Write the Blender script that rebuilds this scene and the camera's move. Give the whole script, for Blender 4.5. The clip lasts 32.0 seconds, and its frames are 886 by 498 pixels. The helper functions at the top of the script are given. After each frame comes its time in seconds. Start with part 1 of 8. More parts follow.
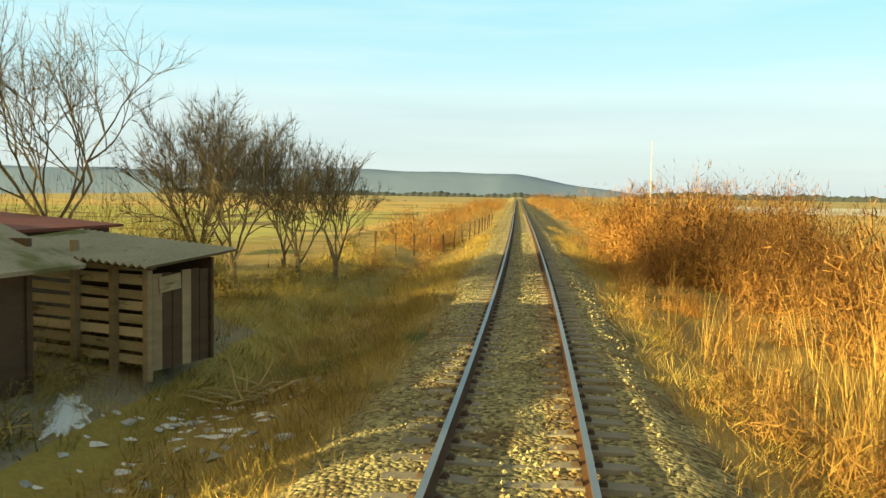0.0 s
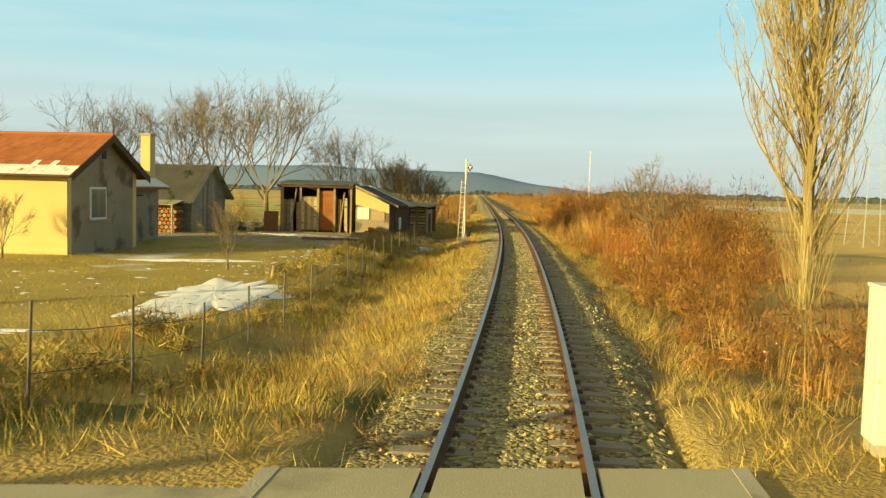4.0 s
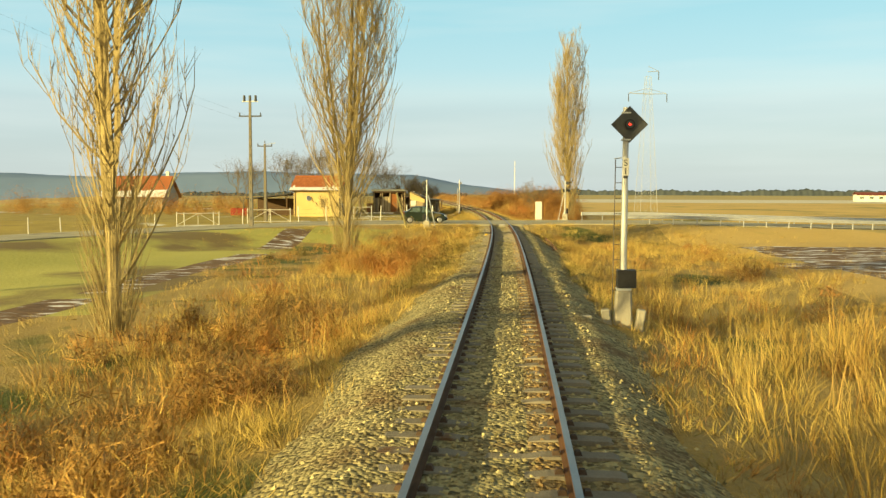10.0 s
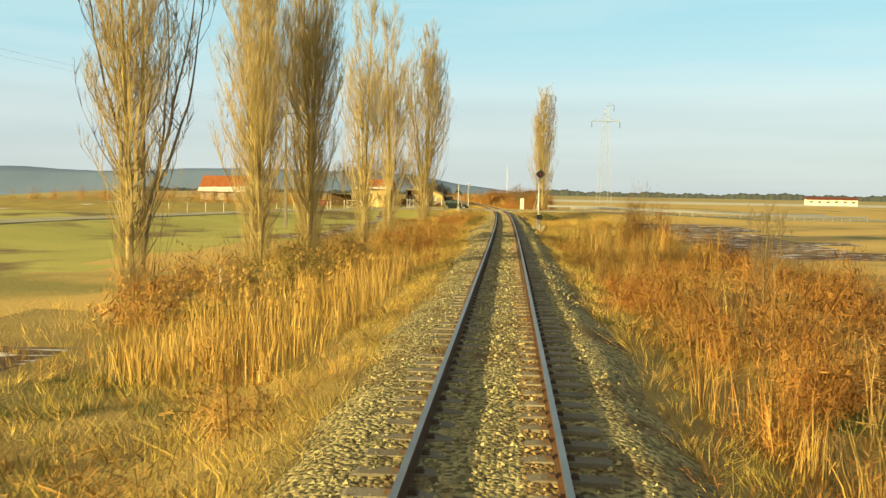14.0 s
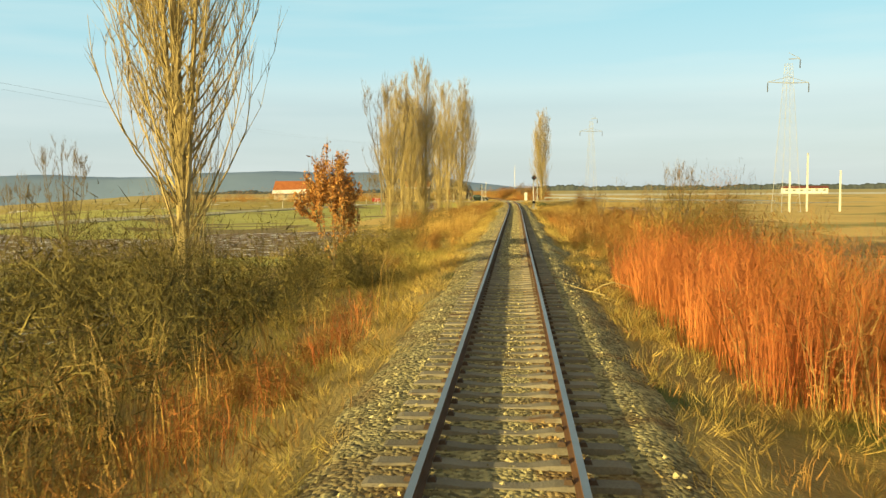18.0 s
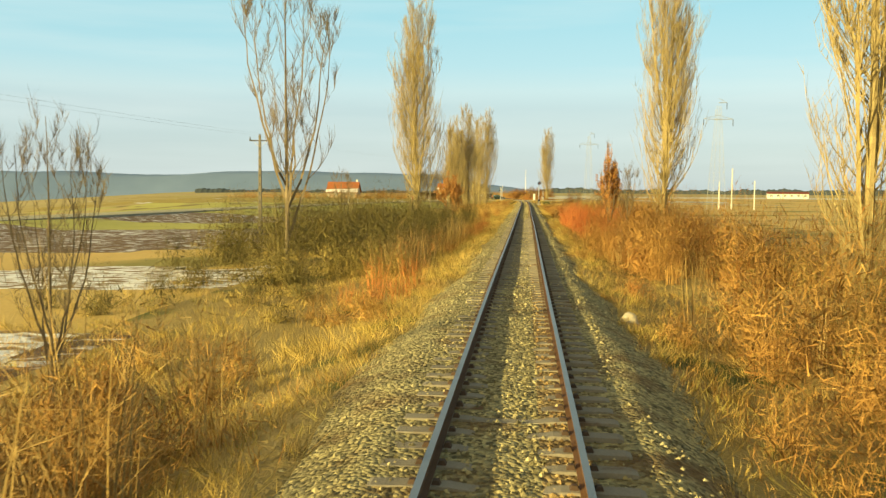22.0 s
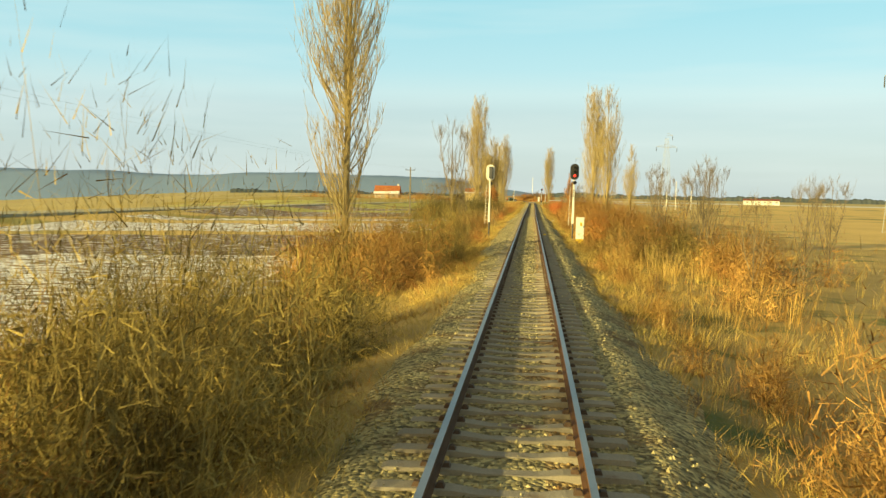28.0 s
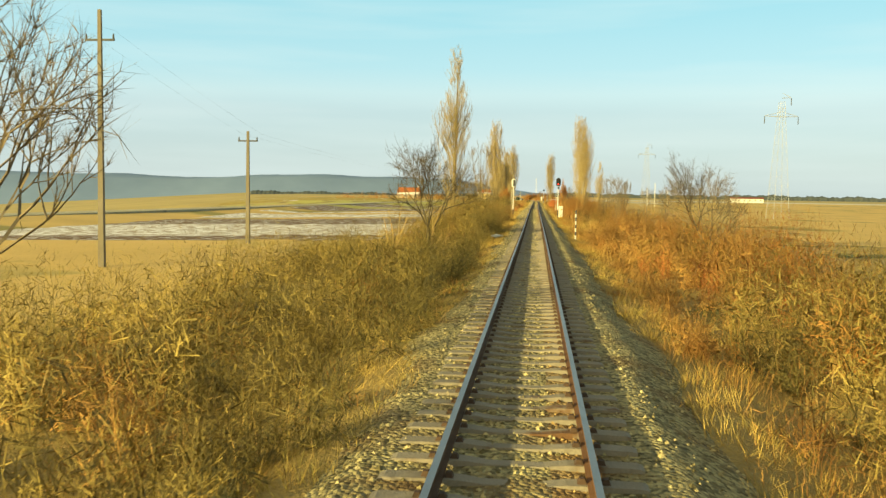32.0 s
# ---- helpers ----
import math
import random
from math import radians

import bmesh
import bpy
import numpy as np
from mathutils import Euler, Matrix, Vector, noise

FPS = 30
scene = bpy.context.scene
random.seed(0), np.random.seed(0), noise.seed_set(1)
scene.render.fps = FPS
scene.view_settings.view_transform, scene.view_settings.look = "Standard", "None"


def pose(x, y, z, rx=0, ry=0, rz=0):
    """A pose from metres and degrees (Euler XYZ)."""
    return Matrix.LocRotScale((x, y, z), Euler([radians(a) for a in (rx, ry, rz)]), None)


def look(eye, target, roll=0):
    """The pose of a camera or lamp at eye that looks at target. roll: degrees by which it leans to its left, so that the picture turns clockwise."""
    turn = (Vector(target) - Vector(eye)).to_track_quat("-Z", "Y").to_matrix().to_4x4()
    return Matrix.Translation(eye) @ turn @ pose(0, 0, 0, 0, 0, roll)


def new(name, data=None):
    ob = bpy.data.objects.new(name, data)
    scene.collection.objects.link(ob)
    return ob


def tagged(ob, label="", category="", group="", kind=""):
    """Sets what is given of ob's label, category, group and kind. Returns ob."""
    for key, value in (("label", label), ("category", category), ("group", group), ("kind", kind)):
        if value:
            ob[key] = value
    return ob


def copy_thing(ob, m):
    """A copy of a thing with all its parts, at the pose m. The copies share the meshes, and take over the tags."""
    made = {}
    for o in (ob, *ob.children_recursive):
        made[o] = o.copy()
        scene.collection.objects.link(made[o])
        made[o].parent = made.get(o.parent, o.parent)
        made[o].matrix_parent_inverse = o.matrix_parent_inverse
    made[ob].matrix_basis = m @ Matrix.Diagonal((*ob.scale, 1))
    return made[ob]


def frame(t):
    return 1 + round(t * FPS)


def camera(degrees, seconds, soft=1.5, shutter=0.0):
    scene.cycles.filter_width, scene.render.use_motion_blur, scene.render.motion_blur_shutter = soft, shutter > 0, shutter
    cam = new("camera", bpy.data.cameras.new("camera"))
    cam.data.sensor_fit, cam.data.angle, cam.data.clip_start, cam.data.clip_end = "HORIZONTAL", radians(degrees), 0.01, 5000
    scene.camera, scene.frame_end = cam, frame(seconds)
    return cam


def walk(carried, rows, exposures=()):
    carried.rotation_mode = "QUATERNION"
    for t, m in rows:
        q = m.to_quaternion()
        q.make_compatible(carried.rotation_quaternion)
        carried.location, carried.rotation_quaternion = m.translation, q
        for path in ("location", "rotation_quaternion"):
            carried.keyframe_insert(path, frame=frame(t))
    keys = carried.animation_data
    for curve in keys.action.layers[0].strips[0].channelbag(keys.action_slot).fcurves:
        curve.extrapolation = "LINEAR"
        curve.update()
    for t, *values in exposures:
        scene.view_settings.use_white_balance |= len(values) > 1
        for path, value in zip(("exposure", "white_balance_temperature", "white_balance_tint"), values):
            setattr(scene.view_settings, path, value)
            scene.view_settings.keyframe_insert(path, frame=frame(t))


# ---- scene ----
# ---- camera and its way, looking back along the track from the rear of a train ----
LENS = 54.26
PATH = [
    (0.0, -3.319, -0.129, 2.578, 86.21, -1.04, 11.91),
    (0.5, -2.762, -6.175, 2.578, 86.36, -1.46, 11.52),
    (1.0, -2.236, -12.224, 2.578, 86.42, -1.92, 11.53),
    (1.5, -1.744, -18.251, 2.578, 86.24, -1.45, 11.18),
    (2.0, -1.286, -24.268, 2.578, 86.15, -1.26, 10.91),
    (2.5, -0.864, -30.273, 2.578, 86.08, -1.06, 10.64),
    (3.0, -0.483, -36.262, 2.578, 86.08, -1.48, 10.19),
    (3.5, -0.147, -42.234, 2.578, 86.11, -1.96, 9.71),
    (4.0, 0.140, -48.185, 2.578, 86.08, -1.52, 9.20),
    (4.5, 0.375, -54.117, 2.578, 86.06, -1.41, 8.68),
    (5.0, 0.562, -60.033, 2.578, 86.03, -1.56, 8.22),
    (5.5, 0.707, -65.933, 2.578, 85.99, -2.07, 7.83),
    (6.0, 0.818, -71.821, 2.578, 86.00, -1.90, 7.36),
    (6.5, 0.902, -77.754, 2.578, 86.04, -1.53, 6.85),
    (7.0, 0.967, -83.728, 2.578, 86.12, -1.41, 6.45),
    (7.5, 1.016, -89.729, 2.578, 86.15, -1.26, 6.03),
    (8.0, 1.050, -95.829, 2.578, 86.19, -0.62, 5.61),
    (8.5, 1.071, -102.024, 2.578, 86.25, -0.75, 5.31),
    (9.0, 1.080, -108.270, 2.578, 86.26, -0.51, 5.07),
    (9.5, 1.079, -114.552, 2.578, 86.21, 0.01, 4.77),
    (10.0, 1.070, -120.884, 2.578, 86.24, -0.17, 4.62),
    (10.5, 1.053, -127.253, 2.578, 86.24, -0.23, 4.49),
    (11.0, 1.030, -133.652, 2.578, 86.25, -0.12, 4.27),
    (11.5, 1.003, -140.082, 2.578, 86.29, -0.45, 4.20),
    (12.0, 0.973, -146.552, 2.578, 86.33, -0.33, 4.15),
    (12.5, 0.941, -153.070, 2.578, 86.26, -0.36, 4.06),
    (13.0, 0.908, -159.643, 2.578, 86.25, -0.94, 4.00),
    (13.5, 0.876, -166.270, 2.578, 86.19, -1.06, 4.05),
    (14.0, 0.845, -172.944, 2.578, 86.18, -1.05, 4.10),
    (14.5, 0.817, -179.664, 2.578, 86.17, -1.06, 4.14),
    (15.0, 0.790, -186.430, 2.578, 86.16, -1.12, 4.19),
    (15.5, 0.766, -193.242, 2.578, 86.15, -1.25, 4.23),
    (16.0, 0.742, -200.098, 2.578, 86.12, -0.73, 4.26),
    (16.5, 0.720, -206.999, 2.578, 86.13, -0.70, 4.32),
    (17.0, 0.697, -213.938, 2.578, 86.11, -1.10, 4.64),
    (17.5, 0.673, -220.905, 2.578, 86.11, -0.23, 4.56),
    (18.0, 0.644, -227.849, 2.578, 86.04, 0.36, 4.60),
    (18.5, 0.612, -234.761, 2.578, 86.07, -0.53, 4.78),
    (19.0, 0.575, -241.652, 2.578, 86.06, -0.93, 4.81),
    (19.5, 0.540, -248.552, 2.578, 86.08, -0.40, 4.87),
    (20.0, 0.508, -255.451, 2.578, 86.06, -0.77, 4.93),
    (20.5, 0.483, -262.343, 2.578, 86.07, -0.96, 5.07),
    (21.0, 0.466, -269.224, 2.578, 86.11, 0.28, 5.15),
    (21.5, 0.456, -276.098, 2.578, 86.14, 0.55, 5.16),
    (22.0, 0.448, -282.973, 2.578, 86.10, -0.45, 5.30),
    (22.5, 0.440, -289.842, 2.578, 86.12, -0.40, 5.37),
    (23.0, 0.431, -296.679, 2.578, 86.10, -0.66, 5.45),
    (23.5, 0.420, -303.470, 2.578, 86.13, -0.91, 5.55),
    (24.0, 0.408, -310.203, 2.578, 86.12, -0.46, 5.62),
    (24.5, 0.398, -316.888, 2.578, 86.09, -0.73, 5.54),
    (25.0, 0.390, -323.571, 2.578, 86.12, -0.61, 5.60),
    (25.5, 0.383, -330.272, 2.578, 86.11, -1.32, 5.64),
    (26.0, 0.377, -336.987, 2.578, 86.10, -0.98, 5.60),
    (26.5, 0.370, -343.718, 2.578, 86.16, -1.23, 5.69),
    (27.0, 0.361, -350.462, 2.578, 86.20, -1.15, 5.71),
    (27.5, 0.349, -357.220, 2.578, 86.24, -1.15, 5.74),
    (28.0, 0.334, -363.994, 2.578, 86.28, -1.26, 5.76),
    (28.5, 0.318, -370.788, 2.578, 86.31, -1.54, 5.80),
    (29.0, 0.300, -377.604, 2.578, 86.30, -1.64, 5.88),
    (29.5, 0.282, -384.493, 2.578, 86.32, -1.07, 5.91),
    (30.0, 0.264, -391.443, 2.578, 86.30, -1.55, 5.90),
    (30.5, 0.246, -398.432, 2.578, 86.31, -1.68, 5.97),
    (31.0, 0.230, -405.446, 2.578, 86.36, -1.17, 5.93),
    (31.5, 0.215, -412.474, 2.578, 86.29, -0.75, 5.92),
    (32.0, 0.203, -419.507, 2.578, 86.30, -0.91, 6.00),
]
cam = camera(LENS, 32.0, soft=1.4, shutter=0.07)
walk(cam, [(t, pose(*p)) for t, *p in PATH], [(0.0, 1.03, 7150, -2), (1.5, 0.89, 7150, -2), (3.0, 0.77, 7150, -2), (6.0, 0.67, 7250, -9), (10.0, 0.75, 7200, -1), (13.0, 0.77, 7200, 2), (20.0, 0.77, 7150, -1), (25.0, 0.77, 7150, -3), (32.0, 0.81, 7050, -4)])
# ---- sky, sun ----
SUN_EL, SUN_AZ = 12.5, 229.0          # degrees; azimuth clockwise from +y: from behind and from the left
world = bpy.data.worlds.new("world")
scene.world = world
world.use_nodes = True
wn, wl = world.node_tree.nodes, world.node_tree.links
wn.clear()
w_out, w_bg = wn.new("ShaderNodeOutputWorld"), wn.new("ShaderNodeBackground")
w_sky = wn.new("ShaderNodeTexSky")
w_sky.sky_type, w_sky.sun_disc = "NISHITA", False
w_sky.sun_elevation, w_sky.sun_rotation = radians(SUN_EL), radians(SUN_AZ)
w_sky.air_density, w_sky.dust_density, w_sky.ozone_density = 1.0, 1.6, 1.0
w_bg.inputs[1].default_value = 0.1055
w_co, w_sep = wn.new("ShaderNodeTexCoord"), wn.new("ShaderNodeSeparateXYZ")
w_map, w_noise, w_cloud = wn.new("ShaderNodeMapping"), wn.new("ShaderNodeTexNoise"), wn.new("ShaderNodeMapRange")
w_map.inputs["Scale"].default_value = (2.2, 2.2, 26.0)
w_noise.inputs["Scale"].default_value, w_noise.inputs["Detail"].default_value = 1.1, 4.0
w_cloud.inputs[1].default_value, w_cloud.inputs[2].default_value, w_cloud.inputs[4].default_value = 0.42, 0.75, 0.38
# haze: from grey-white at the horizon to pale turquoise above
w_haze = wn.new("ShaderNodeValToRGB")
for i, (z, c) in enumerate([(0.0, (3.8, 4.35, 4.95)), (0.05, (3.45, 4.2, 5.0)), (0.092, (3.3, 4.2, 5.1)), (0.112, (3.65, 4.75, 5.65)), (0.14, (2.95, 4.6, 5.75)), (0.22, (2.1, 4.3, 5.6)), (0.42, (0.62, 0.9, 1.0))]):
    e = w_haze.color_ramp.elements[i] if i < 2 else w_haze.color_ramp.elements.new(z)
    e.position, e.color = z, (*c, 1)
w_mix, w_mix2 = wn.new("ShaderNodeMix"), wn.new("ShaderNodeMix")
w_mix.data_type = w_mix2.data_type = "RGBA"
w_mix.inputs[0].default_value = 0.8
w_mix2.inputs[7].default_value = (4.6, 5.1, 5.6, 1)
wl.new(w_co.outputs["Generated"], w_map.inputs[0])
wl.new(w_map.outputs[0], w_noise.inputs["Vector"])
wl.new(w_noise.outputs[0], w_cloud.inputs[0])
wl.new(w_co.outputs["Generated"], w_sep.inputs[0])
wl.new(w_sep.outputs[2], w_haze.inputs[0])
wl.new(w_sky.outputs[0], w_mix.inputs[6])
wl.new(w_haze.outputs[0], w_mix.inputs[7])
wl.new(w_mix.outputs[2], w_mix2.inputs[6])
wl.new(w_cloud.outputs[0], w_mix2.inputs[0])
# warm haze round the low sun
az, el = radians(SUN_AZ), radians(SUN_EL)
to_sun = Vector((math.sin(az) * math.cos(el), math.cos(az) * math.cos(el), math.sin(el)))
w_dot, w_near, w_mix3 = wn.new("ShaderNodeVectorMath"), wn.new("ShaderNodeMapRange"), wn.new("ShaderNodeMix")
w_dot.operation, w_dot.inputs[1].default_value = "DOT_PRODUCT", to_sun
w_near.inputs[1].default_value, w_near.inputs[2].default_value, w_near.inputs[4].default_value = 0.1, 1.0, 0.9
w_mix3.data_type = "RGBA"
w_mix3.inputs[7].default_value = (5.5, 4.0, 1.9, 1)
wl.new(w_co.outputs["Generated"], w_dot.inputs[0])
wl.new(w_dot.outputs["Value"], w_near.inputs[0])
wl.new(w_near.outputs[0], w_mix3.inputs[0])
wl.new(w_mix2.outputs[2], w_mix3.inputs[6])
wl.new(w_mix3.outputs[2], w_bg.inputs[0])
wl.new(w_bg.outputs[0], w_out.inputs[0])

sun = new("sun", bpy.data.lights.new("sun", "SUN"))
sun.data.energy, sun.data.angle, sun.data.color = 5.0, radians(0.6), (1.0, 0.77, 0.36)
sun.matrix_world = look(to_sun * 200.0, (0, 0, 0))
# ---- materials ----
def material(name, dark, light, rough=0.85, scale=3.0, fine=60.0, bump=0.3, metal=0.0, island=0.0, objrand=0.0,
             stain=None, stain_scale=0.7, stain_at=0.6, spec=0.3, stretch=None, bump_dist=0.02, swing=0.9):
    """Two colours mixed by coarse and fine noise in metres, with bump, a stain colour, and per-piece variation."""
    m = bpy.data.materials.new(name)
    m.use_nodes = True
    n, l = m.node_tree.nodes, m.node_tree.links
    b = n["Principled BSDF"]
    b.inputs["Roughness"].default_value, b.inputs["Metallic"].default_value = rough, metal
    b.inputs["Specular IOR Level"].default_value = spec
    geo = n.new("ShaderNodeNewGeometry")
    src = geo.outputs["Position"]
    if stretch:
        mp = n.new("ShaderNodeMapping")
        mp.inputs["Scale"].default_value = stretch
        l.new(src, mp.inputs[0])
        src = mp.outputs[0]
    coarse, grain = n.new("ShaderNodeTexNoise"), n.new("ShaderNodeTexNoise")
    for t, s, d in ((coarse, scale, 3.0), (grain, fine, 3.0)):
        t.inputs["Scale"].default_value, t.inputs["Detail"].default_value = s, d
        l.new(src, t.inputs["Vector"])
    add = n.new("ShaderNodeMath")
    add.operation = "MULTIPLY_ADD"
    l.new(coarse.outputs[0], add.inputs[0])
    add.inputs[1].default_value = swing
    g = n.new("ShaderNodeMath")
    g.operation = "MULTIPLY_ADD"
    l.new(grain.outputs[0], g.inputs[0])
    g.inputs[1].default_value, g.inputs[2].default_value = 0.7, -0.32 - (swing - 0.9) * 0.5
    l.new(g.outputs[0], add.inputs[2])
    fac = add.outputs[0]
    rnd = None
    if island:
        rnd, amount = geo.outputs["Random Per Island"], island
    if objrand:
        info = n.new("ShaderNodeObjectInfo")
        rnd, amount = info.outputs["Random"], objrand
    if rnd:
        r = n.new("ShaderNodeMath")
        r.operation = "MULTIPLY_ADD"
        l.new(rnd, r.inputs[0])
        r.inputs[1].default_value = amount
        sub = n.new("ShaderNodeMath")
        sub.operation = "ADD"
        sub.inputs[1].default_value = -amount / 2
        l.new(fac, r.inputs[2])
        l.new(r.outputs[0], sub.inputs[0])
        fac = sub.outputs[0]
    mix = n.new("ShaderNodeMix")
    mix.data_type, mix.clamp_factor = "RGBA", True
    mix.inputs[6].default_value, mix.inputs[7].default_value = (*dark, 1), (*light, 1)
    l.new(fac, mix.inputs[0])
    col = mix.outputs[2]
    if stain:
        sn, sr, sm = n.new("ShaderNodeTexNoise"), n.new("ShaderNodeMapRange"), n.new("ShaderNodeMix")
        sn.inputs["Scale"].default_value, sn.inputs["Detail"].default_value = stain_scale, 6.0
        sr.inputs[1].default_value, sr.inputs[2].default_value = stain_at, stain_at + 0.09
        sm.data_type = "RGBA"
        sm.inputs[7].default_value = (*stain, 1)
        l.new(src, sn.inputs["Vector"])
        l.new(sn.outputs[0], sr.inputs[0])
        l.new(sr.outputs[0], sm.inputs[0])
        l.new(col, sm.inputs[6])
        col = sm.outputs[2]
    l.new(col, b.inputs["Base Color"])
    if bump:
        bp = n.new("ShaderNodeBump")
        bp.inputs["Strength"].default_value, bp.inputs["Distance"].default_value = bump, bump_dist
        l.new(grain.outputs[0], bp.inputs["Height"])
        l.new(bp.outputs[0], b.inputs["Normal"])
    return m


def stone_material(name, dark, light, scale, depth):
    """Loose stone: a colour a cell, joints sunk, fine grain."""
    m = bpy.data.materials.new(name)
    m.use_nodes = True
    n, l = m.node_tree.nodes, m.node_tree.links
    b = n["Principled BSDF"]
    b.inputs["Roughness"].default_value, b.inputs["Specular IOR Level"].default_value = 0.9, 0.2
    geo = n.new("ShaderNodeNewGeometry")
    cell, big = n.new("ShaderNodeTexVoronoi"), n.new("ShaderNodeTexNoise")
    cell.inputs["Scale"].default_value = scale
    big.inputs["Scale"].default_value, big.inputs["Detail"].default_value = 0.9, 4.0
    sep, mix, mix2 = n.new("ShaderNodeSeparateColor"), n.new("ShaderNodeMix"), n.new("ShaderNodeMix")
    for x in (mix, mix2):
        x.data_type = "RGBA"
    mix.inputs[6].default_value, mix.inputs[7].default_value = (*dark, 1), (*light, 1)
    mix2.inputs[7].default_value = (0.16, 0.085, 0.035, 1)
    rr = n.new("ShaderNodeMapRange")
    rr.inputs[1].default_value, rr.inputs[2].default_value, rr.inputs[4].default_value = 0.5, 0.72, 0.75
    l.new(geo.outputs["Position"], cell.inputs["Vector"])
    l.new(geo.outputs["Position"], big.inputs["Vector"])
    l.new(cell.outputs["Color"], sep.inputs[0])
    l.new(sep.outputs[0], mix.inputs[0])
    l.new(mix.outputs[2], mix2.inputs[6])
    l.new(big.outputs[0], rr.inputs[0])
    l.new(rr.outputs[0], mix2.inputs[0])
    l.new(mix2.outputs[2], b.inputs["Base Color"])
    bp = n.new("ShaderNodeBump")
    bp.invert = True
    bp.inputs["Strength"].default_value, bp.inputs["Distance"].default_value = 1.0, depth
    l.new(cell.outputs["Distance"], bp.inputs["Height"])
    l.new(bp.outputs[0], b.inputs["Normal"])
    return m


M = {}
M["ground"] = material("dry_turf", (0.23, 0.165, 0.055), (0.55, 0.41, 0.14), scale=0.5, fine=14, bump=0.8, bump_dist=0.08,
                       stain=(0.10, 0.12, 0.025), stain_scale=0.22, stain_at=0.56)
M["yard"] = material("yard_soil", (0.21, 0.165, 0.042), (0.54, 0.42, 0.11), scale=0.4, fine=9, bump=0.7, bump_dist=0.06,
                     stain=(0.75, 0.78, 0.82), stain_scale=0.16, stain_at=0.63)
M["soil"] = material("dark_yard_soil", (0.20, 0.175, 0.12), (0.44, 0.38, 0.27), scale=0.7, fine=9, bump=0.8, bump_dist=0.06,
                     stain=(0.30, 0.24, 0.07), stain_scale=0.4, stain_at=0.56)
M["green"] = material("winter_wheat", (0.31, 0.31, 0.075), (0.58, 0.545, 0.15), scale=0.15, fine=6, bump=0.5, bump_dist=0.06,
                      stain=(0.20, 0.15, 0.06), stain_scale=0.1, stain_at=0.52)
M["plough"] = material("ploughed_snow", (0.10, 0.06, 0.036), (0.23, 0.145, 0.075), scale=0.6, fine=3.0, bump=1.0, bump_dist=0.15,
                       stain=(0.76, 0.78, 0.82), stain_scale=2.2, stain_at=0.54, stretch=(0.4, 1.0, 1.0))
M["stubble"] = material("stubble", (0.46, 0.315, 0.095), (0.74, 0.535, 0.18), scale=0.08, fine=5, bump=0.6, bump_dist=0.06,
                        stain=(0.28, 0.25, 0.07), stain_scale=0.06, stain_at=0.55)
M["snow_field"] = material("thawing_snow_field", (0.16, 0.10, 0.05), (0.36, 0.25, 0.12), scale=0.5, fine=3.0, bump=1.0, bump_dist=0.12,
                           stain=(0.84, 0.85, 0.87), stain_scale=1.6, stain_at=0.43, stretch=(0.6, 1.2, 1.0))
M["pale_field"] = material("pale_far_field", (0.50, 0.47, 0.36), (0.78, 0.74, 0.62), scale=0.03, fine=0.5, bump=0.0)
M["far"] = material("far_fields", (0.33, 0.265, 0.10), (0.57, 0.455, 0.18), scale=0.01, fine=0.06, bump=0.0)
M["ballast"] = stone_material("ballast", (0.10, 0.088, 0.045), (0.56, 0.49, 0.25), 17.0, 0.045)
M["ballast_rust"] = stone_material("rusty_ballast", (0.12, 0.085, 0.04), (0.54, 0.40, 0.19), 17.0, 0.045)
M["stone"] = material("ballast_stone", (0.12, 0.106, 0.052), (0.64, 0.56, 0.30), scale=2, fine=45, bump=0.5, island=1.1)
M["stone_rust"] = material("rusty_ballast_stone", (0.16, 0.095, 0.04), (0.60, 0.43, 0.19), scale=2, fine=45, bump=0.5, island=1.1)
M["sleeper"] = material("sleeper_concrete", (0.15, 0.135, 0.105), (0.34, 0.31, 0.25), scale=1.5, fine=40, bump=0.4, objrand=0.5,
                        stain=(0.16, 0.09, 0.045), stain_scale=1.6, stain_at=0.62)
M["rail_side"] = material("rail_rust", (0.075, 0.04, 0.022), (0.20, 0.105, 0.05), rough=0.8, scale=2, fine=50, bump=0.3)
M["rail_top"] = material("rail_steel", (0.24, 0.26, 0.28), (0.40, 0.42, 0.44), rough=0.42, scale=1.5, fine=30, bump=0.05, metal=0.8, spec=0.5)
M["clip"] = material("fastening_steel", (0.05, 0.035, 0.025), (0.13, 0.08, 0.05), rough=0.7, scale=5, fine=60, bump=0.2)
M["grass"] = material("dry_grass", (0.36, 0.25, 0.065), (0.80, 0.60, 0.19), rough=0.8, scale=0.8, fine=4, bump=0, island=0.45, swing=2.6,
                      stain=(0.27, 0.145, 0.042), stain_scale=0.3, stain_at=0.57)
M["grass_green"] = material("olive_grass", (0.20, 0.17, 0.042), (0.56, 0.46, 0.13), rough=0.8, scale=0.35, fine=4, bump=0, island=0.45, swing=2.6)
M["reed"] = material("dry_reed", (0.42, 0.25, 0.06), (0.80, 0.56, 0.20), rough=0.75, scale=0.5, fine=5, bump=0, island=0.45, swing=2.6)
M["willow"] = material("willow_shoots", (0.40, 0.10, 0.035), (0.75, 0.29, 0.09), rough=0.7, scale=0.3, fine=4, bump=0, island=0.24, swing=2.6)
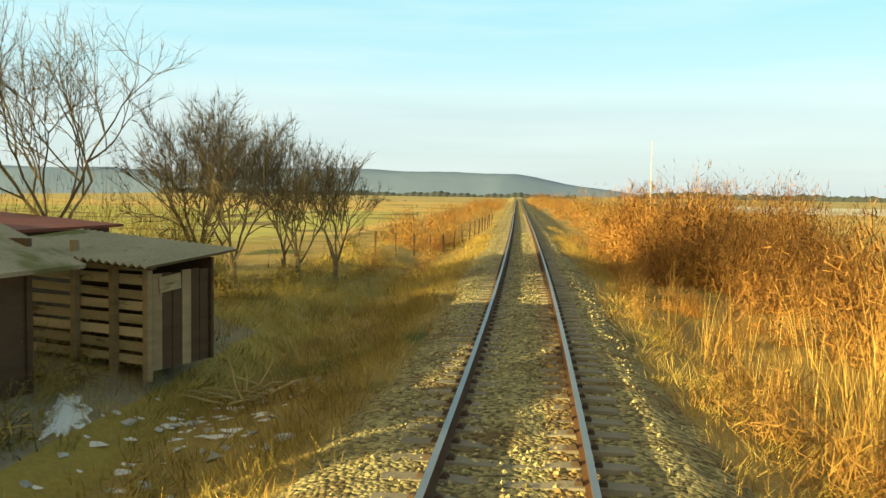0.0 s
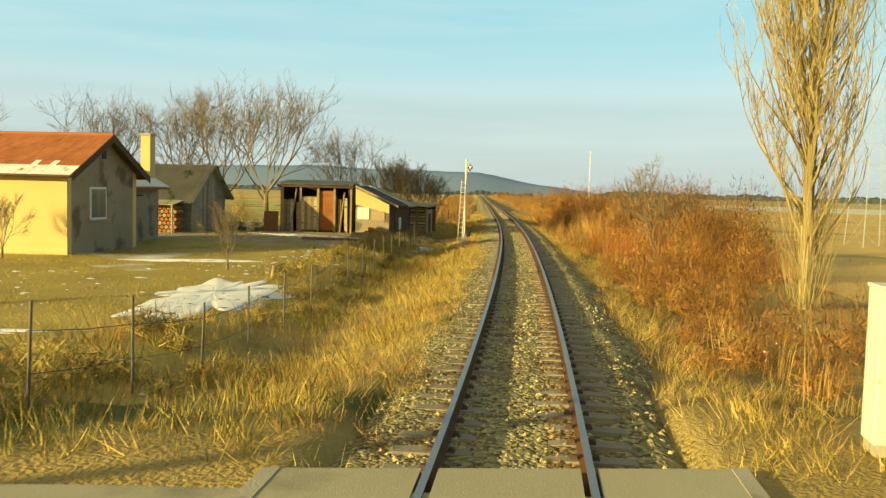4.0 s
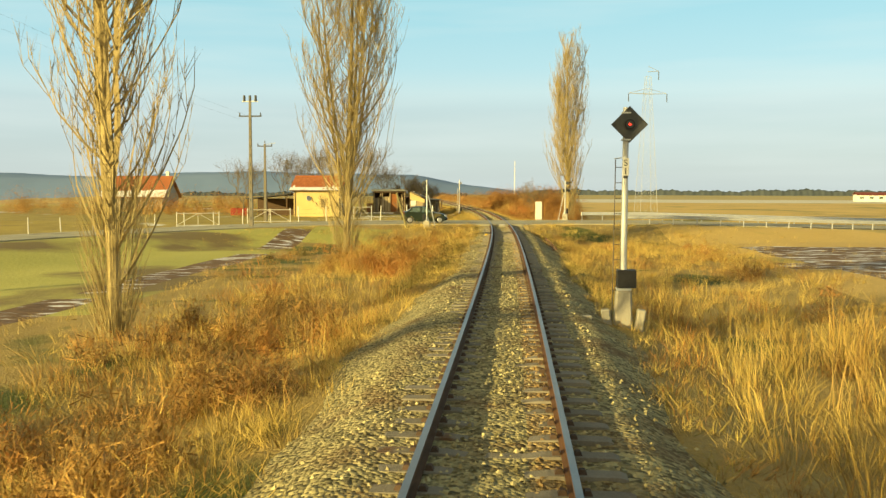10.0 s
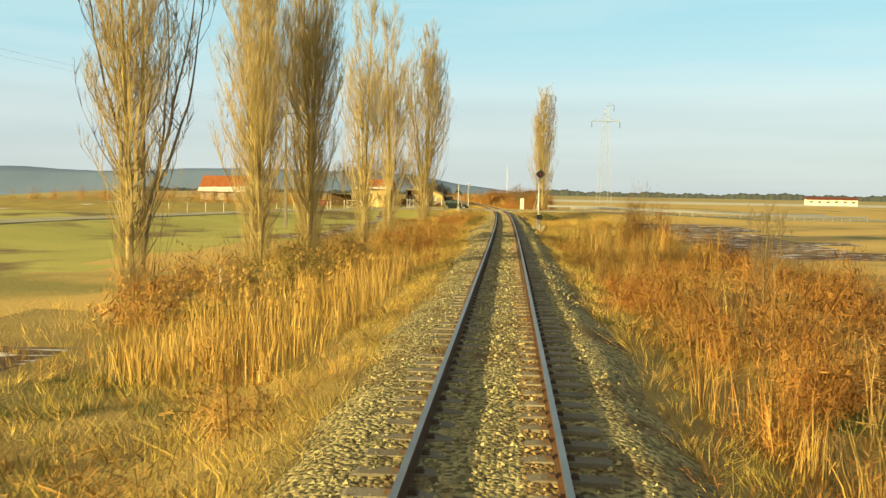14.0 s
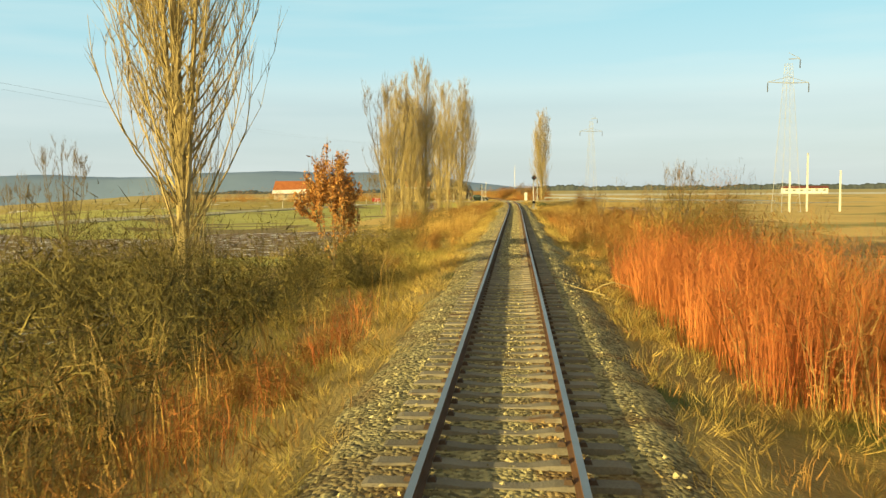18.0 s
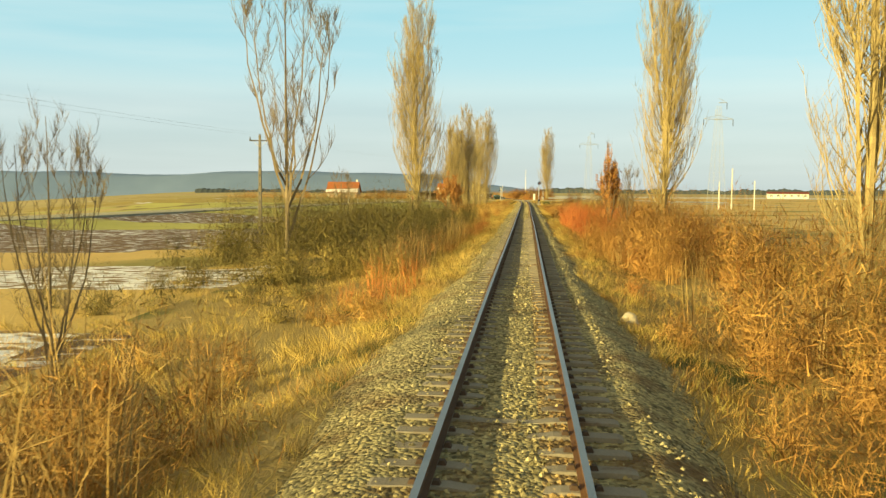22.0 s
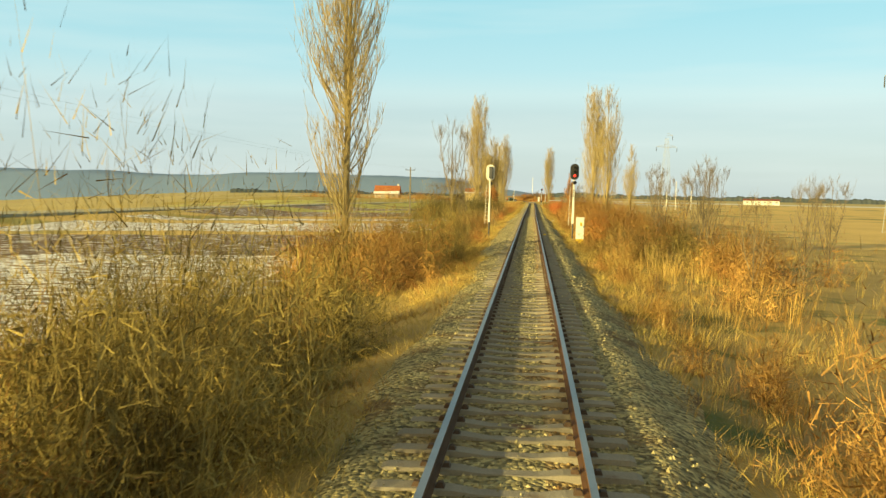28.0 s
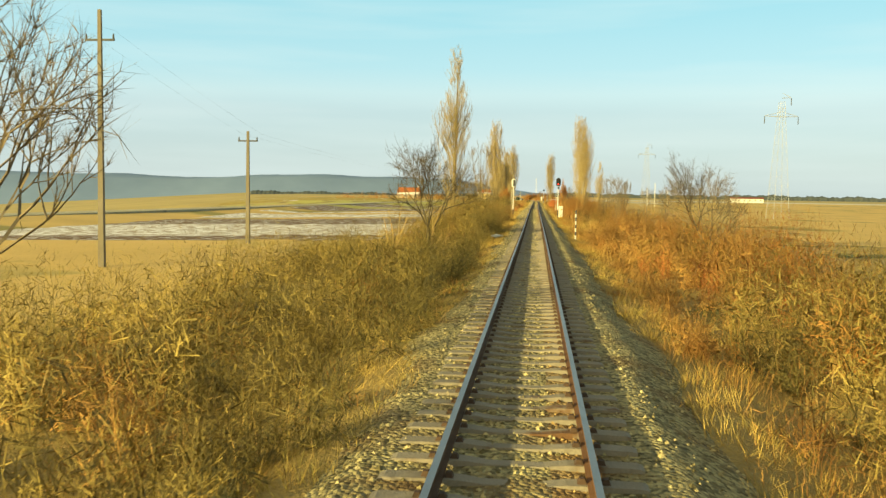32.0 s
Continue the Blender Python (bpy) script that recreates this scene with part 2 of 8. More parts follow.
M["scrub"] = material("orange_brown_scrub", (0.24, 0.115, 0.034), (0.70, 0.42, 0.13), rough=0.8, scale=0.7, fine=4, bump=0, island=0.24, swing=2.6,
                      stain=(0.50, 0.21, 0.055), stain_scale=0.13, stain_at=0.55)
M["russet"] = material("russet_scrub", (0.25, 0.11, 0.034), (0.69, 0.37, 0.11), rough=0.8, scale=0.6, fine=4, bump=0, island=0.24, swing=2.6)
M["shoots"] = material("pale_shoots", (0.28, 0.18, 0.065), (0.56, 0.41, 0.17), rough=0.8, scale=0.4, fine=5, bump=0, island=0.7)
M["brush"] = material("olive_brush", (0.13, 0.10, 0.032), (0.60, 0.465, 0.145), rough=0.85, scale=0.8, fine=5, bump=0, island=0.24, swing=2.6)
M["bramble"] = material("dark_bramble", (0.065, 0.058, 0.021), (0.33, 0.27, 0.09), rough=0.85, scale=0.7, fine=5, bump=0, island=0.24, swing=2.2)
M["poplar"] = material("poplar_bark", (0.21, 0.165, 0.075), (0.56, 0.45, 0.22), rough=0.85, scale=1.2, fine=18, bump=0.5, island=0.4)
M["bark"] = material("grey_bark", (0.10, 0.08, 0.05), (0.33, 0.265, 0.165), rough=0.9, scale=1.5, fine=20, bump=0.5, island=0.4)
M["dark_bark"] = material("dark_bark", (0.05, 0.04, 0.024), (0.20, 0.16, 0.095), rough=0.9, scale=1.5, fine=20, bump=0.5, island=0.4)
M["oak_leaf"] = material("withered_oak_leaf", (0.30, 0.12, 0.035), (0.64, 0.34, 0.105), rough=0.7, scale=1, fine=8, bump=0, island=0.9)
M["asphalt"] = material("asphalt", (0.31, 0.288, 0.20), (0.50, 0.465, 0.33), rough=0.85, scale=0.25, fine=60, bump=0.3, stain=(0.16, 0.15, 0.12), stain_scale=0.35, stain_at=0.6)
M["road_paint"] = material("road_paint", (0.5, 0.5, 0.46), (0.78, 0.77, 0.7), scale=2, fine=25, bump=0.1, stain=(0.2, 0.19, 0.17), stain_scale=4, stain_at=0.62)
# blue haze of the distance is put into the hill colour
M["hill"] = material("hazed_wooded_hill", (0.165, 0.245, 0.40), (0.23, 0.325, 0.50), rough=1.0, scale=0.003, fine=0.03, bump=0.0, spec=0.0)
M["far_wood"] = material("far_wood", (0.055, 0.075, 0.09), (0.11, 0.125, 0.13), rough=1.0, scale=0.01, fine=0.3, bump=0.0, spec=0.0)
M["snow"] = material("thawing_snow", (0.82, 0.84, 0.87), (0.93, 0.94, 0.95), rough=0.6, scale=1.2, fine=14, bump=0.4, stain=(0.19, 0.155, 0.06), stain_scale=2.6, stain_at=0.60)
M["plaster_yellow"] = material("yellow_plaster", (0.54, 0.41, 0.17), (0.72, 0.57, 0.27), scale=0.6, fine=30, bump=0.2, stain=(0.55, 0.42, 0.22), stain_scale=0.8, stain_at=0.6)
M["plaster_grey"] = material("grey_plaster", (0.36, 0.33, 0.27), (0.55, 0.50, 0.40), scale=0.6, fine=25, bump=0.3, stain=(0.25, 0.22, 0.17), stain_scale=0.7, stain_at=0.58)
M["tile_red"] = material("red_roof_tile", (0.25, 0.08, 0.032), (0.45, 0.17, 0.07), scale=0.9, fine=14, bump=0.4, objrand=0.4)
M["tile_snow"] = material("roof_snow", (0.62, 0.62, 0.62), (0.84, 0.83, 0.82), rough=0.7, scale=1.5, fine=12, bump=0.3, stain=(0.35, 0.15, 0.07), stain_scale=2.2, stain_at=0.62)
M["plaster_dull"] = material("dull_grey_brown_plaster", (0.22, 0.185, 0.13), (0.40, 0.33, 0.23), scale=0.7, fine=22, bump=0.4, stain=(0.15, 0.12, 0.085), stain_scale=0.9, stain_at=0.52)
M["pale_board"] = material("pale_board", (0.34, 0.27, 0.15), (0.70, 0.58, 0.36), scale=1.1, fine=16, bump=0.4, objrand=0.7, stretch=(1, 1, 4), stain=(0.16, 0.12, 0.06), stain_scale=1.6, stain_at=0.6)
M["grey_board"] = material("silver_grey_board", (0.20, 0.175, 0.13), (0.46, 0.41, 0.32), scale=1.2, fine=18, bump=0.4, objrand=0.7, stretch=(1, 1, 6))
M["post_grey"] = material("mossy_grey_post", (0.13, 0.115, 0.05), (0.34, 0.30, 0.15), scale=1.4, fine=20, bump=0.5, stretch=(1, 1, 6), stain=(0.09, 0.10, 0.035), stain_scale=2.0, stain_at=0.58)
M["eternit"] = material("grey_corrugated_sheet", (0.22, 0.205, 0.15), (0.48, 0.44, 0.32), scale=0.8, fine=20, bump=0.3, stain=(0.16, 0.17, 0.07), stain_scale=1.0, stain_at=0.56)
M["felt"] = material("roofing_felt", (0.035, 0.035, 0.04), (0.085, 0.08, 0.08), scale=0.8, fine=30, bump=0.2)
M["rust_sheet"] = material("rusty_red_sheet", (0.12, 0.03, 0.02), (0.26, 0.08, 0.05), scale=0.8, fine=20, bump=0.2, rough=0.6)
M["wood_old"] = material("weathered_board", (0.20, 0.15, 0.085), (0.52, 0.40, 0.23), scale=1.2, fine=18, bump=0.4, objrand=0.5, stretch=(1, 1, 6))
M["wood_dark"] = material("dark_timber", (0.055, 0.035, 0.02), (0.15, 0.095, 0.055), scale=1.2, fine=18, bump=0.4, stretch=(1, 1, 5))
M["wood_red"] = material("red_brown_door", (0.22, 0.075, 0.025), (0.46, 0.20, 0.07), scale=1.2, fine=14, bump=0.3, stretch=(1, 1, 4))
M["white"] = material("white_enamel", (0.60, 0.59, 0.52), (0.80, 0.79, 0.72), rough=0.5, scale=1.5, fine=20, bump=0.05, stain=(0.42, 0.36, 0.26), stain_scale=2.4, stain_at=0.66)
M["galv"] = material("galvanised_steel", (0.46, 0.48, 0.48), (0.68, 0.70, 0.70), rough=0.45, scale=2.5, fine=25, bump=0.05, metal=0.3)
M["black"] = material("black_enamel", (0.012, 0.012, 0.014), (0.045, 0.045, 0.045), rough=0.5, scale=2, fine=20, bump=0.05)
M["board_grey"] = material("dark_grey_board", (0.055, 0.06, 0.065), (0.11, 0.115, 0.12), rough=0.6, scale=2, fine=20, bump=0.05)
M["concrete"] = material("grey_concrete", (0.30, 0.28, 0.22), (0.50, 0.47, 0.38), scale=1.2, fine=30, bump=0.4, stain=(0.22, 0.20, 0.14), stain_scale=1.6, stain_at=0.6)
M["concrete_pole"] = material("pole_concrete", (0.13, 0.115, 0.085), (0.27, 0.245, 0.19), scale=0.8, fine=25, bump=0.3, stain=(0.18, 0.16, 0.12), stain_scale=0.9, stain_at=0.62)
M["yellow"] = material("yellow_paint", (0.62, 0.40, 0.03), (0.80, 0.58, 0.07), rough=0.6, scale=3, fine=25, bump=0.1)
M["car_paint"] = material("dark_green_paint", (0.018, 0.030, 0.022), (0.042, 0.060, 0.040), rough=0.16, scale=1.0, fine=10, bump=0.0, metal=0.3, spec=0.6,
                          stain=(0.16, 0.14, 0.07), stain_scale=0.9, stain_at=0.58)
M["tyre"] = material("tyre_rubber", (0.015, 0.015, 0.015), (0.04, 0.038, 0.035), rough=0.9, scale=4, fine=40, bump=0.2)
M["hubcap"] = material("silver_hubcap", (0.45, 0.46, 0.46), (0.62, 0.63, 0.62), rough=0.35, scale=4, fine=30, bump=0.05, metal=0.6)
M["lamp_glass"] = material("headlamp_lens", (0.55, 0.57, 0.58), (0.75, 0.77, 0.78), rough=0.15, scale=6, fine=30, bump=0.0, spec=0.7)
M["red_plastic"] = material("red_lens", (0.40, 0.02, 0.015), (0.55, 0.05, 0.03), rough=0.25, scale=6, fine=30, bump=0.0, spec=0.6)
M["wire"] = material("wire", (0.10, 0.09, 0.075), (0.20, 0.18, 0.15), rough=0.6, scale=4, fine=30, bump=0.0, metal=0.4)
M["litter"] = material("litter", (0.30, 0.34, 0.36), (0.75, 0.76, 0.76), rough=0.5, scale=4, fine=25, bump=0.2, objrand=0.8)
M["rock"] = material("pale_rock", (0.42, 0.37, 0.27), (0.66, 0.60, 0.46), scale=3, fine=20, bump=0.5)
M["red_wall"] = material("red_painted_boards", (0.22, 0.025, 0.02), (0.36, 0.05, 0.035), scale=1.2, fine=15, bump=0.3)


def glass(name, tint, rough=0.05):
    m = bpy.data.materials.new(name)
    m.use_nodes = True
    b = m.node_tree.nodes["Principled BSDF"]
    b.inputs["Base Color"].default_value, b.inputs["Roughness"].default_value = (*tint, 1), rough
    b.inputs["Transmission Weight"].default_value, b.inputs["IOR"].default_value = 0.75, 1.45
    return m


M["glass"] = glass("window_glass", (0.25, 0.33, 0.33))
M["car_glass"] = glass("car_glass", (0.30, 0.42, 0.40))


def glow(name, color, power):
    m = bpy.data.materials.new(name)
    m.use_nodes = True
    b = m.node_tree.nodes["Principled BSDF"]
    b.inputs["Base Color"].default_value = (*color, 1)
    b.inputs["Emission Color"].default_value, b.inputs["Emission Strength"].default_value = (*color, 1), power
    return m


M["red_light"] = glow("red_signal_light", (1.0, 0.03, 0.02), 2.5)

M["rust_pipe"] = material("rusty_pipe", (0.12, 0.05, 0.024), (0.29, 0.135, 0.06), rough=0.75, scale=1.5, fine=25, bump=0.2)
# ---- mesh helpers ----
def mesh_of(name, v, f, mats, idx=None, smooth=False, normals=None):
    """A mesh from a vertex array and an index array of triangles or quads."""
    v, f = np.asarray(v, np.float32), np.asarray(f, np.int32)
    me = bpy.data.meshes.new(name)
    me.vertices.add(len(v))
    me.vertices.foreach_set("co", v.ravel())
    k = f.shape[1]
    me.loops.add(f.size)
    me.loops.foreach_set("vertex_index", f.ravel())
    me.polygons.add(len(f))
    me.polygons.foreach_set("loop_start", np.arange(0, f.size, k, dtype=np.int32))
    if idx is not None:
        me.polygons.foreach_set("material_index", np.asarray(idx, np.int32))
    me.polygons.foreach_set("use_smooth", np.full(len(f), smooth))
    for m in (mats if isinstance(mats, (list, tuple)) else [mats]):
        me.materials.append(m)
    me.update(calc_edges=True)
    if normals is None:
        me.validate()
    else:
        me.polygons.foreach_set("use_smooth", np.ones(len(f), bool))
        me.normals_split_custom_set_from_vertices(np.asarray(normals, np.float32))
    return me


def tubes(a, b, ra, rb, sides=3):
    """Tapered prisms from points a to b with radii ra, rb."""
    a, b, ra, rb = (np.asarray(q, float) for q in (a, b, ra, rb))
    n = len(a)
    d = b - a
    d /= np.maximum(np.linalg.norm(d, axis=1, keepdims=True), 1e-6)
    ref = np.where(np.abs(d[:, 2:3]) > 0.9, np.array([[1.0, 0, 0]]), np.array([[0, 0, 1.0]]))
    u = np.cross(d, ref)
    u /= np.linalg.norm(u, axis=1, keepdims=True)
    w = np.cross(d, u)
    ang = np.arange(sides) * 2 * math.pi / sides
    ring = np.cos(ang)[None, :, None] * u[:, None] + np.sin(ang)[None, :, None] * w[:, None]
    v = np.concatenate([a[:, None] + ring * ra[:, None, None], b[:, None] + ring * rb[:, None, None]], 1).reshape(-1, 3)
    k = np.arange(sides)
    f1 = np.stack([k, (k + 1) % sides, sides + (k + 1) % sides, sides + k], 1)
    f = (np.arange(n)[:, None, None] * 2 * sides + f1[None]).reshape(-1, 4)
    return v, f


def blades(base, tip, bend, width, segs=2, out=None):
    """Flat tapering blades from base to tip, bowed sideways by bend; out: the way each one turns its face, upwards if not given."""
    n = len(base)
    if out is None:
        out = np.array([[0.0, 0.0, 0.4]]) + RNG.normal(0, 0.6, (n, 3)) + (tip - base) * np.array([[0.5, 0.5, 0.0]])
    out = out / np.maximum(np.linalg.norm(out, axis=1, keepdims=True), 1e-6)
    t = np.linspace(0, 1, segs + 1)
    p = base[:, None] + (tip - base)[:, None] * t[None, :, None] + bend[:, None] * (t * (1 - t) * 2)[None, :, None]
    side = np.cross(tip - base, RNG.normal(0, 1, (n, 3)))
    side *= np.sign((np.cross(side, tip - base) * out).sum(1, keepdims=True))
    side *= width[:, None] * 0.5 / np.maximum(np.linalg.norm(side, axis=1, keepdims=True), 1e-6)
    taper = 1 - t[:-1] * 0.55
    lo, hi = p[:, :-1] - side[:, None] * taper[None, :, None], p[:, :-1] + side[:, None] * taper[None, :, None]
    v = np.concatenate([np.stack([lo, hi], 2).reshape(n, 2 * segs, 3), p[:, -1:]], 1)
    m = 2 * segs + 1
    f = []
    for i in range(segs - 1):
        f += [(2 * i, 2 * i + 1, 2 * i + 3), (2 * i, 2 * i + 3, 2 * i + 2)]
    f.append((2 * segs - 2, 2 * segs - 1, 2 * segs))
    f = (np.arange(n)[:, None, None] * m + np.array(f)[None]).reshape(-1, 3)
    return v.reshape(-1, 3), f, np.repeat(out, m, 0)


def joined(parts):
    """Meshes of vertices, faces and, where all have them, normals put into one."""
    parts = list(parts)
    k = np.cumsum([0] + [len(p[0]) for p in parts])
    v, f = np.concatenate([p[0] for p in parts]), np.concatenate([p[1] + o for p, o in zip(parts, k)])
    return (v, f, np.concatenate([p[2] for p in parts])) if all(len(p) > 2 for p in parts) else (v, f)


RNG = np.random.default_rng(7)

# ---- the line of the track: curvature (1/km) every 30 m from y = -470 ----
CURVE = [-0.11, 0.01, -0.04, 0.0, 0.07, -0.05, 0.06, -0.2, 0.12, -0.03, -0.06, 0.07, 0.24, 0.49, 1.51, 0.88, 0.84, 0.15]
S_AX = np.arange(-520.0, 900.0, 1.0)
kap = np.interp(S_AX, -470.0 + 30.0 * np.arange(len(CURVE)), CURVE) * 1e-3
kap[S_AX > 70] = 0.0
kap[S_AX < -470] = 0.0
head = np.concatenate([[0], np.cumsum((kap[1:] + kap[:-1]) / 2)])
mid = (head[1:] + head[:-1]) / 2
T_X = np.concatenate([[0], np.cumsum(-np.sin(mid))])
T_Y = np.concatenate([[0], np.cumsum(np.cos(mid))])
T_X, T_Y = T_X - np.interp(-470, S_AX, T_X), T_Y - np.interp(-470, S_AX, T_Y) - 470.0


def trk(y):
    """The track's x at y."""
    return np.interp(y, T_Y, T_X)


def along(s, d=0.0, z=0.0):
    """World points at distance s along the track, d to its right, at height z."""
    h = np.interp(s, S_AX, head)
    return np.stack(np.broadcast_arrays(np.interp(s, S_AX, T_X) + d * np.cos(h), np.interp(s, S_AX, T_Y) + d * np.sin(h), z), -1)


ROAD_Y = -45.0
ROAD = [(420, 560), (260, 270), (150, 80), (100, 10), (60, -24), (36, -37), (20, -42.2), (9, -44.2), (0, -45.4), (-8, -47.2), (-16, -50.2), (-24, -55.5),
        (-33, -66), (-42, -88), (-50, -122), (-56, -170), (-62, -240), (-70, -330), (-82, -460), (-96, -640)]


def smooth_line(pts, step):
    """Points every step metres along a rounded polyline."""
    p = np.array(pts, float)
    for _ in range(3):
        q = np.empty((2 * len(p) - 2, 2))
        q[0::2], q[1::2] = p[:-1] * 0.75 + p[1:] * 0.25, p[:-1] * 0.25 + p[1:] * 0.75
        p = np.concatenate([p[:1], q, p[-1:]])
    s = np.concatenate([[0], np.cumsum(np.hypot(*np.diff(p, axis=0).T))])
    k = np.arange(0, s[-1], step)
    return np.stack([np.interp(k, s, p[:, 0]), np.interp(k, s, p[:, 1])], 1)


ROAD_P = smooth_line(ROAD, 2.0)


def road_dist(x, y):
    x, y = np.asarray(x, float), np.asarray(y, float)
    out = np.full(np.broadcast(x, y).shape, 1e9)
    for px, py in ROAD_P[::2]:
        out = np.minimum(out, np.hypot(x - px, y - py))
    return out


def wave(x, y):
    return (np.sin(x * 0.9 + 1.3 * np.sin(y * 0.31)) * np.cos(y * 0.7 + 0.9 * np.sin(x * 0.43)) * 0.6 + np.sin(x * 0.21 + y * 0.17) * 0.4)


# the ballast bed's section, and the distance from the middle of the track at which turf covers it, along the way
BED_D = np.array([-3.3, -2.75, -2.3, -1.95, -1.65, -1.4, -1.1, -0.9, -0.66, -0.35, 0, 0.35, 0.66, 0.9, 1.1, 1.4, 1.65, 1.95, 2.3, 2.75, 3.3])
BED_Z = np.array([-0.92, -0.64, -0.46, -0.31, -0.20, -0.172, -0.175, -0.18, -0.19, -0.185, -0.178, -0.185, -0.19, -0.18, -0.175, -0.172, -0.20, -0.31, -0.46, -0.64, -0.92])


def bed_edge(x, y):
    west = np.interp(y, [-450, -328, -318, -258, -246, -200, -125, -116, -97, -92, -54, -36, -14, -4, 12, 60], [1.85, 1.85, 2.5, 2.35, 1.9, 2.0, 2.0, 2.9, 2.9, 1.95, 1.75, 1.55, 1.55, 1.9, 1.95, 2.1])
    east = np.interp(y, [-450, -330, -260, -250, -215, -205, -130, -82, -72, -52, -36, 60], [2.45, 2.5, 2.45, 2.1, 2.05, 2.3, 2.3, 2.5, 3.1, 3.1, 2.3, 2.1])
    return np.where(x < trk(y), west, east) + 0.12 * np.sin(y * 0.9) * np.sin(y * 0.37 + 1)


def ground_z(x, y):
    """Height of the ground."""
    x, y = np.asarray(x, float), np.asarray(y, float)
    d = np.abs(x - trk(y))
    e = bed_edge(x, y)
    top = np.interp(e, BED_D[10:], BED_Z[10:])
    z = np.where(d < e, np.maximum(top - 0.6 * (e - d), -0.62), np.interp(d - e, [0, 0.5, 2.4, 5.8, 12], [0, -0.10, -0.72, -0.93, -0.93]) + np.interp(d - e, [0, 5.8], [0, 1.0]) * -0.17 + np.interp(d - e, [0, 5.8], [1.0, 0.0]) * top)
    west = np.clip((trk(y) - x - 5.0) / 1.9, 0, 1) * np.clip((y + 46) / 8, 0, 1) * np.clip((70 - y) / 30, 0, 1)
    z = z * (1 - west) - 0.42 * west
    z = z + wave(x, y) * np.interp(d, [2.5, 4.5, 20, 60], [0.02, 0.10, 0.07, 0.12])
    # the fields fall gently away to the west, and past the road into the river valley
    fall = np.clip((y + 60) / -30, 0, 1)
    z = z - fall * np.clip((trk(y) - x - 10) / 60, 0, 1) * 1.2
    edge = np.where(y < -90, np.interp(-y, [90, 122, 170, 240, 330, 460, 640], [-42, -50, -56, -62, -70, -82, -96]), np.interp(y, [-90, 0, 800, 4000], [-60, -110, -420, -1500])) - 16
    z = z - np.clip((edge - x) / 420, 0, 1) * 34
    k = np.clip((13.5 - road_dist(x, y)) / 7.5, 0, 1)
    k = k * k * (3 - 2 * k)
    top = np.interp(d, [0, 4, 14, 45, 120, 300], [-0.12, -0.06, -0.05, -0.91, -1.86, -1.86])
    z = z * (1 - k) + np.where(d < 1.9, -0.42, top) * k
    # mound of soil round the crossing signal
    return z + 0.26 * np.exp(-((x + 5.4) ** 2 + (y + 55.5) ** 2) / 2.6)
# ---- ground: one sheet to the horizon ----
def structure(name, me, label, category):
    return tagged(new(name, me), label, category, kind="structure")


d_near = [0, 1.2, 1.5, 1.75, 2.0, 2.3, 2.6, 3.0, 3.6, 4.3, 5.0, 6.0, 7.0, 8.2, 9.6, 11, 12.5, 14, 16, 18.5, 21, 24, 28, 33, 39, 46, 54, 64, 78, 100, 140, 200, 300, 500, 900, 1600, 2800, 4400]
cols = np.array([-q for q in d_near[:0:-1]] + d_near)
rows_y = np.concatenate([[-1500, -900, -650, -540, -480], np.arange(-450, 130, 2.0), [135, 145, 160, 180, 205, 240, 290, 360, 460, 600, 800, 1100, 1600, 2300, 3200, 4400]])
gx = np.broadcast_to(cols[None], (len(rows_y), len(cols))) + np.where(np.abs(cols) < 400, 1.0, 0.0)[None] * trk(rows_y)[:, None]
gy = np.broadcast_to(rows_y[:, None], gx.shape)
gz = ground_z(gx, gy)
nr, nc = gx.shape
k = np.arange((nr - 1) * nc).reshape(nr - 1, nc)[:, :-1]
gf = np.stack([k, k + 1, k + 1 + nc, k + nc], -1).reshape(-1, 4)
cx, cy = (gx[:-1, :-1] + gx[1:, 1:]) / 2, (gy[:-1, :-1] + gy[1:, 1:]) / 2
cd = cx - trk(cy) + wave(cx * 2.0, cy * 0.6) * 0.8
mi = np.zeros(cx.shape, int)                                   # 0 turf
west = (cd < -13.5)
mi[west] = 3                                                   # 3 stubble
mi[west & (cy > -62) & (cy < 60)] = 1                          # 1 yards
mi[(cd < -5.2) & (cy > -38) & (cy < 30)] = 1
mi[(cd < -6.0) & (cd > -22) & (cy > -7) & (cy < 18)] = 8          # 8 dark yard soil
mi[(cd < -17) & (cy > 48) & (cy < 150)] = 2
mi[(cd < -8.5) & (cd > -13.5) & (cy < -56) & (cy > -64)] = 2
mi[west & (cy < -58) & (cy > -112)] = 4
mi[((cd < -16.8) | (cd > -14.8)) & west & (cy < -58) & (cy > -112)] = 2
mi[(cd < -9) & (cd > -14) & (cy < -62) & (cy > -84)] = 0                        # 2 winter wheat
mi[(cd < -20) & (cy < -112) & (cy > -170)] = 2
mi[(cd < -45) & (cd > -60) & (cy < -170) & (cy > -420)] = 4
mi[west & (cy < -150) & (cy > -172) & (cd > -30)] = 4          # 4 ploughed, snow in the furrows
mi[(cd < -9.5) & (cy < -262) & (cy > -345) & (cd > -27)] = 4
mi[west & (cy < -236) & (cd > -27) & (cy > -262)] = 4
mi[(cd < -14) & (cd > -16.5) & (cy < -262) & (cy > -345)] = 3
mi[west & (cy < -330) & (cd > -33)] = 4
mi[(cd < -24) & (cd > -34) & (cy < -300)] = 6
mi[(cd < -34) & (cy < -170)] = 3
mi[(cd < -50) & (cd > -58) & (cy < -200)] = 4
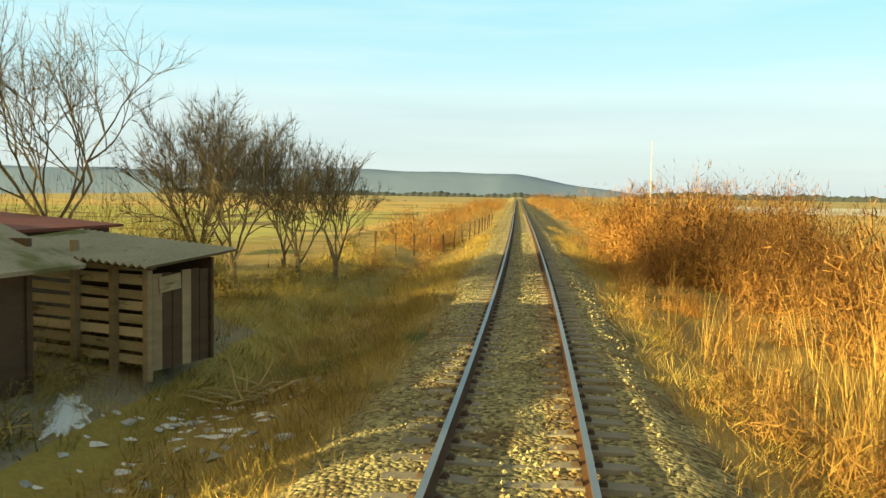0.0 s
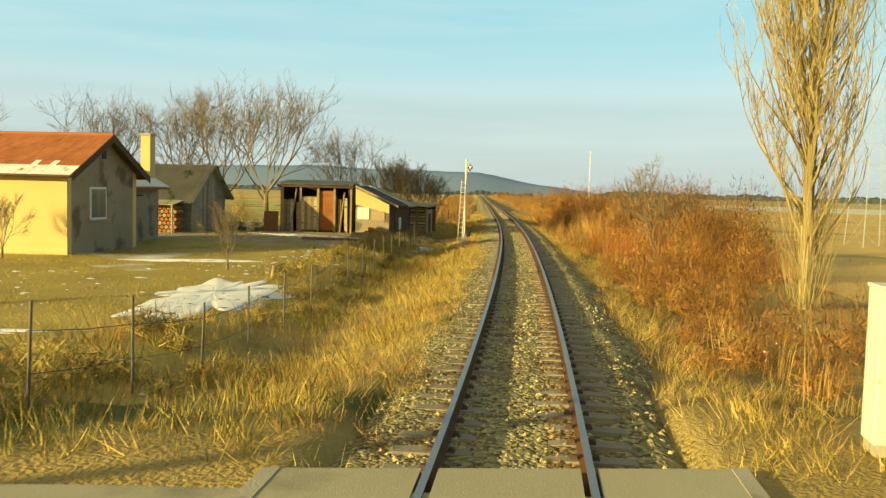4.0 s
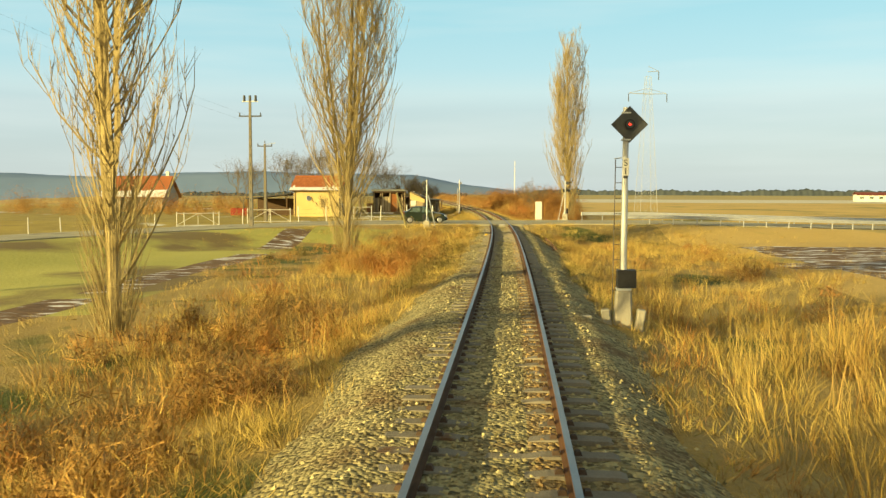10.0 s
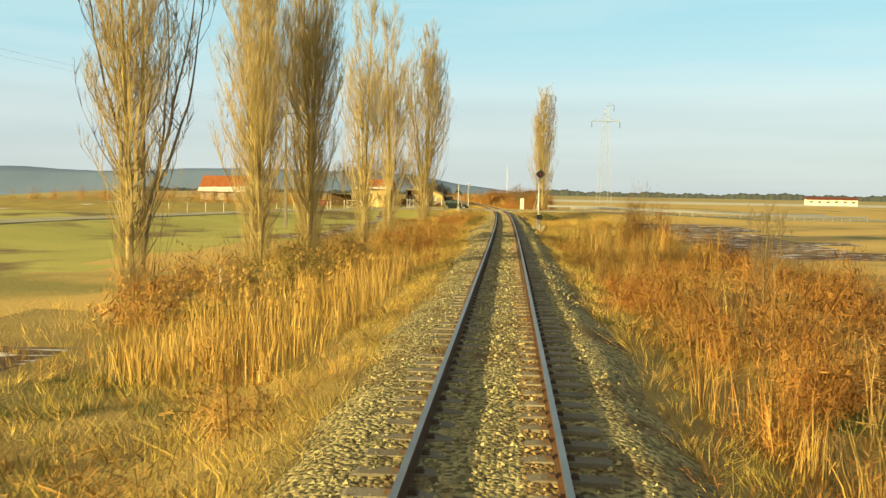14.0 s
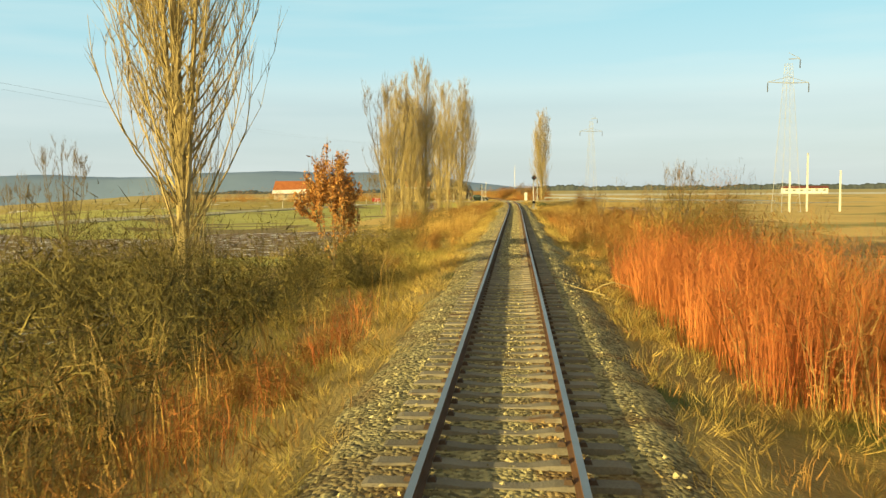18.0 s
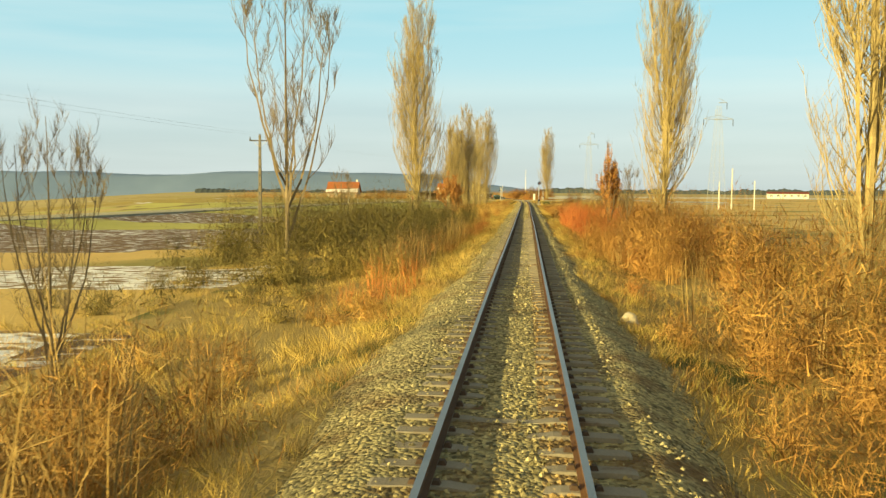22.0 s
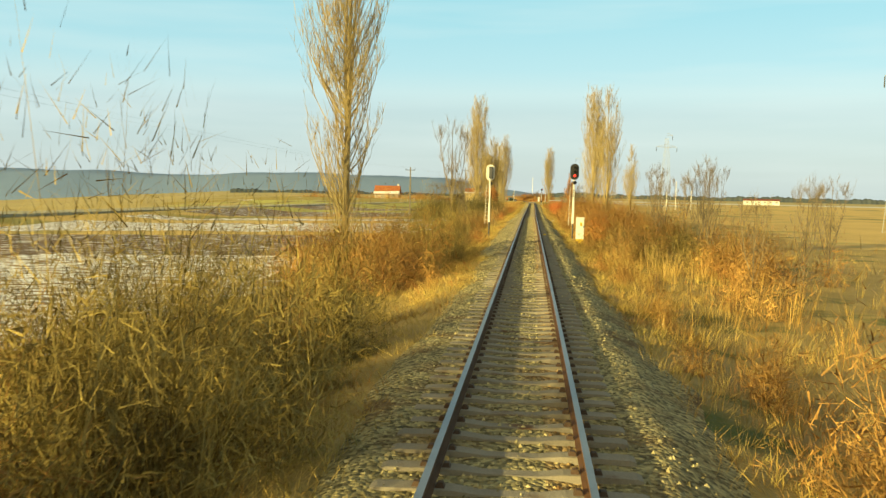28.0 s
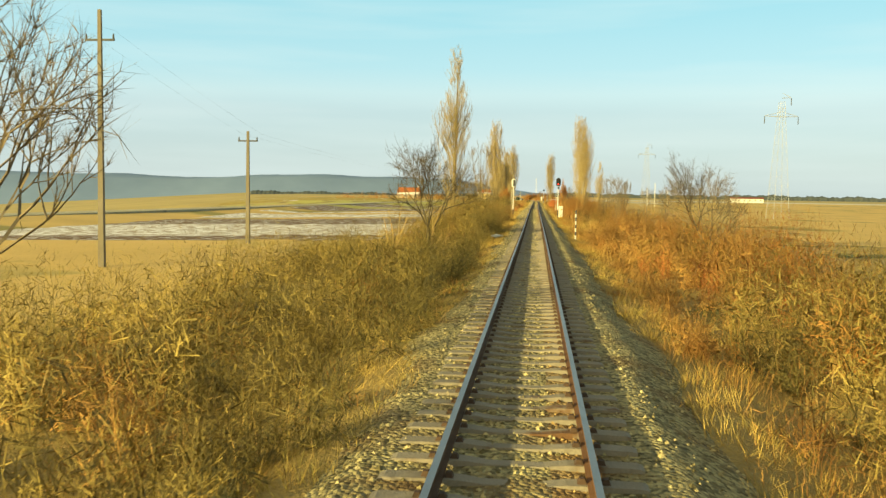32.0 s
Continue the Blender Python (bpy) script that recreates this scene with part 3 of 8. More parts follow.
for lo, hi, kind in [(-180, -154, 4), (-198, -180, 2), (-231, -198, 4), (-243, -231, 3), (-252, -243, 6), (-262, -252, 3), (-285, -262, 6), (-292, -285, 3), (-316, -292, 4), (-345, -316, 6), (-353, -345, 4), (-452, -353, 3)]:
    strip_y = cy - 0.06 * (cd + 20) + 0.6 * np.sin(cd * 0.35)
    mi[(cd < -10.5) & (cd > -56) & (strip_y > lo) & (strip_y <= hi)] = kind
mi[(cd > 12.5) & (cy > -130)] = 3
mi[(cd > 12.5) & (cy > -36) & (cd < 30) & (cy < -20)] = 4
mi[(cd > 15) & (cy < -60) & (cy > -120) & (cd < 26)] = 4
mi[(cd > 26) & (cy < -130)] = 3
mi[(cd < -120) | (cd > 260) | (cy > 300)] = 5                  # 5 far fields
mi[(cd > 55) & (cy > 200) & (cy < 330)] = 7                    # 7 pale field far off
structure("ground", mesh_of("ground", np.stack([gx, gy, gz], -1).reshape(-1, 3), gf,
          [M["ground"], M["yard"], M["green"], M["stubble"], M["plough"], M["far"], M["snow_field"], M["pale_field"], M["soil"]], mi.ravel(), smooth=True),
          "dry winter turf and fields with thawing snow", "ground")


# ---- far hills and woods ----
def ridge(name, mat, x0, x1, y0, y1, n, fn, label, back=300.0):
    t = np.linspace(0, 1, n)
    x, y, h = x0 + (x1 - x0) * t, y0 + (y1 - y0) * t, fn(t)
    v = np.concatenate([np.stack([x, y, np.full(n, -45.0)], 1), np.stack([x, y + back * 0.4, h * 0.7], 1), np.stack([x, y + back, h], 1), np.stack([x, y + back * 2, np.full(n, -3.0)], 1)])
    q = np.arange(n - 1)
    f = np.concatenate([np.stack([q + i * n, q + 1 + i * n, q + 1 + (i + 1) * n, q + (i + 1) * n], 1) for i in range(3)])
    return tagged(new(name, mesh_of(name, v, f, mat, smooth=True)), label, "hill", kind="structure")


def hill_line(t):
    base = np.interp(t, [0, 0.12, 0.3, 0.45, 0.52, 0.60, 0.72, 0.8, 0.86, 0.92, 1], [27, 30, 34, 30, 27, 33, 37, 35, 31, 17, 3])
    return base + 1.6 * np.sin(t * 31) + 0.7 * np.sin(t * 73 + 1) + 0.12 * np.sin(t * 310)


# hills carry their haze as blue base colour
ridge("backdrop", M["hill"], -1500, 40, 760, 1160, 260, hill_line, "long low wooded hills, blue haze put into their colour")
ridge("backdrop", M["far_wood"], 10, 2200, 1150, 900, 1400, lambda t: np.minimum(t * 60, 1) * (6.2 + 1.5 * np.sin(t * 61) * np.sin(t * 23 + 1) + 0.9 * np.sin(t * 211) + 0.8 * np.sin(t * 690) + 0.6 * np.sin(t * 1730 + 2)), "dark line of far woods", 40.0)
ridge("backdrop", M["far_wood"], -330, -40, 560, 640, 300, lambda t: 1.6 + 0.7 * np.sin(t * 31) + 0.6 * np.sin(t * 97) + 0.5 * np.sin(t * 380), "distant hedge of bare trees", 14.0)

# ---- road and level crossing ----
def strip(pts, a, b, z, n_across=1):
    """Quads along a line, between the offsets a and b to its right."""
    t = np.gradient(pts, axis=0)
    t /= np.linalg.norm(t, axis=1, keepdims=True)
    nrm = np.stack([t[:, 1], -t[:, 0]], 1)
    off = np.linspace(a, b, n_across + 1)
    p = pts[:, None] + nrm[:, None] * off[None, :, None]
    zz = z(p[..., 0], p[..., 1]) if callable(z) else np.full(p.shape[:2], z)
    v = np.concatenate([p, zz[..., None]], -1).reshape(-1, 3)
    m = n_across + 1
    q = (np.arange(len(pts) - 1)[:, None] * m + np.arange(n_across)[None]).ravel()
    return v, np.stack([q, q + 1, q + 1 + m, q + m], 1)


def road_z(x, y):
    d = np.abs(x - trk(y))
    return np.interp(d, [0, 4, 14, 45, 120, 300], [-0.035, 0.01, 0.02, -0.82, -1.76, -1.76])


v, f = strip(ROAD_P, -4.6, 4.6, road_z, 4)
lo = v.copy()
lo[:, 2] -= 0.35
e = np.arange(len(ROAD_P) - 1) * 5
rim = np.concatenate([np.stack([e, e + 5, e + 5 + len(v), e + len(v)], 1)[:, ::-1], np.stack([e + 4, e + 9, e + 9 + len(v), e + 4 + len(v)], 1)])
structure("road", mesh_of("road", np.concatenate([v, lo]), np.concatenate([f, f[:, ::-1] + len(v), rim]), M["asphalt"]), "worn grey asphalt country road over the railway", "road")
for off, w in ((-4.1, 0.14), (4.1, 0.14)):
    v, f = strip(ROAD_P, off, off + w, lambda x, y: road_z(x, y) + 0.006)
    structure("road_marking", mesh_of("road_marking", v, f, M["road_paint"]), "worn white edge line on the road", "marking")
dash = [ROAD_P[i:i + 3] for i in range(0, len(ROAD_P) - 3, 6)]
v, f = joined([strip(p, -0.07, 0.07, lambda x, y: road_z(x, y) + 0.006) for p in dash if abs(p[0, 0]) > 7])
structure("road_marking", mesh_of("road_marking", v, f, M["road_paint"]), "worn white broken centre line", "marking")

# ---- railway track ----
track = tagged(new("railway_track"), "single railway track, rusty rails on concrete sleepers", "railway track", kind="structure")
S_A, S_B = -452.0, 420.0


def sweep(profile, s, mats, idx, closed=True):
    """A profile of (d, z) swept along the track."""
    prof = np.array(profile, float)
    n = len(prof)
    v = np.concatenate([along(s, d, z)[:, None] for d, z in prof], 1).reshape(-1, 3)
    m = n if closed else n - 1
    a = np.arange(len(s) - 1)[:, None] * n
    j = np.arange(m)[None]
    f = np.stack([a + j, a + (j + 1) % n, a + n + (j + 1) % n, a + n + j], -1).reshape(-1, 4)
    mi = np.tile(np.asarray(idx), len(s) - 1) if idx is not None else None
    return v, f, mi


prof = [(-0.036, 0.0), (0.036, 0.0), (0.036, -0.035), (0.010, -0.05), (0.010, -0.14), (0.065, -0.155), (0.065, -0.168), (-0.065, -0.168), (-0.065, -0.155), (-0.010, -0.14), (-0.010, -0.05), (-0.036, -0.035)]
s_rail = np.concatenate([np.arange(S_A, 130, 2.0), np.arange(130, S_B, 10.0)])
for side in (-1, 1):
    v, f, mi = sweep([(side * 0.7535 + a, b) for a, b in prof], s_rail, None, [1] + [0] * 11)
    rail = new("rail", mesh_of("rail", v, f[:, ::-1], [M["rail_side"], M["rail_top"]], mi))
    rail.parent = track

# ballast bed with an uneven crest
d_b, z_b = BED_D, BED_Z
s_bed = np.concatenate([np.arange(S_A, 130, 0.75), np.arange(131, S_B, 10.0)])
wid = 1 + 0.05 * np.sin(s_bed * 0.23) + 0.04 * np.sin(s_bed * 0.61 + 2)
dd = d_b[None] * np.where(np.abs(d_b) > 1.5, wid[:, None], 1.0)
zz = z_b[None] + 0.018 * np.sin(s_bed[:, None] * 1.7 + d_b[None] * 3.1) * np.cos(s_bed[:, None] * 0.45 + d_b[None] * 1.3) + RNG.normal(0, 0.007, dd.shape)


def worn(s):
    """Depth by which the bed lies lower between and beside the sleepers on some lengths."""
    s = np.asarray(s, float)
    return np.clip(np.maximum.reduce([np.clip((s + 262) / 8, 0, 1) * np.clip((-192 - s) / 8, 0, 1), np.clip((-330 - s) / 10, 0, 1), np.clip((s + 74) / 3, 0, 1) * np.clip((-56 - s) / 3, 0, 1)]), 0, 1)


def sunk(s, d):
    return np.where((d > 0.8) & (d < 1.5), 0.026 + 0.008 * worn(s), np.where(np.abs(d) < 0.7, 0.03 * worn(s), np.where((d < 0) & (d > -1.5), 0.012 * worn(s), 0.0)))


zz = zz - sunk(s_bed[:, None], d_b[None])
bed = np.stack([along(s_bed, dd[:, i], zz[:, i]) for i in range(len(d_b))], 1)
nb = len(d_b)
q = (np.arange(len(s_bed) - 1)[:, None] * nb + np.arange(nb - 1)[None]).ravel()
rusty = np.isin(q % nb, (11, 12))
ballast = new("ballast_bed", mesh_of("ballast_bed", bed.reshape(-1, 3), np.stack([q, q + 1, q + 1 + nb, q + nb], 1), [M["ballast"], M["ballast_rust"]], rusty.astype(int), smooth=True))
ballast.parent = track
tagged(ballast, "bed of grey and rust-stained crushed stone")


def pebbles(n, s_lo, s_hi, dens):
    """Loose stones proud of the bed: squashed octahedra with jittered corners."""
    s = RNG.uniform(s_lo, s_hi, n)
    d = RNG.choice([-1, 1], n) * np.abs(RNG.triangular(0, 1.0, 2.75, n))
    d = np.where(RNG.random(n) < 0.35, RNG.uniform(-0.66, 0.66, n), d)
    ok = (np.abs(np.abs(d) - 0.7535) > 0.09) & ~((np.abs(s + 45.3) < 5.4))
    s, d = s[ok], d[ok]
    z = np.interp(np.abs(d), d_b[10:], z_b[10:]) - 1.2 * sunk(s, d)
    r = RNG.uniform(0.018, 0.042, len(s))
    o = np.array([(1, 0, 0), (0, 1, 0), (-1, 0, 0), (0, -1, 0), (0, 0, 0.8), (0, 0, -0.6)], float)
    v = o[None] * r[:, None, None] * RNG.uniform(0.6, 1.35, (len(s), 6, 1))
    a = RNG.uniform(0, 6.28, len(s))
    c, t = np.cos(a)[:, None], np.sin(a)[:, None]
    v = np.stack([v[..., 0] * c - v[..., 1] * t, v[..., 0] * t + v[..., 1] * c, v[..., 2] + v[..., 0] * 0.25], -1)
    v += along(s, d, z + r * 0.15)[:, None]
    f = np.array([(0, 1, 4), (1, 2, 4), (2, 3, 4), (3, 0, 4)])
    rust = np.repeat((d > 0.40) & (d < 0.85) & (RNG.random(len(s)) < 0.75), 4)
    return v.reshape(-1, 3), (np.arange(len(s))[:, None, None] * 6 + f[None]).reshape(-1, 3), rust


v, f, rust = pebbles(85000, -450, 60, 1)
tagged(new("crushed_stone", mesh_of("crushed_stone", v, f, [M["stone"], M["stone_rust"]], rust.astype(int))), "loose grey and tan crushed stone of the track bed", "ballast stone", kind="stuff")
# ---- plants ----
def stuff(name, v, f, n, mat, label, category):
    return tagged(new(name, mesh_of(name, v, f, mat, normals=n)), label, category, kind="stuff")


def spots(y0, y1, d0, d1, per_m2):
    """Random places in a strip beside the track, thinned into patches."""
    n = int(abs(y1 - y0) * abs(d1 - d0) * per_m2)
    y, d = RNG.uniform(y0, y1, n), RNG.uniform(d0, d1, n)
    x = trk(y) + d
    keep = (road_dist(x, y) > 5.6) & (((x + 9.6) / 1.6) ** 2 + ((y + 26.3) / 4.1) ** 2 > 1) & (wave(x * 1.7 + 5, y * 1.3) > RNG.uniform(-1.3, 0.35, n))
    x, y = x[keep], y[keep]
    return np.stack([x, y, ground_z(x, y)], 1)


def clump(y, d, n, reach):
    """n places close round one spot beside the track."""
    yy, dd = y + RNG.normal(0, reach, n), d + RNG.normal(0, reach, n)
    x = trk(yy) + dd
    return np.stack([x, yy, ground_z(x, yy)], 1)


def groves(y0, y1, d0, d1, per_m2):
    """Places gathered into clumps with gaps between."""
    p = spots(y0, y1, d0, d1, per_m2 * 1.75)
    k = wave(p[:, 0] * 0.62 + 2.0, p[:, 1] * 0.5 + 0.7) > RNG.uniform(-0.5, 0.42, len(p))
    return p[k]


def bed_floor(p):
    """Lift places on the ballast's shoulder onto it."""
    d = np.abs(p[:, 0] - trk(p[:, 1]))
    p[:, 2] = np.maximum(p[:, 2], np.interp(d, [0, 1.65, 2.75, 3.3, 3.4], [-0.2, -0.2, -0.72, -0.98, -9]))
    return p


def hem(y0, y1, side, lo, hi, per_m):
    """Places along the edge of the turf on one side of the track."""
    y = RNG.uniform(y0, y1, int((y1 - y0) * per_m))
    x = trk(y) + side * 2.0
    x = trk(y) + side * (bed_edge(x, y) + RNG.uniform(lo, hi, len(y)))
    k = (road_dist(x, y) > 5.4) & (wave(x * 1.3 + 2, y * 1.1) > RNG.uniform(-1.5, 0.5, len(y)))
    return bed_floor(np.stack([x, y, ground_z(x, y)], 1)[k])


def tufts(places, n, h, spread, width, lean=0.35, segs=2, lay=0.0):
    """Tufts of n blades each."""
    k = len(places)
    size = RNG.uniform(0.55, 1.25, k)
    base = np.repeat(places, n, 0)
    a, r = RNG.uniform(0, 6.283, k * n), spread * np.sqrt(RNG.random(k * n)) * np.repeat(size, n)
    base = base + np.stack([np.cos(a) * r, np.sin(a) * r, np.full(k * n, -0.03)], 1)
    hh = h * RNG.uniform(0.45, 1.1, k * n) * np.repeat(size, n)
    drift = np.repeat(RNG.normal(0, lean * 0.6, (k, 2)), n, 0)
    ln = drift + np.stack([np.cos(a), np.sin(a)], 1) * RNG.uniform(0, lean, (k * n, 1)) + RNG.normal(0, lean * 0.4, (k * n, 2)) + np.array([[lay, 0.0]])
    tip = base + np.concatenate([ln * hh[:, None], hh[:, None]], 1)
    bend = np.concatenate([-ln * hh[:, None] * 0.25, (np.linalg.norm(ln, axis=1) * hh * 0.25)[:, None]], 1)
    out = np.stack([np.cos(a), np.sin(a), np.full(k * n, 0.4)], 1) + RNG.normal(0, 0.3, (k * n, 3))
    return blades(base, tip, bend, width * RNG.uniform(0.6, 1.3, k * n), segs, out)


def shrubs(places, stems, h, fan, width, twigs=4):
    """Shrubs of fanning stems with side twigs."""
    k = len(places)
    size = RNG.uniform(0.55, 1.2, k)
    n = stems
    base = np.repeat(places, n, 0)
    a = RNG.uniform(0, 6.283, k * n)
    r = 0.35 * np.sqrt(RNG.random(k * n))
    base = base + np.stack([np.cos(a) * r, np.sin(a) * r, np.full(k * n, -0.05)], 1)
    hh = h * RNG.uniform(0.5, 1.05, k * n) * np.repeat(size, n)
    ln = np.stack([np.cos(a), np.sin(a)], 1) * (fan * RNG.random(k * n) ** 0.8)[:, None] + RNG.normal(0, 0.10, (k * n, 2))
    tip = base + np.concatenate([ln * hh[:, None], hh[:, None]], 1)
    bend = np.concatenate([-ln * hh[:, None] * 0.2 + RNG.normal(0, 0.05, (k * n, 2)), np.zeros((k * n, 1))], 1)
    face = np.stack([np.cos(a), np.sin(a), np.full(k * n, 0.3)], 1) + RNG.normal(0, 0.3, (k * n, 3))
    out = [blades(base, tip, bend, np.full(k * n, width) * RNG.uniform(0.7, 1.4, k * n), 2, face)]
    if twigs:
        t = RNG.uniform(0.3, 0.95, (k * n, twigs))
        p = base[:, None] + (tip - base)[:, None] * t[..., None] + bend[:, None] * (t * (1 - t) * 2)[..., None]
        p = p.reshape(-1, 3)
        L = np.repeat(hh, twigs) * RNG.uniform(0.12, 0.42, len(p))
        dirs = RNG.normal(0, 0.6, (len(p), 3)) + np.array([[0, 0, 0.6]]) + np.repeat(np.concatenate([ln, np.zeros((k * n, 1))], 1), twigs, 0) * 0.5
        dirs /= np.linalg.norm(dirs, axis=1, keepdims=True)
        q = p + dirs * L[:, None]
        out.append(blades(p, q, np.zeros_like(p), np.full(len(p), width * 0.62), 1, np.repeat(face, twigs, 0) + dirs * 0.4))
    return joined(out)


def soft(dirs):
    """The way twigs of a rounded bush turn their faces: outwards, with some scatter."""
    return dirs + RNG.normal(0, 0.2, dirs.shape)


def bushes(places, r, h, stems=12, twigs=0, width=0.0, up=0.15, core=0):
    """Leafless bushes: stems fanning from the root to the rim of a lumpy dome, filled with fine twigs that are denser outwards."""
    k = len(places)
    if k == 0:
        return np.zeros((0, 3)), np.zeros((0, 3), int), np.zeros((0, 3))
    away = float(np.mean(np.abs(places[:, 0] - trk(places[:, 1]))))
    twigs = twigs or int(np.interp(away, [5, 8, 12], [640, 470, 280]) * min(2.0, 0.35 + 0.2 * r * h))
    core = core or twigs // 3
    width = width or float(np.interp(away, [4, 8, 12], [0.0085, 0.011, 0.015]))
    size = np.minimum(RNG.uniform(0.65, 1.15, k) * (1.0 + 0.24 * wave(places[:, 0] * 0.5 + 3, places[:, 1] * 0.45)), 1.12)
    phase = RNG.uniform(0, 6, k)
    out = []

    def dome(n, power):
        a, e = RNG.uniform(0, 6.283, k * n), np.arcsin(RNG.uniform(0.0, 1.0, k * n))
        q = RNG.random(k * n) ** power
        dirs = np.stack([np.cos(a) * np.cos(e), np.sin(a) * np.cos(e), np.sin(e)], 1)
        s = np.repeat(size, n)[:, None]
        lump = 0.94 + 0.17 * np.sin(3 * a + np.repeat(phase, n)) * np.cos(e) + 0.10 * np.sin(5 * e + 2 * a)
        return dirs, dirs * (q * lump)[:, None] * np.array([[r, r, h]]) * s, s

    base = np.repeat(places, stems, 0) + np.concatenate([RNG.normal(0, 0.16, (k * stems, 2)), np.full((k * stems, 1), -0.05)], 1)
    dirs, off, s = dome(stems, 0.2)
    off[:, 2] += 0.05 * h * s[:, 0]
    out.append(blades(base, np.repeat(places, stems, 0) + off, dirs * np.array([[-0.25, -0.25, 0.35]]) * s, np.full(k * stems, 0.014), 2, soft(dirs)))
    dirs, off, s = dome(twigs, 0.45)
    p = np.repeat(places, twigs, 0) + off * 0.92
    d = dirs * 0.5 + RNG.normal(0, 0.5, dirs.shape) + np.array([[0, 0, up + 0.2]])
    d /= np.linalg.norm(d, axis=1, keepdims=True)
    q = p + d * RNG.uniform(0.1, 0.34, (len(p), 1)) * (0.5 + 0.5 * s) * (0.55 + 0.16 * h)
    q[:, 2] = np.maximum(q[:, 2], np.repeat(places[:, 2], twigs) + 0.02)
    out.append(blades(p, q, RNG.normal(0, 0.05, p.shape), width * RNG.uniform(0.5, 1.5, len(p)), 1, soft(dirs)))
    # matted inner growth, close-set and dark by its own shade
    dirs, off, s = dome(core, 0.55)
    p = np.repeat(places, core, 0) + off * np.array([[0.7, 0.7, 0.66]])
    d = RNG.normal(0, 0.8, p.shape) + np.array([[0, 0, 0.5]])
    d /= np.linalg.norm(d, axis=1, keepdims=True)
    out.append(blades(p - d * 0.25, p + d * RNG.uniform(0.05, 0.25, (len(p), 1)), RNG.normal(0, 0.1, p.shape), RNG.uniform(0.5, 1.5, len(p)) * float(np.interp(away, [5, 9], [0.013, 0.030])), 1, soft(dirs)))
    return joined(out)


# golden grass on both verges
G = []
for y0, y1, d0, d1, per, h, n in [
        (-452, 80, -4.6, -2.3, 3.0, 0.34, 13), (-452, 80, 2.3, 4.6, 3.0, 0.36, 13),
        (-203, -52, -9, -4.6, 3.2, 0.42, 13), (-345, -242, -9, -4.6, 3.0, 0.42, 13), (-118, -52, 4.6, 9, 2.6, 0.45, 13), (-452, 60, 4.6, 6, 2.2, 0.45, 12), (-345, -300, 6, 9, 2.0, 0.45, 12),
        (-452, -76, -14, -9, 1.5, 0.40, 12), (-76, -56, -14, -9.5, 0.5, 0.3, 12), (-140, -52, 9, 15, 1.3, 0.42, 12), (-450, 60, 14, 24, 0.4, 0.4, 12),
        (-300, -238, -9, -3.0, 3.0, 0.36, 13), (-70, -49, 2.6, 16, 4.5, 0.42, 13), (-70, -55, -9.5, -3, 7.0, 0.36, 13), (-70, -55, -20, -9.5, 1.2, 0.25, 13), (-57, -55.45, -6.6, -4.4, 14, 0.3, 13), (-44, 6, -21, -6.5, 4.0, 0.13, 11), (4, 34, -9, -4, 4.0, 0.45, 12), (-48, 40, -6, -2.3, 4.0, 0.4, 12)]:
    G.append(tufts(bed_floor(spots(y0, y1, d0, d1, per)), n, h, 0.24, 0.0105, lean=0.5, segs=1))
for y0, y1, d0, d1, per, h, n in [
        (-135, -84, -8.5, -3.0, 1.6, 0.75, 13), (-84, -60, -9, -2.9, 3.8, 0.62, 13), (-60, -55, -9, -2.9, 4.0, 0.4, 13), (-135, -60, 3.3, 13, 1.2, 0.7, 13), (-138, -108, 3.6, 9, 2.0, 0.9, 13), (-330, -300, -15, -4, 1.5, 0.4, 12), (-345, -312, 3.4, 9, 1.2, 0.7, 13), (-300, -262, -8, -3.2, 0.8, 0.55, 12),
        (-265, -236, -9, -3.4, 0.8, 0.55, 12), (-345, -298, 9, 16, 0.6, 0.8, 12), (-425, -345, -13, -8, 0.9, 0.7, 12)]:
    G.append(tufts(bed_floor(spots(y0, y1, d0, d1, per)), n, h, 0.28, 0.010, lean=0.45))
for y0, y1, d0, d1, per, h in [(-330, -290, -9, -2.5, 1.3, 0.55), (-345, -52, -9, -2.5, 0.8, 0.42), (-345, -52, 2.5, 7, 0.8, 0.42), (-140, -52, 7, 14, 0.7, 0.5), (-345, -240, -14, -9, 0.5, 0.4), (-36, 60, -9, -2.3, 0.9, 0.36), (-40, 60, 2.4, 5, 0.9, 0.42)]:
    G.append(tufts(bed_floor(spots(y0, y1, d0, d1, per)), 34, h, 0.26, 0.009, lean=1.0, segs=1))
for side, per in ((-1, 13), (1, 9)):
    G.append(tufts(hem(-450, 60, side, -0.15, 1.3, per), 15, 0.30, 0.22, 0.009, lean=0.8, segs=1))
for y0, y1, d0, d1, per, h in [(-116, -97, 3.5, 9, 1.6, 1.0), (-79, -72, -4.2, -2.9, 5.0, 0.95), (-340, -318, 3.2, 5.5, 1.2, 0.9)]:
    G.append(tufts(bed_floor(spots(y0, y1, d0, d1, per)), 30, h, 0.3, 0.009, lean=0.5))
stuff("dry_grass", *joined(G), M["grass"], "tufts of golden dry grass on the verges", "grass")
G = []
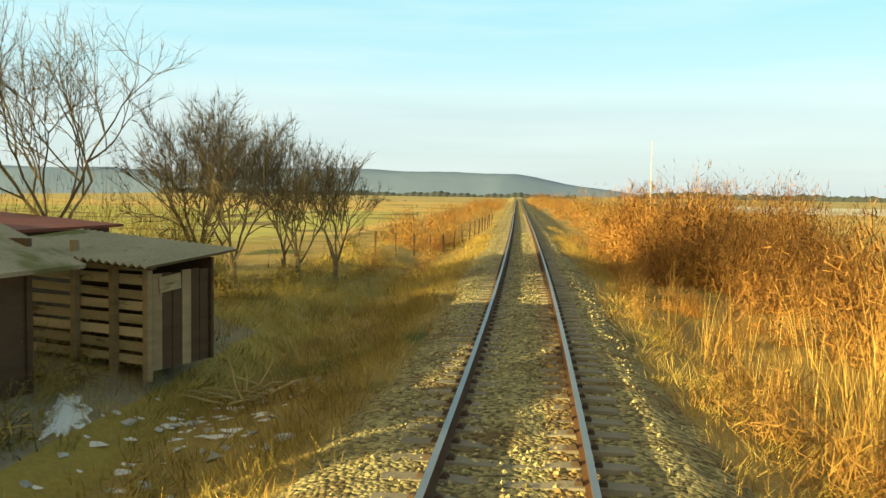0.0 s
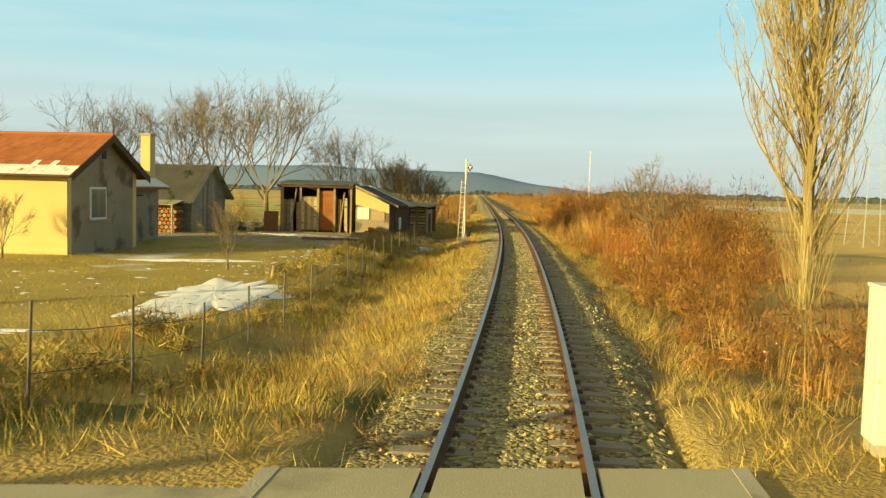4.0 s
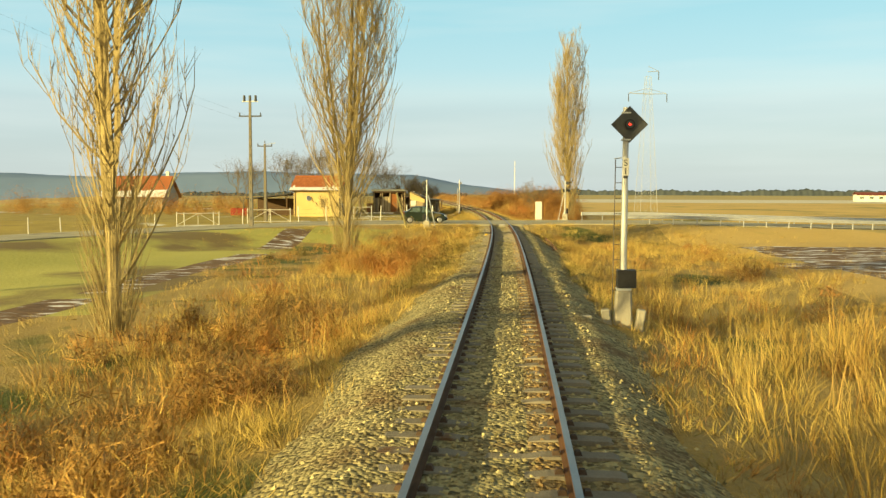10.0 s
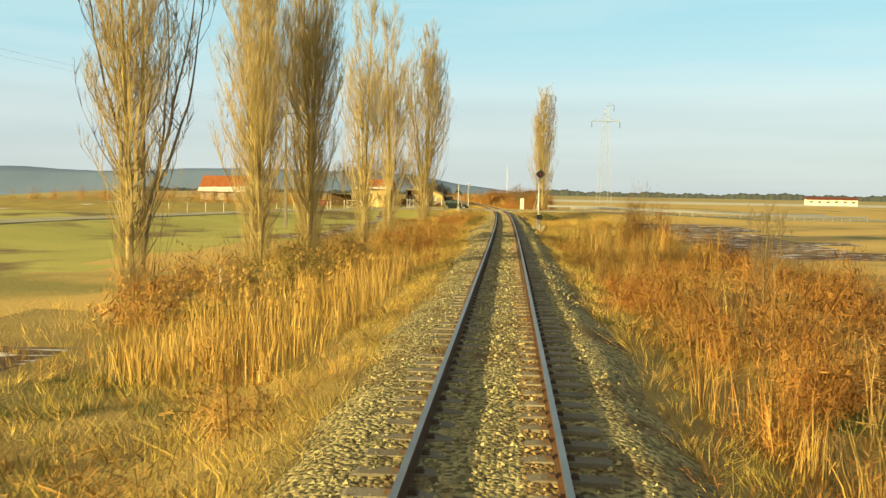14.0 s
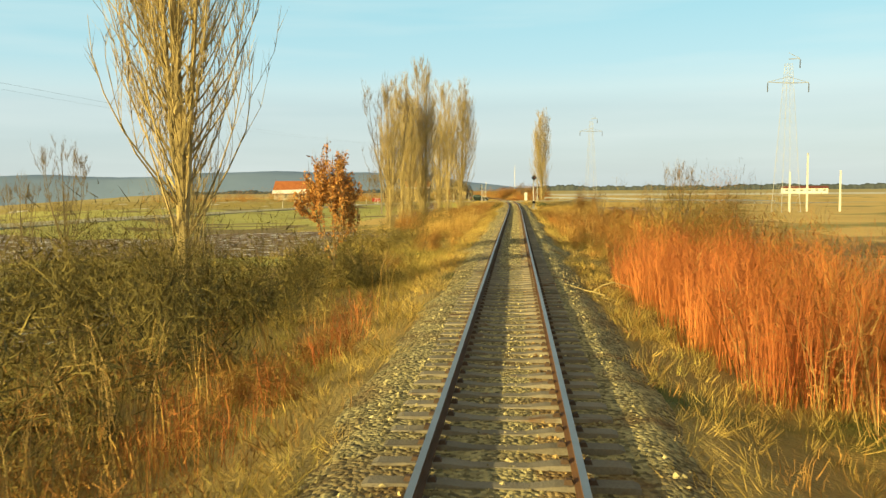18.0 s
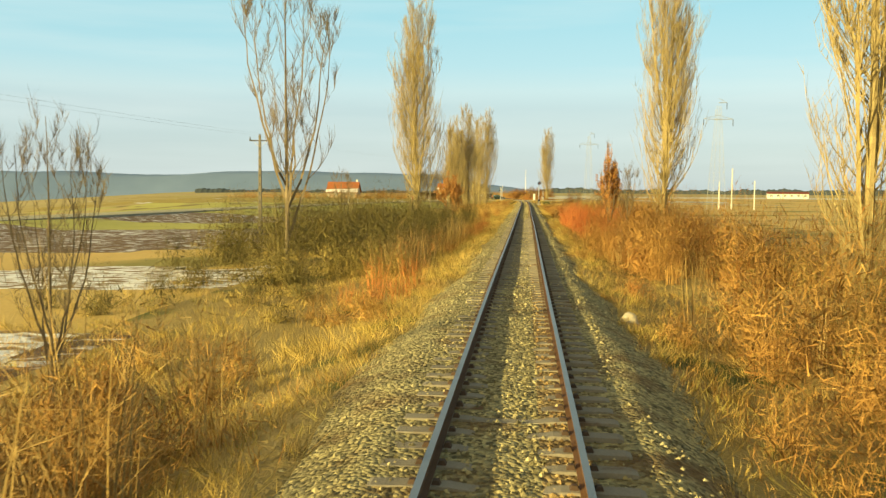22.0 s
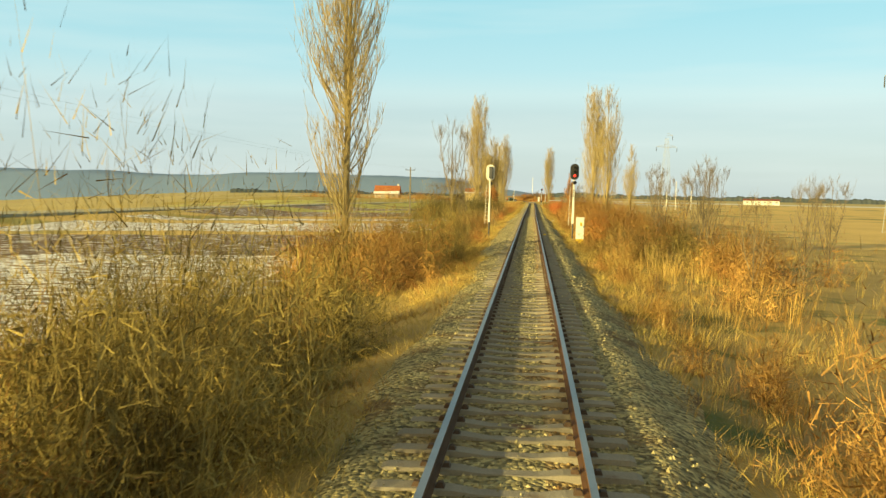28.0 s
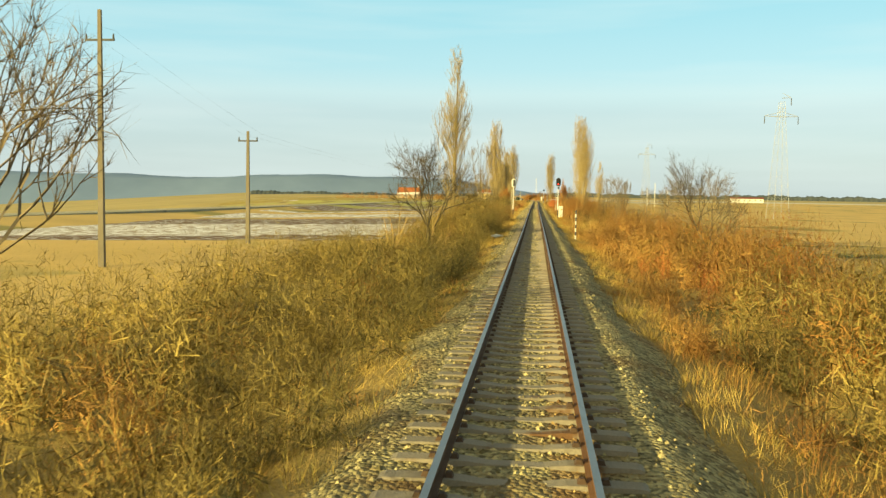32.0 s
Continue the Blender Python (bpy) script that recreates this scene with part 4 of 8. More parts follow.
for y0, y1, d0, d1, per, h, n in [(-52, 40, -8.5, -2.4, 5.0, 0.42, 13), (-40, 10, -10, -6, 2.0, 0.26, 13), (-59, -49, -20, -3, 5.0, 0.15, 13), (-310, -285, -7, -2.8, 2.6, 0.36, 12), (-312, -286, 2.8, 8.5, 2.6, 0.42, 12), (-240, -176, -9, -3.0, 3.0, 0.5, 13), (-215, -140, -10, -3.5, 2.6, 0.5, 13), (-44, 40, -22, -7.5, 0.8, 0.16, 12),
                                  (-450, -345, -8, -2.7, 2.0, 0.4, 12), (-240, -60, 2.6, 8, 1.4, 0.34, 12), (-300, -240, -12, -3, 1.2, 0.34, 12), (-345, -240, 2.4, 4, 1.5, 0.3, 12)]:
    G.append(tufts(bed_floor(spots(y0, y1, d0, d1, per)), n, h, 0.22, 0.013, lean=0.5, segs=1))
for side, per in ((-1, 5), (1, 4)):
    G.append(tufts(hem(-450, 60, side, -0.1, 1.2, per), 13, 0.26, 0.22, 0.010, lean=0.8, segs=1))
stuff("olive_grass", *joined(G), M["grass_green"], "olive winter grass among the dry stalks", "grass")

# reeds and tall stalks
G = []
for y0, y1, d0, d1, per, h, n in [(-132, -112, 4.6, 10, 1.0, 2.2, 16), (8, 14, 4.3, 6.3, 2.2, 2.7, 20), (3, 22, 3.5, 6.6, 1.1, 1.7, 16), (14, 60, 4, 6.5, 0.12, 1.6, 14), (-164, -158.5, 3.1, 4.3, 3.0, 1.4, 20), (-158, -140, -7.5, -3.4, 4.5, 1.35, 14), (-146, -128, -6, -3.6, 0.8, 1.0, 12),
                                  (-170, -120, 4.0, 6.5, 0.6, 1.2, 14), (-340, -302, 4.5, 9, 0.5, 1.4, 14), (-405, -345, 3.6, 6, 0.12, 1.3, 14), (-236, -205, -5.2, -3.4, 0.8, 1.4, 12),
                                  (-122, -100, 5.2, 10, 0.9, 1.5, 16), (-420, -396, -4.5, -2.9, 0.8, 0.9, 10), (-212, -188, 4.4, 5.6, 0.5, 1.7, 14), (-40, 0, 3.8, 5.5, 0.4, 1.3, 14)]:
    G.append(tufts(spots(y0, y1, d0, d1, per), n, h, 0.3, 0.014, lean=0.2, segs=2))
pl = spots(-158, -136, -7.5, -3.4, 5.0)
pl = pl[: min(len(pl), 320)]
top = pl + np.array([[0, 0, 1.35]]) + RNG.normal(0, 0.12, pl.shape)
G.append(blades(pl, top, RNG.normal(0, 0.06, pl.shape), np.full(len(pl), 0.016), 2))
rp = np.repeat(top, 14, 0)
G.append(blades(rp, rp + RNG.normal(0, 0.05, rp.shape) + np.array([[0.05, 0, 0.09]]), np.zeros_like(rp), np.full(len(rp), 0.02), 1))
stuff("reed_bed", *joined(G), M["reed"], "tall pale golden reeds with feathery tops", "reeds")

# young willow shoots, upright and orange-red
G = []
for y0, y1, d0, d1, per, h, st in [(-214, -193, 3.8, 9.5, 1.0, 2.4, 60), (-224, -209, 3.8, 7.5, 0.5, 2.1, 50),
                                   (-222, -205, -5.2, -3.2, 0.5, 1.1, 26), (-258, -250, -5.4, -3.4, 0.6, 1.6, 34), (-8, 14, 4.6, 9, 0.35, 1.9, 34), (-396, -380, 4.6, 8, 0.2, 2.0, 36), (-371, -352, 6.5, 9, 0.3, 2.4, 36)]:
    G.append(shrubs(spots(y0, y1, d0, d1, per), st, h, 0.24, 0.009, twigs=5))
for y0, y1, d0, d1, per, r, h in [(-214, -193, 4.2, 9.5, 0.6, 0.9, 2.7), (-400, -380, 6, 10, 0.06, 1.0, 2.2)]:
    G.append(bushes(spots(y0, y1, d0, d1, per), r, h, up=0.9))
stuff("willow_thicket", *joined(G), M["willow"], "dense orange-red young willow shoots", "shrub")


# pale upright shoots standing out of the scrub
G = []
for y0, y1, d0, d1, per, h, st in [(-250, -216, -6.2, -3.7, 0.6, 1.9, 16), (-284, -272, -7.2, -3.6, 0.6, 3.0, 20), (-309, -302, -5.4, -3.2, 0.25, 1.9, 30), (-164, -160, 3.6, 5.2, 0.8, 1.8, 8), (-300, -240, 4.4, 8, 0.2, 2.0, 14),
                                   (-425, -345, 4.2, 7.5, 0.10, 2.0, 10), (-250, -205, 4.2, 8, 0.3, 2.0, 14), (-420, -360, -8, -3.8, 0.12, 1.7, 10), (-320, -300, 4.6, 9, 0.3, 1.9, 14), (-118, -58, -7, -3.6, 0.2, 1.3, 10), (-148, -120, -8, -3.4, 0.25, 1.4, 7), (-165, -120, 5, 9, 0.25, 1.9, 14)]:
    G.append(shrubs(spots(y0, y1, d0, d1, per), st, h, 0.28, 0.016, twigs=4))
stuff("pale_shoots", *joined(G), M["shoots"], "pale straw-coloured bare shoots standing out of the scrub", "shrub")

# orange-brown scrub along the right of the line and in clumps on the left
G = []
for y0, y1, d0, d1, per, r, h in [
        (-97, -74, -8.5, -2.6, 0.55, 0.9, 1.35), (-116, -100, -9, -3.4, 0.4, 1.0, 1.5), (-334, -319, -10, -3.0, 0.5, 1.3, 3.3), 
        (30, 60, -6.5, -3.9, 0.3, 1.0, 1.5),
        (-300, -240, 4.9, 12.5, 0.30, 1.6, 4.1), (-250, -212, 4.6, 9, 0.18, 1.2, 2.7),
        (-345, -318, 6, 13, 0.25, 1.3, 2.9), (-394, -345, 5.0, 12, 0.24, 1.6, 3.7), (-118, -96, 10, 15, 0.25, 1.2, 2.2), (-96, -56, 6, 12, 0.07, 0.9, 1.1),
        (-284, -272, -7.5, -3.8, 0.45, 1.1, 2.2), (-309, -302, -5.4, -3.4, 0.30, 0.9, 1.5), (-298, -284, -5.5, -3.8, 0.14, 1.0, 1.5), (-122, -84, -8.5, -3.6, 0.36, 1.1, 1.6), (-84, -57, -8.0, -4.2, 0.3, 0.6, 0.6), (-165, -120, -12, -8.5, 0.16, 1.2, 2.2),
        (-190, -160, -7, -3.8, 0.22, 0.9, 1.1), (-420, -345, -8, -3.9, 0.16, 1.1, 2.0), (-372, -346, -8, -3.8, 0.22, 1.3, 2.9), (-333, -321, -9.5, -4.4, 0.30, 1.4, 3.1), (-345, -333, -9, -4.2, 0.12, 1.0, 1.2), (-140, -118, -8.5, -2.9, 0.16, 0.7, 0.8), (-137, -122, 3.2, 6, 0.4, 0.7, 1.0), (-194, -166, 8.5, 13.5, 0.3, 1.7, 4.9), (-170, -150, -6.5, -3.2, 0.45, 0.9, 1.5), (-190, -140, 3.0, 5.2, 0.3, 0.9, 1.6), (-330, -312, 4.6, 11, 0.25, 1.4, 3.5), (-313, -305, -5.4, -2.9, 0.8, 0.9, 2.1), (-262, -225, -6.2, -3.2, 0.3, 0.8, 1.1)]:
    G.append(bushes(groves(y0, y1, d0, d1, per), r, h))
for y0, y1, d0, d1, per, r, h in [(-290, -214, 5.3, 9.5, 0.12, 1.4, 3.1), (-276, -265, -7.5, -3.8, 0.5, 1.0, 1.8), (-425, -350, 6.0, 10, 0.08, 1.5, 3.2), (-396, -345, 3.6, 5.4, 0.22, 0.8, 1.3)]:
    G.append(bushes(spots(y0, y1, d0, d1, per), r, h, width=0.011))
for y0, y1, d0, d1, per, r, h in [(60, 140, 4.6, 16, 0.10, 2.0, 4.9), (140, 420, 4.4, 16, 0.05, 2.8, 4.3), (45, 300, -11, -3.9, 0.08, 1.9, 2.9), (-18, 10, -54, -33, 0.09, 1.9, 3.6), (-20, 34, -92, -56, 0.03, 2.4, 4.2), (14, 40, -60, -26, 0.05, 2.2, 4.0)]:
    G.append(bushes(spots(y0, y1, d0, d1, per), r, h, twigs=300, width=0.035))
for y0, y1, d0, d1, per, r, h in [(-250, -232, 6, 11, 0.2, 1.4, 3.4)]:
    G.append(bushes(spots(y0, y1, d0, d1, per), r, h, stems=16, twigs=900, width=0.021, up=0.3))
G.append(shrubs(spots(-250, -224, 4.3, 8.5, 0.25), 46, 2.1, 0.26, 0.015, twigs=3))
# low brown weeds on the verges by the crossing
for y0, y1, d0, d1, per in [(-86, -56, -13, -3.0, 1.3), (-118, -88, -10, -3.0, 1.0), (-160, -118, -10, -3.0, 0.7), (-86, -54, 3.0, 14, 0.9), (-40, 6, -8.5, -3.0, 0.7), (-130, -86, 3.4, 9, 0.6), (-345, -310, 3.2, 9, 0.8), (-425, -345, 2.9, 6.5, 1.0), (-300, -214, 2.9, 5.5, 0.7)]:
    G.append(shrubs(spots(y0, y1, d0, d1, per), 15, 0.55, 0.6, 0.010, twigs=2))
for y0, y1, per, r, h in ((-345, -214, 0.4, 0.8, 1.4), (-430, -345, 0.3, 0.8, 1.3), (-186, -118, 0.2, 0.8, 1.2), (-34, 60, 0.35, 0.8, 1.4)):
    G.append(bushes(hem(y0, y1, 1, 0.7, 2.4, per), r, h))
for side, per in ((-1, 1.3), (1, 1.5)):
    G.append(shrubs(hem(-450, 60, side, 0.1, 1.5, per), 14, 0.42, 0.8, 0.009, twigs=2))
stuff("orange_scrub", *joined(G), M["scrub"], "orange-brown leafless scrub along the line", "shrub")

# russet thicket, closed from the ground to its rounded tops
G = []
for y0, y1, d0, d1, per, r, h in [
        (-36, -8, 4.6, 9, 0.42, 1.2, 2.5), (-10, 24, 6.4, 12, 0.42, 1.5, 4.2), (24, 62, 5.4, 15, 0.30, 1.7, 4.3), (-36, 60, 3.7, 5.6, 0.34, 0.9, 1.5),
        (-168, -120, 4.4, 12.5, 0.42, 1.2, 1.9), (-150, -125, 9, 13, 0.2, 1.4, 2.4), (-214, -194, 5.4, 12, 0.30, 1.5, 3.4), (-194, -160, 6.5, 10, 0.18, 1.4, 2.6), (-245, -212, 4.6, 9, 0.30, 1.3, 2.9), (-250, -206, 8, 13, 0.22, 1.7, 4.4), (-192, -160, 3.4, 5.2, 0.30, 0.8, 1.2), (-223, -207, -7.8, -3.0, 0.5, 0.8, 1.1)]:
    G.append(bushes(spots(y0, y1, d0, d1, per), r, h, up=0.8))
for y0, y1, d0, d1, per, r, h in [(0, 24, 8, 14, 0.36, 1.7, 4.9), (34, 62, 5.5, 15, 0.3, 1.8, 5.2)]:
    G.append(bushes(spots(y0, y1, d0, d1, per), r, h, stems=14, twigs=1300, width=0.03, up=0.3))
for y, d, n, reach, r, h in [(-115, 8.6, 9, 1.0, 1.4, 5.2), (-12, 6.4, 7, 1.2, 1.2, 2.6), (-17.5, 6.0, 6, 1.0, 1.1, 2.3), (-178.5, 5.2, 6, 0.9, 0.9, 2.6), (-178, -4.4, 5, 0.6, 0.7, 1.9)]:
    G.append(bushes(clump(y, d, n, reach), r, h, stems=24, up=1.1))
G.append(shrubs(clump(-123.5, -4.8, 6, 0.6), 22, 1.9, 0.22, 0.014, twigs=3))
G.append(shrubs(clump(-161, 4.4, 4, 0.5), 12, 1.9, 0.2, 0.014, twigs=3))
stuff("russet_thicket", *joined(G), M["russet"], "russet leafless thicket along the line", "shrub")

# dull olive and grey-brown brush
G = []
for y0, y1, d0, d1, per, r, h in [
        (-432, -366, -4.6, -2.6, 0.6, 0.9, 1.6), (-432, -370, -11, -4.6, 0.28, 1.5, 2.8), (-358, -342, -7, -3.4, 0.4, 1.3, 3.2),
        (-356, -345, -8, -3.2, 0.5, 1.5, 4.2),
        (-205, -185, -18, -8, 0.26, 1.4, 2.5), (-194, -178, 3.7, 8, 0.4, 1.0, 1.7), (-252, -240, -11, -7.5, 0.25, 1.5, 2.7), (-141, -130, -11, -7, 0.28, 1.3, 2.2), (-372, -346, -9, -4.2, 0.26, 1.6, 3.6), (-430, -372, -11, -4.2, 0.24, 1.4, 2.4),
        (-430, -340, -4.4, -2.9, 0.7, 0.75, 1.1), (-404, -366, -7.5, -3.3, 0.3, 1.2, 1.9), (-366, -346, -6.5, -3.5, 0.6, 1.4, 3.7), (-430, -394, 4.4, 12, 0.40, 1.5, 3.2), (-245, -205, -6, -4.4, 0.25, 0.9, 1.3), (-290, -275, -13, -8, 0.22, 1.2, 1.6), (-333, -321, -9, -4.4, 0.25, 1.2, 2.0), (8, 60, -10, -6.0, 0.2, 1.0, 1.3), (-14, 14, -8, -3.8, 0.4, 0.6, 0.6), (-250, -236, -9.5, -4.2, 0.5, 1.0, 1.7), (-300, -240, 7, 13, 0.14, 1.5, 3.2), (-430, -345, 6, 13, 0.16, 1.5, 3.0), (-179.5, -174.5, -10.2, -7, 0.8, 1.0, 2.1),
        (-78, -64, -6.5, -3.6, 0.12, 0.8, 0.9), (-262, -244, -9, -6, 0.15, 1.0, 1.2), (-232, -160, 8, 14, 0.16, 1.3, 2.8), (-318, -290, 4.8, 12, 0.34, 1.3, 2.6), (-297, -288, -5.6, -4.2, 0.2, 1.0, 2.0), (-310, -299, -6.5, -3.0, 0.5, 0.8, 0.8), (-308, -298, 3.3, 6, 0.5, 0.75, 0.9), (-42, 8, -8.2, -6.0, 0.7, 0.7, 0.8), (-42, 6, -6.4, -4.4, 0.5, 0.55, 0.5), (-59, -56.4, -8.2, -6.2, 0.5, 0.6, 0.5), (-5, 30, 8, 13, 0.10, 1.4, 3.3), (-26, -17, -34, -27, 0.10, 1.1, 1.9), (8.5, 12.5, -25.5, -20.8, 0.55, 0.9, 1.4), (-132, -112, 4.6, 9, 0.25, 1.0, 1.1), (-210, -186, -8, -5.5, 0.2, 1.0, 1.3), (-197, -184, -9, -3.6, 0.4, 0.7, 0.7)]:
    G.append(bushes(spots(y0, y1, d0, d1, per), r, h, stems=14, up=0.05))
for y, d, n, reach, r, h in [(23.5, -15, 7, 1.5, 1.3, 4.6), (27.5, -13.5, 6, 1.6, 1.3, 4.2), (21, -19, 5, 1.3, 1.2, 3.6), (24, -11, 5, 1.0, 1.0, 2.6)]:
    G.append(bushes(clump(y, d, n, reach), r, h, stems=26, twigs=420, width=0.016, up=1.4))
for y, d, n, reach, r, h in [(-324, -4.3, 8, 1.0, 1.2, 4.4), (-321, -5.6, 6, 1.0, 1.3, 4.3), (-326, -7.6, 7, 1.2, 1.3, 3.0), (-329, -4.6, 5, 0.9, 1.0, 2.0)]:
    G.append(bushes(clump(y, d, n, reach), r, h, stems=34, twigs=1000, up=0.8))
for y, d, n, reach in [(-356, -4.0, 8, 1.0), (-352, -4.0, 5, 0.9), (-172, 9.8, 5, 1.2), (-167, 11.8, 5, 1.3), (-177, 11.4, 5, 1.2), (-163, 9.4, 4, 1.2), (-182, 10.6, 4, 1.2)]:
    G.append(bushes(clump(y, d, n, reach), 1.6, 5.0, stems=20, up=0.4))
stuff("brush", *joined(G), M["brush"], "tangled olive and grey-brown leafless brush", "shrub")


# dark brambles behind the verge
G = []
for y0, y1, d0, d1, per, r, h in [(-228, -194, -17, -5.6, 0.42, 1.8, 3.7), (-246, -226, -17, -6.4, 0.42, 1.8, 4.2), (-260, -246, -15, -6.8, 0.22, 1.3, 2.0), (-80, -64, -14, -5, 0.06, 0.7, 0.6), (-404, -377, -8, -3.0, 0.32, 1.3, 2.3), (-178, -158, -13, -6.5, 0.2, 1.3, 1.9), (-141, -136, -10, -6.8, 0.6, 1.1, 2.1), (-290, -276, -11, -5.0, 0.25, 1.1, 1.4), (-194, -184, -13, -7, 0.2, 1.2, 1.8), (-318, -296, 5.5, 11, 0.16, 1.3, 2.8), (-428, -398, 4.2, 9, 0.16, 1.2, 2.0), (-298, -268, 6, 11, 0.12, 1.3, 3.0), (-303, -296, -6, -3.6, 0.5, 0.9, 1.7)]:
    G.append(bushes(spots(y0, y1, d0, d1, per), r, h, stems=14, up=0.05))
# hem along the ballast: the bushes' shaded foot is put into the dark colour
for y0, y1, per, h in ((-414, -378, 1.2, 1.5), (-95, -78, 0.9, 1.1)):
    G.append(bushes(hem(y0, y1, -1, 0.35, 1.5, per), 0.75, h, stems=10, up=0.0))
yard = np.array([(-22.8, 5.2, 0), (-22.0, 5.7, 0), (-21.2, 6.1, 0), (-20.6, 6.6, 0), (-23.0, 6.9, 0)])
yard[:, 2] = ground_z(yard[:, 0], yard[:, 1])
G.append(bushes(yard, 0.8, 1.5, stems=14, twigs=420, width=0.014))
stuff("brambles", *joined(G), M["bramble"], "dark olive bramble thicket behind the verge", "shrub")


# ---- trees ----
def limb(rand, p, d, length, r0, r1, n, wob, lift, out):
    """A limb of n pieces that wavers and turns upwards; returns its points."""
    pts = [Vector(p)]
    d = Vector(d).normalized()
    for i in range(n):
        d = (d + Vector((rand.gauss(0, wob), rand.gauss(0, wob), rand.gauss(0, wob) + lift))).normalized()
        q = pts[-1] + d * (length / n)
        out.append((*pts[-1], *q, r0 + (r1 - r0) * i / n, r0 + (r1 - r0) * (i + 1) / n))
        pts.append(q)
    return pts, d


def poplar_parts(seed, H, R, limbs=100, twigs=7, bare_to=0.05, leaders=3, sprouts=260, girth=1.0):
    """Lombardy poplar: a straight trunk, upright leaders, limbs that leave the stem outwards and turn up, and fine twigs, within a spindle."""
    rand = random.Random(seed)
    trunk, crown, fine = [], [], []
    pts, _ = limb(rand, (0, 0, -0.2), (0, 0, 1), H * 0.97, 0.0105 * H * girth, 0.012, 12, 0.012, 0.02, trunk)

    def env(u):
        return R * float(np.interp(u, [0.0, 0.05, 0.14, 0.28, 0.42, 0.56, 0.70, 0.84, 0.94, 1.0], [0.25, 0.40, 0.66, 0.92, 1.0, 0.95, 0.78, 0.50, 0.26, 0.08]))

    def rise(p, a, L, reach, r0, r1, n, wob):
        """A branch that leans out by reach over its length L, most of it at first, then climbs."""
        q, res = p.copy(), [p.copy()]
        for i in range(n):
            t1, t0 = (i + 1) / n, i / n
            out = reach * ((1 - (1 - t1) ** 1.9) - (1 - (1 - t0) ** 1.9))
            w = q + Vector((math.cos(a) * out + rand.gauss(0, wob), math.sin(a) * out + rand.gauss(0, wob), L / n))
            crown.append((*q, *w, r0 + (r1 - r0) * t0, r0 + (r1 - r0) * t1))
            q = w
            res.append(q.copy())
        return res

    stems = [pts] * 2
    for i in range(leaders):
        k = rand.uniform(0.06, 0.30)
        p = pts[int(k * 12)].lerp(pts[int(k * 12) + 1], k * 12 % 1)
        L = (rand.uniform(0.66, 0.93) - k) * H
        stems.append(rise(p, i * 6.283 / max(leaders, 1) + rand.uniform(-0.5, 0.5), L, env(0.4) * rand.uniform(0.25, 0.6), 0.0062 * H * girth, 0.012, 12, 0.05))
    for i in range(limbs):
        st = rand.choice(stems)
        k = (bare_to + (0.95 - bare_to) * rand.random() ** 0.85) * (len(st) - 1)
        p = st[int(k)].lerp(st[min(int(k) + 1, len(st) - 1)], k % 1)
        u = p.z / H
        L = min(H * rand.uniform(0.10, 0.26) * (1.15 - 0.6 * u), H * 1.0 - p.z)
        if L < 0.4:
            continue
        a = rand.uniform(0, 6.283)
        edge = env((p.z + 0.7 * L) / H)
        inward = p.x * math.cos(a) + p.y * math.sin(a)
        reach = max(edge * rand.uniform(0.45, 1.05) - inward, 0.1)
        lp = rise(p, a, L, min(reach, 0.5 * L), 0.0019 * H * (1.2 - u) * girth, 0.006, 5, 0.06)
        for j in range(5):
            w = rand.uniform(0.15, 0.9) * 5
            q = lp[int(w)].lerp(lp[min(int(w) + 1, 5)], w % 1)
            b = a + rand.gauss(0, 1.3)
            M2 = L * rand.uniform(0.22, 0.5)
            sub = rise(q, b, M2, M2 * rand.uniform(0.15, 0.5), 0.011, 0.005, 2, 0.05)
            for m in range(twigs):
                w2 = rand.uniform(0.05, 1.0) * 1.99
                q2 = sub[int(w2)].lerp(sub[int(w2) + 1], w2 % 1)
                c, t = rand.uniform(0, 6.283), rand.uniform(0.15, 0.8)
                e = q2 + Vector((math.cos(c) * t, math.sin(c) * t, 1.0)) * rand.uniform(0.25, 0.85)
                fine.append((*q2, *e, rand.uniform(0.014, 0.027)))
    for i in range(sprouts):
        b, t, z = rand.uniform(0, 6.283), rand.uniform(0.1, 0.5), rand.random() ** 1.6 * 0.2 * H
        g = 0.2 + 0.25 * R * rand.random() * min(1, 0.4 + z / 4)
        q = Vector((math.cos(b) * g, math.sin(b) * g, z))
        e = q + Vector((math.cos(b) * t, math.sin(b) * t, 1.1)) * rand.uniform(0.6, 1.7)
        fine.append((*q, *e, rand.uniform(0.012, 0.024)))
    return trunk, crown, fine


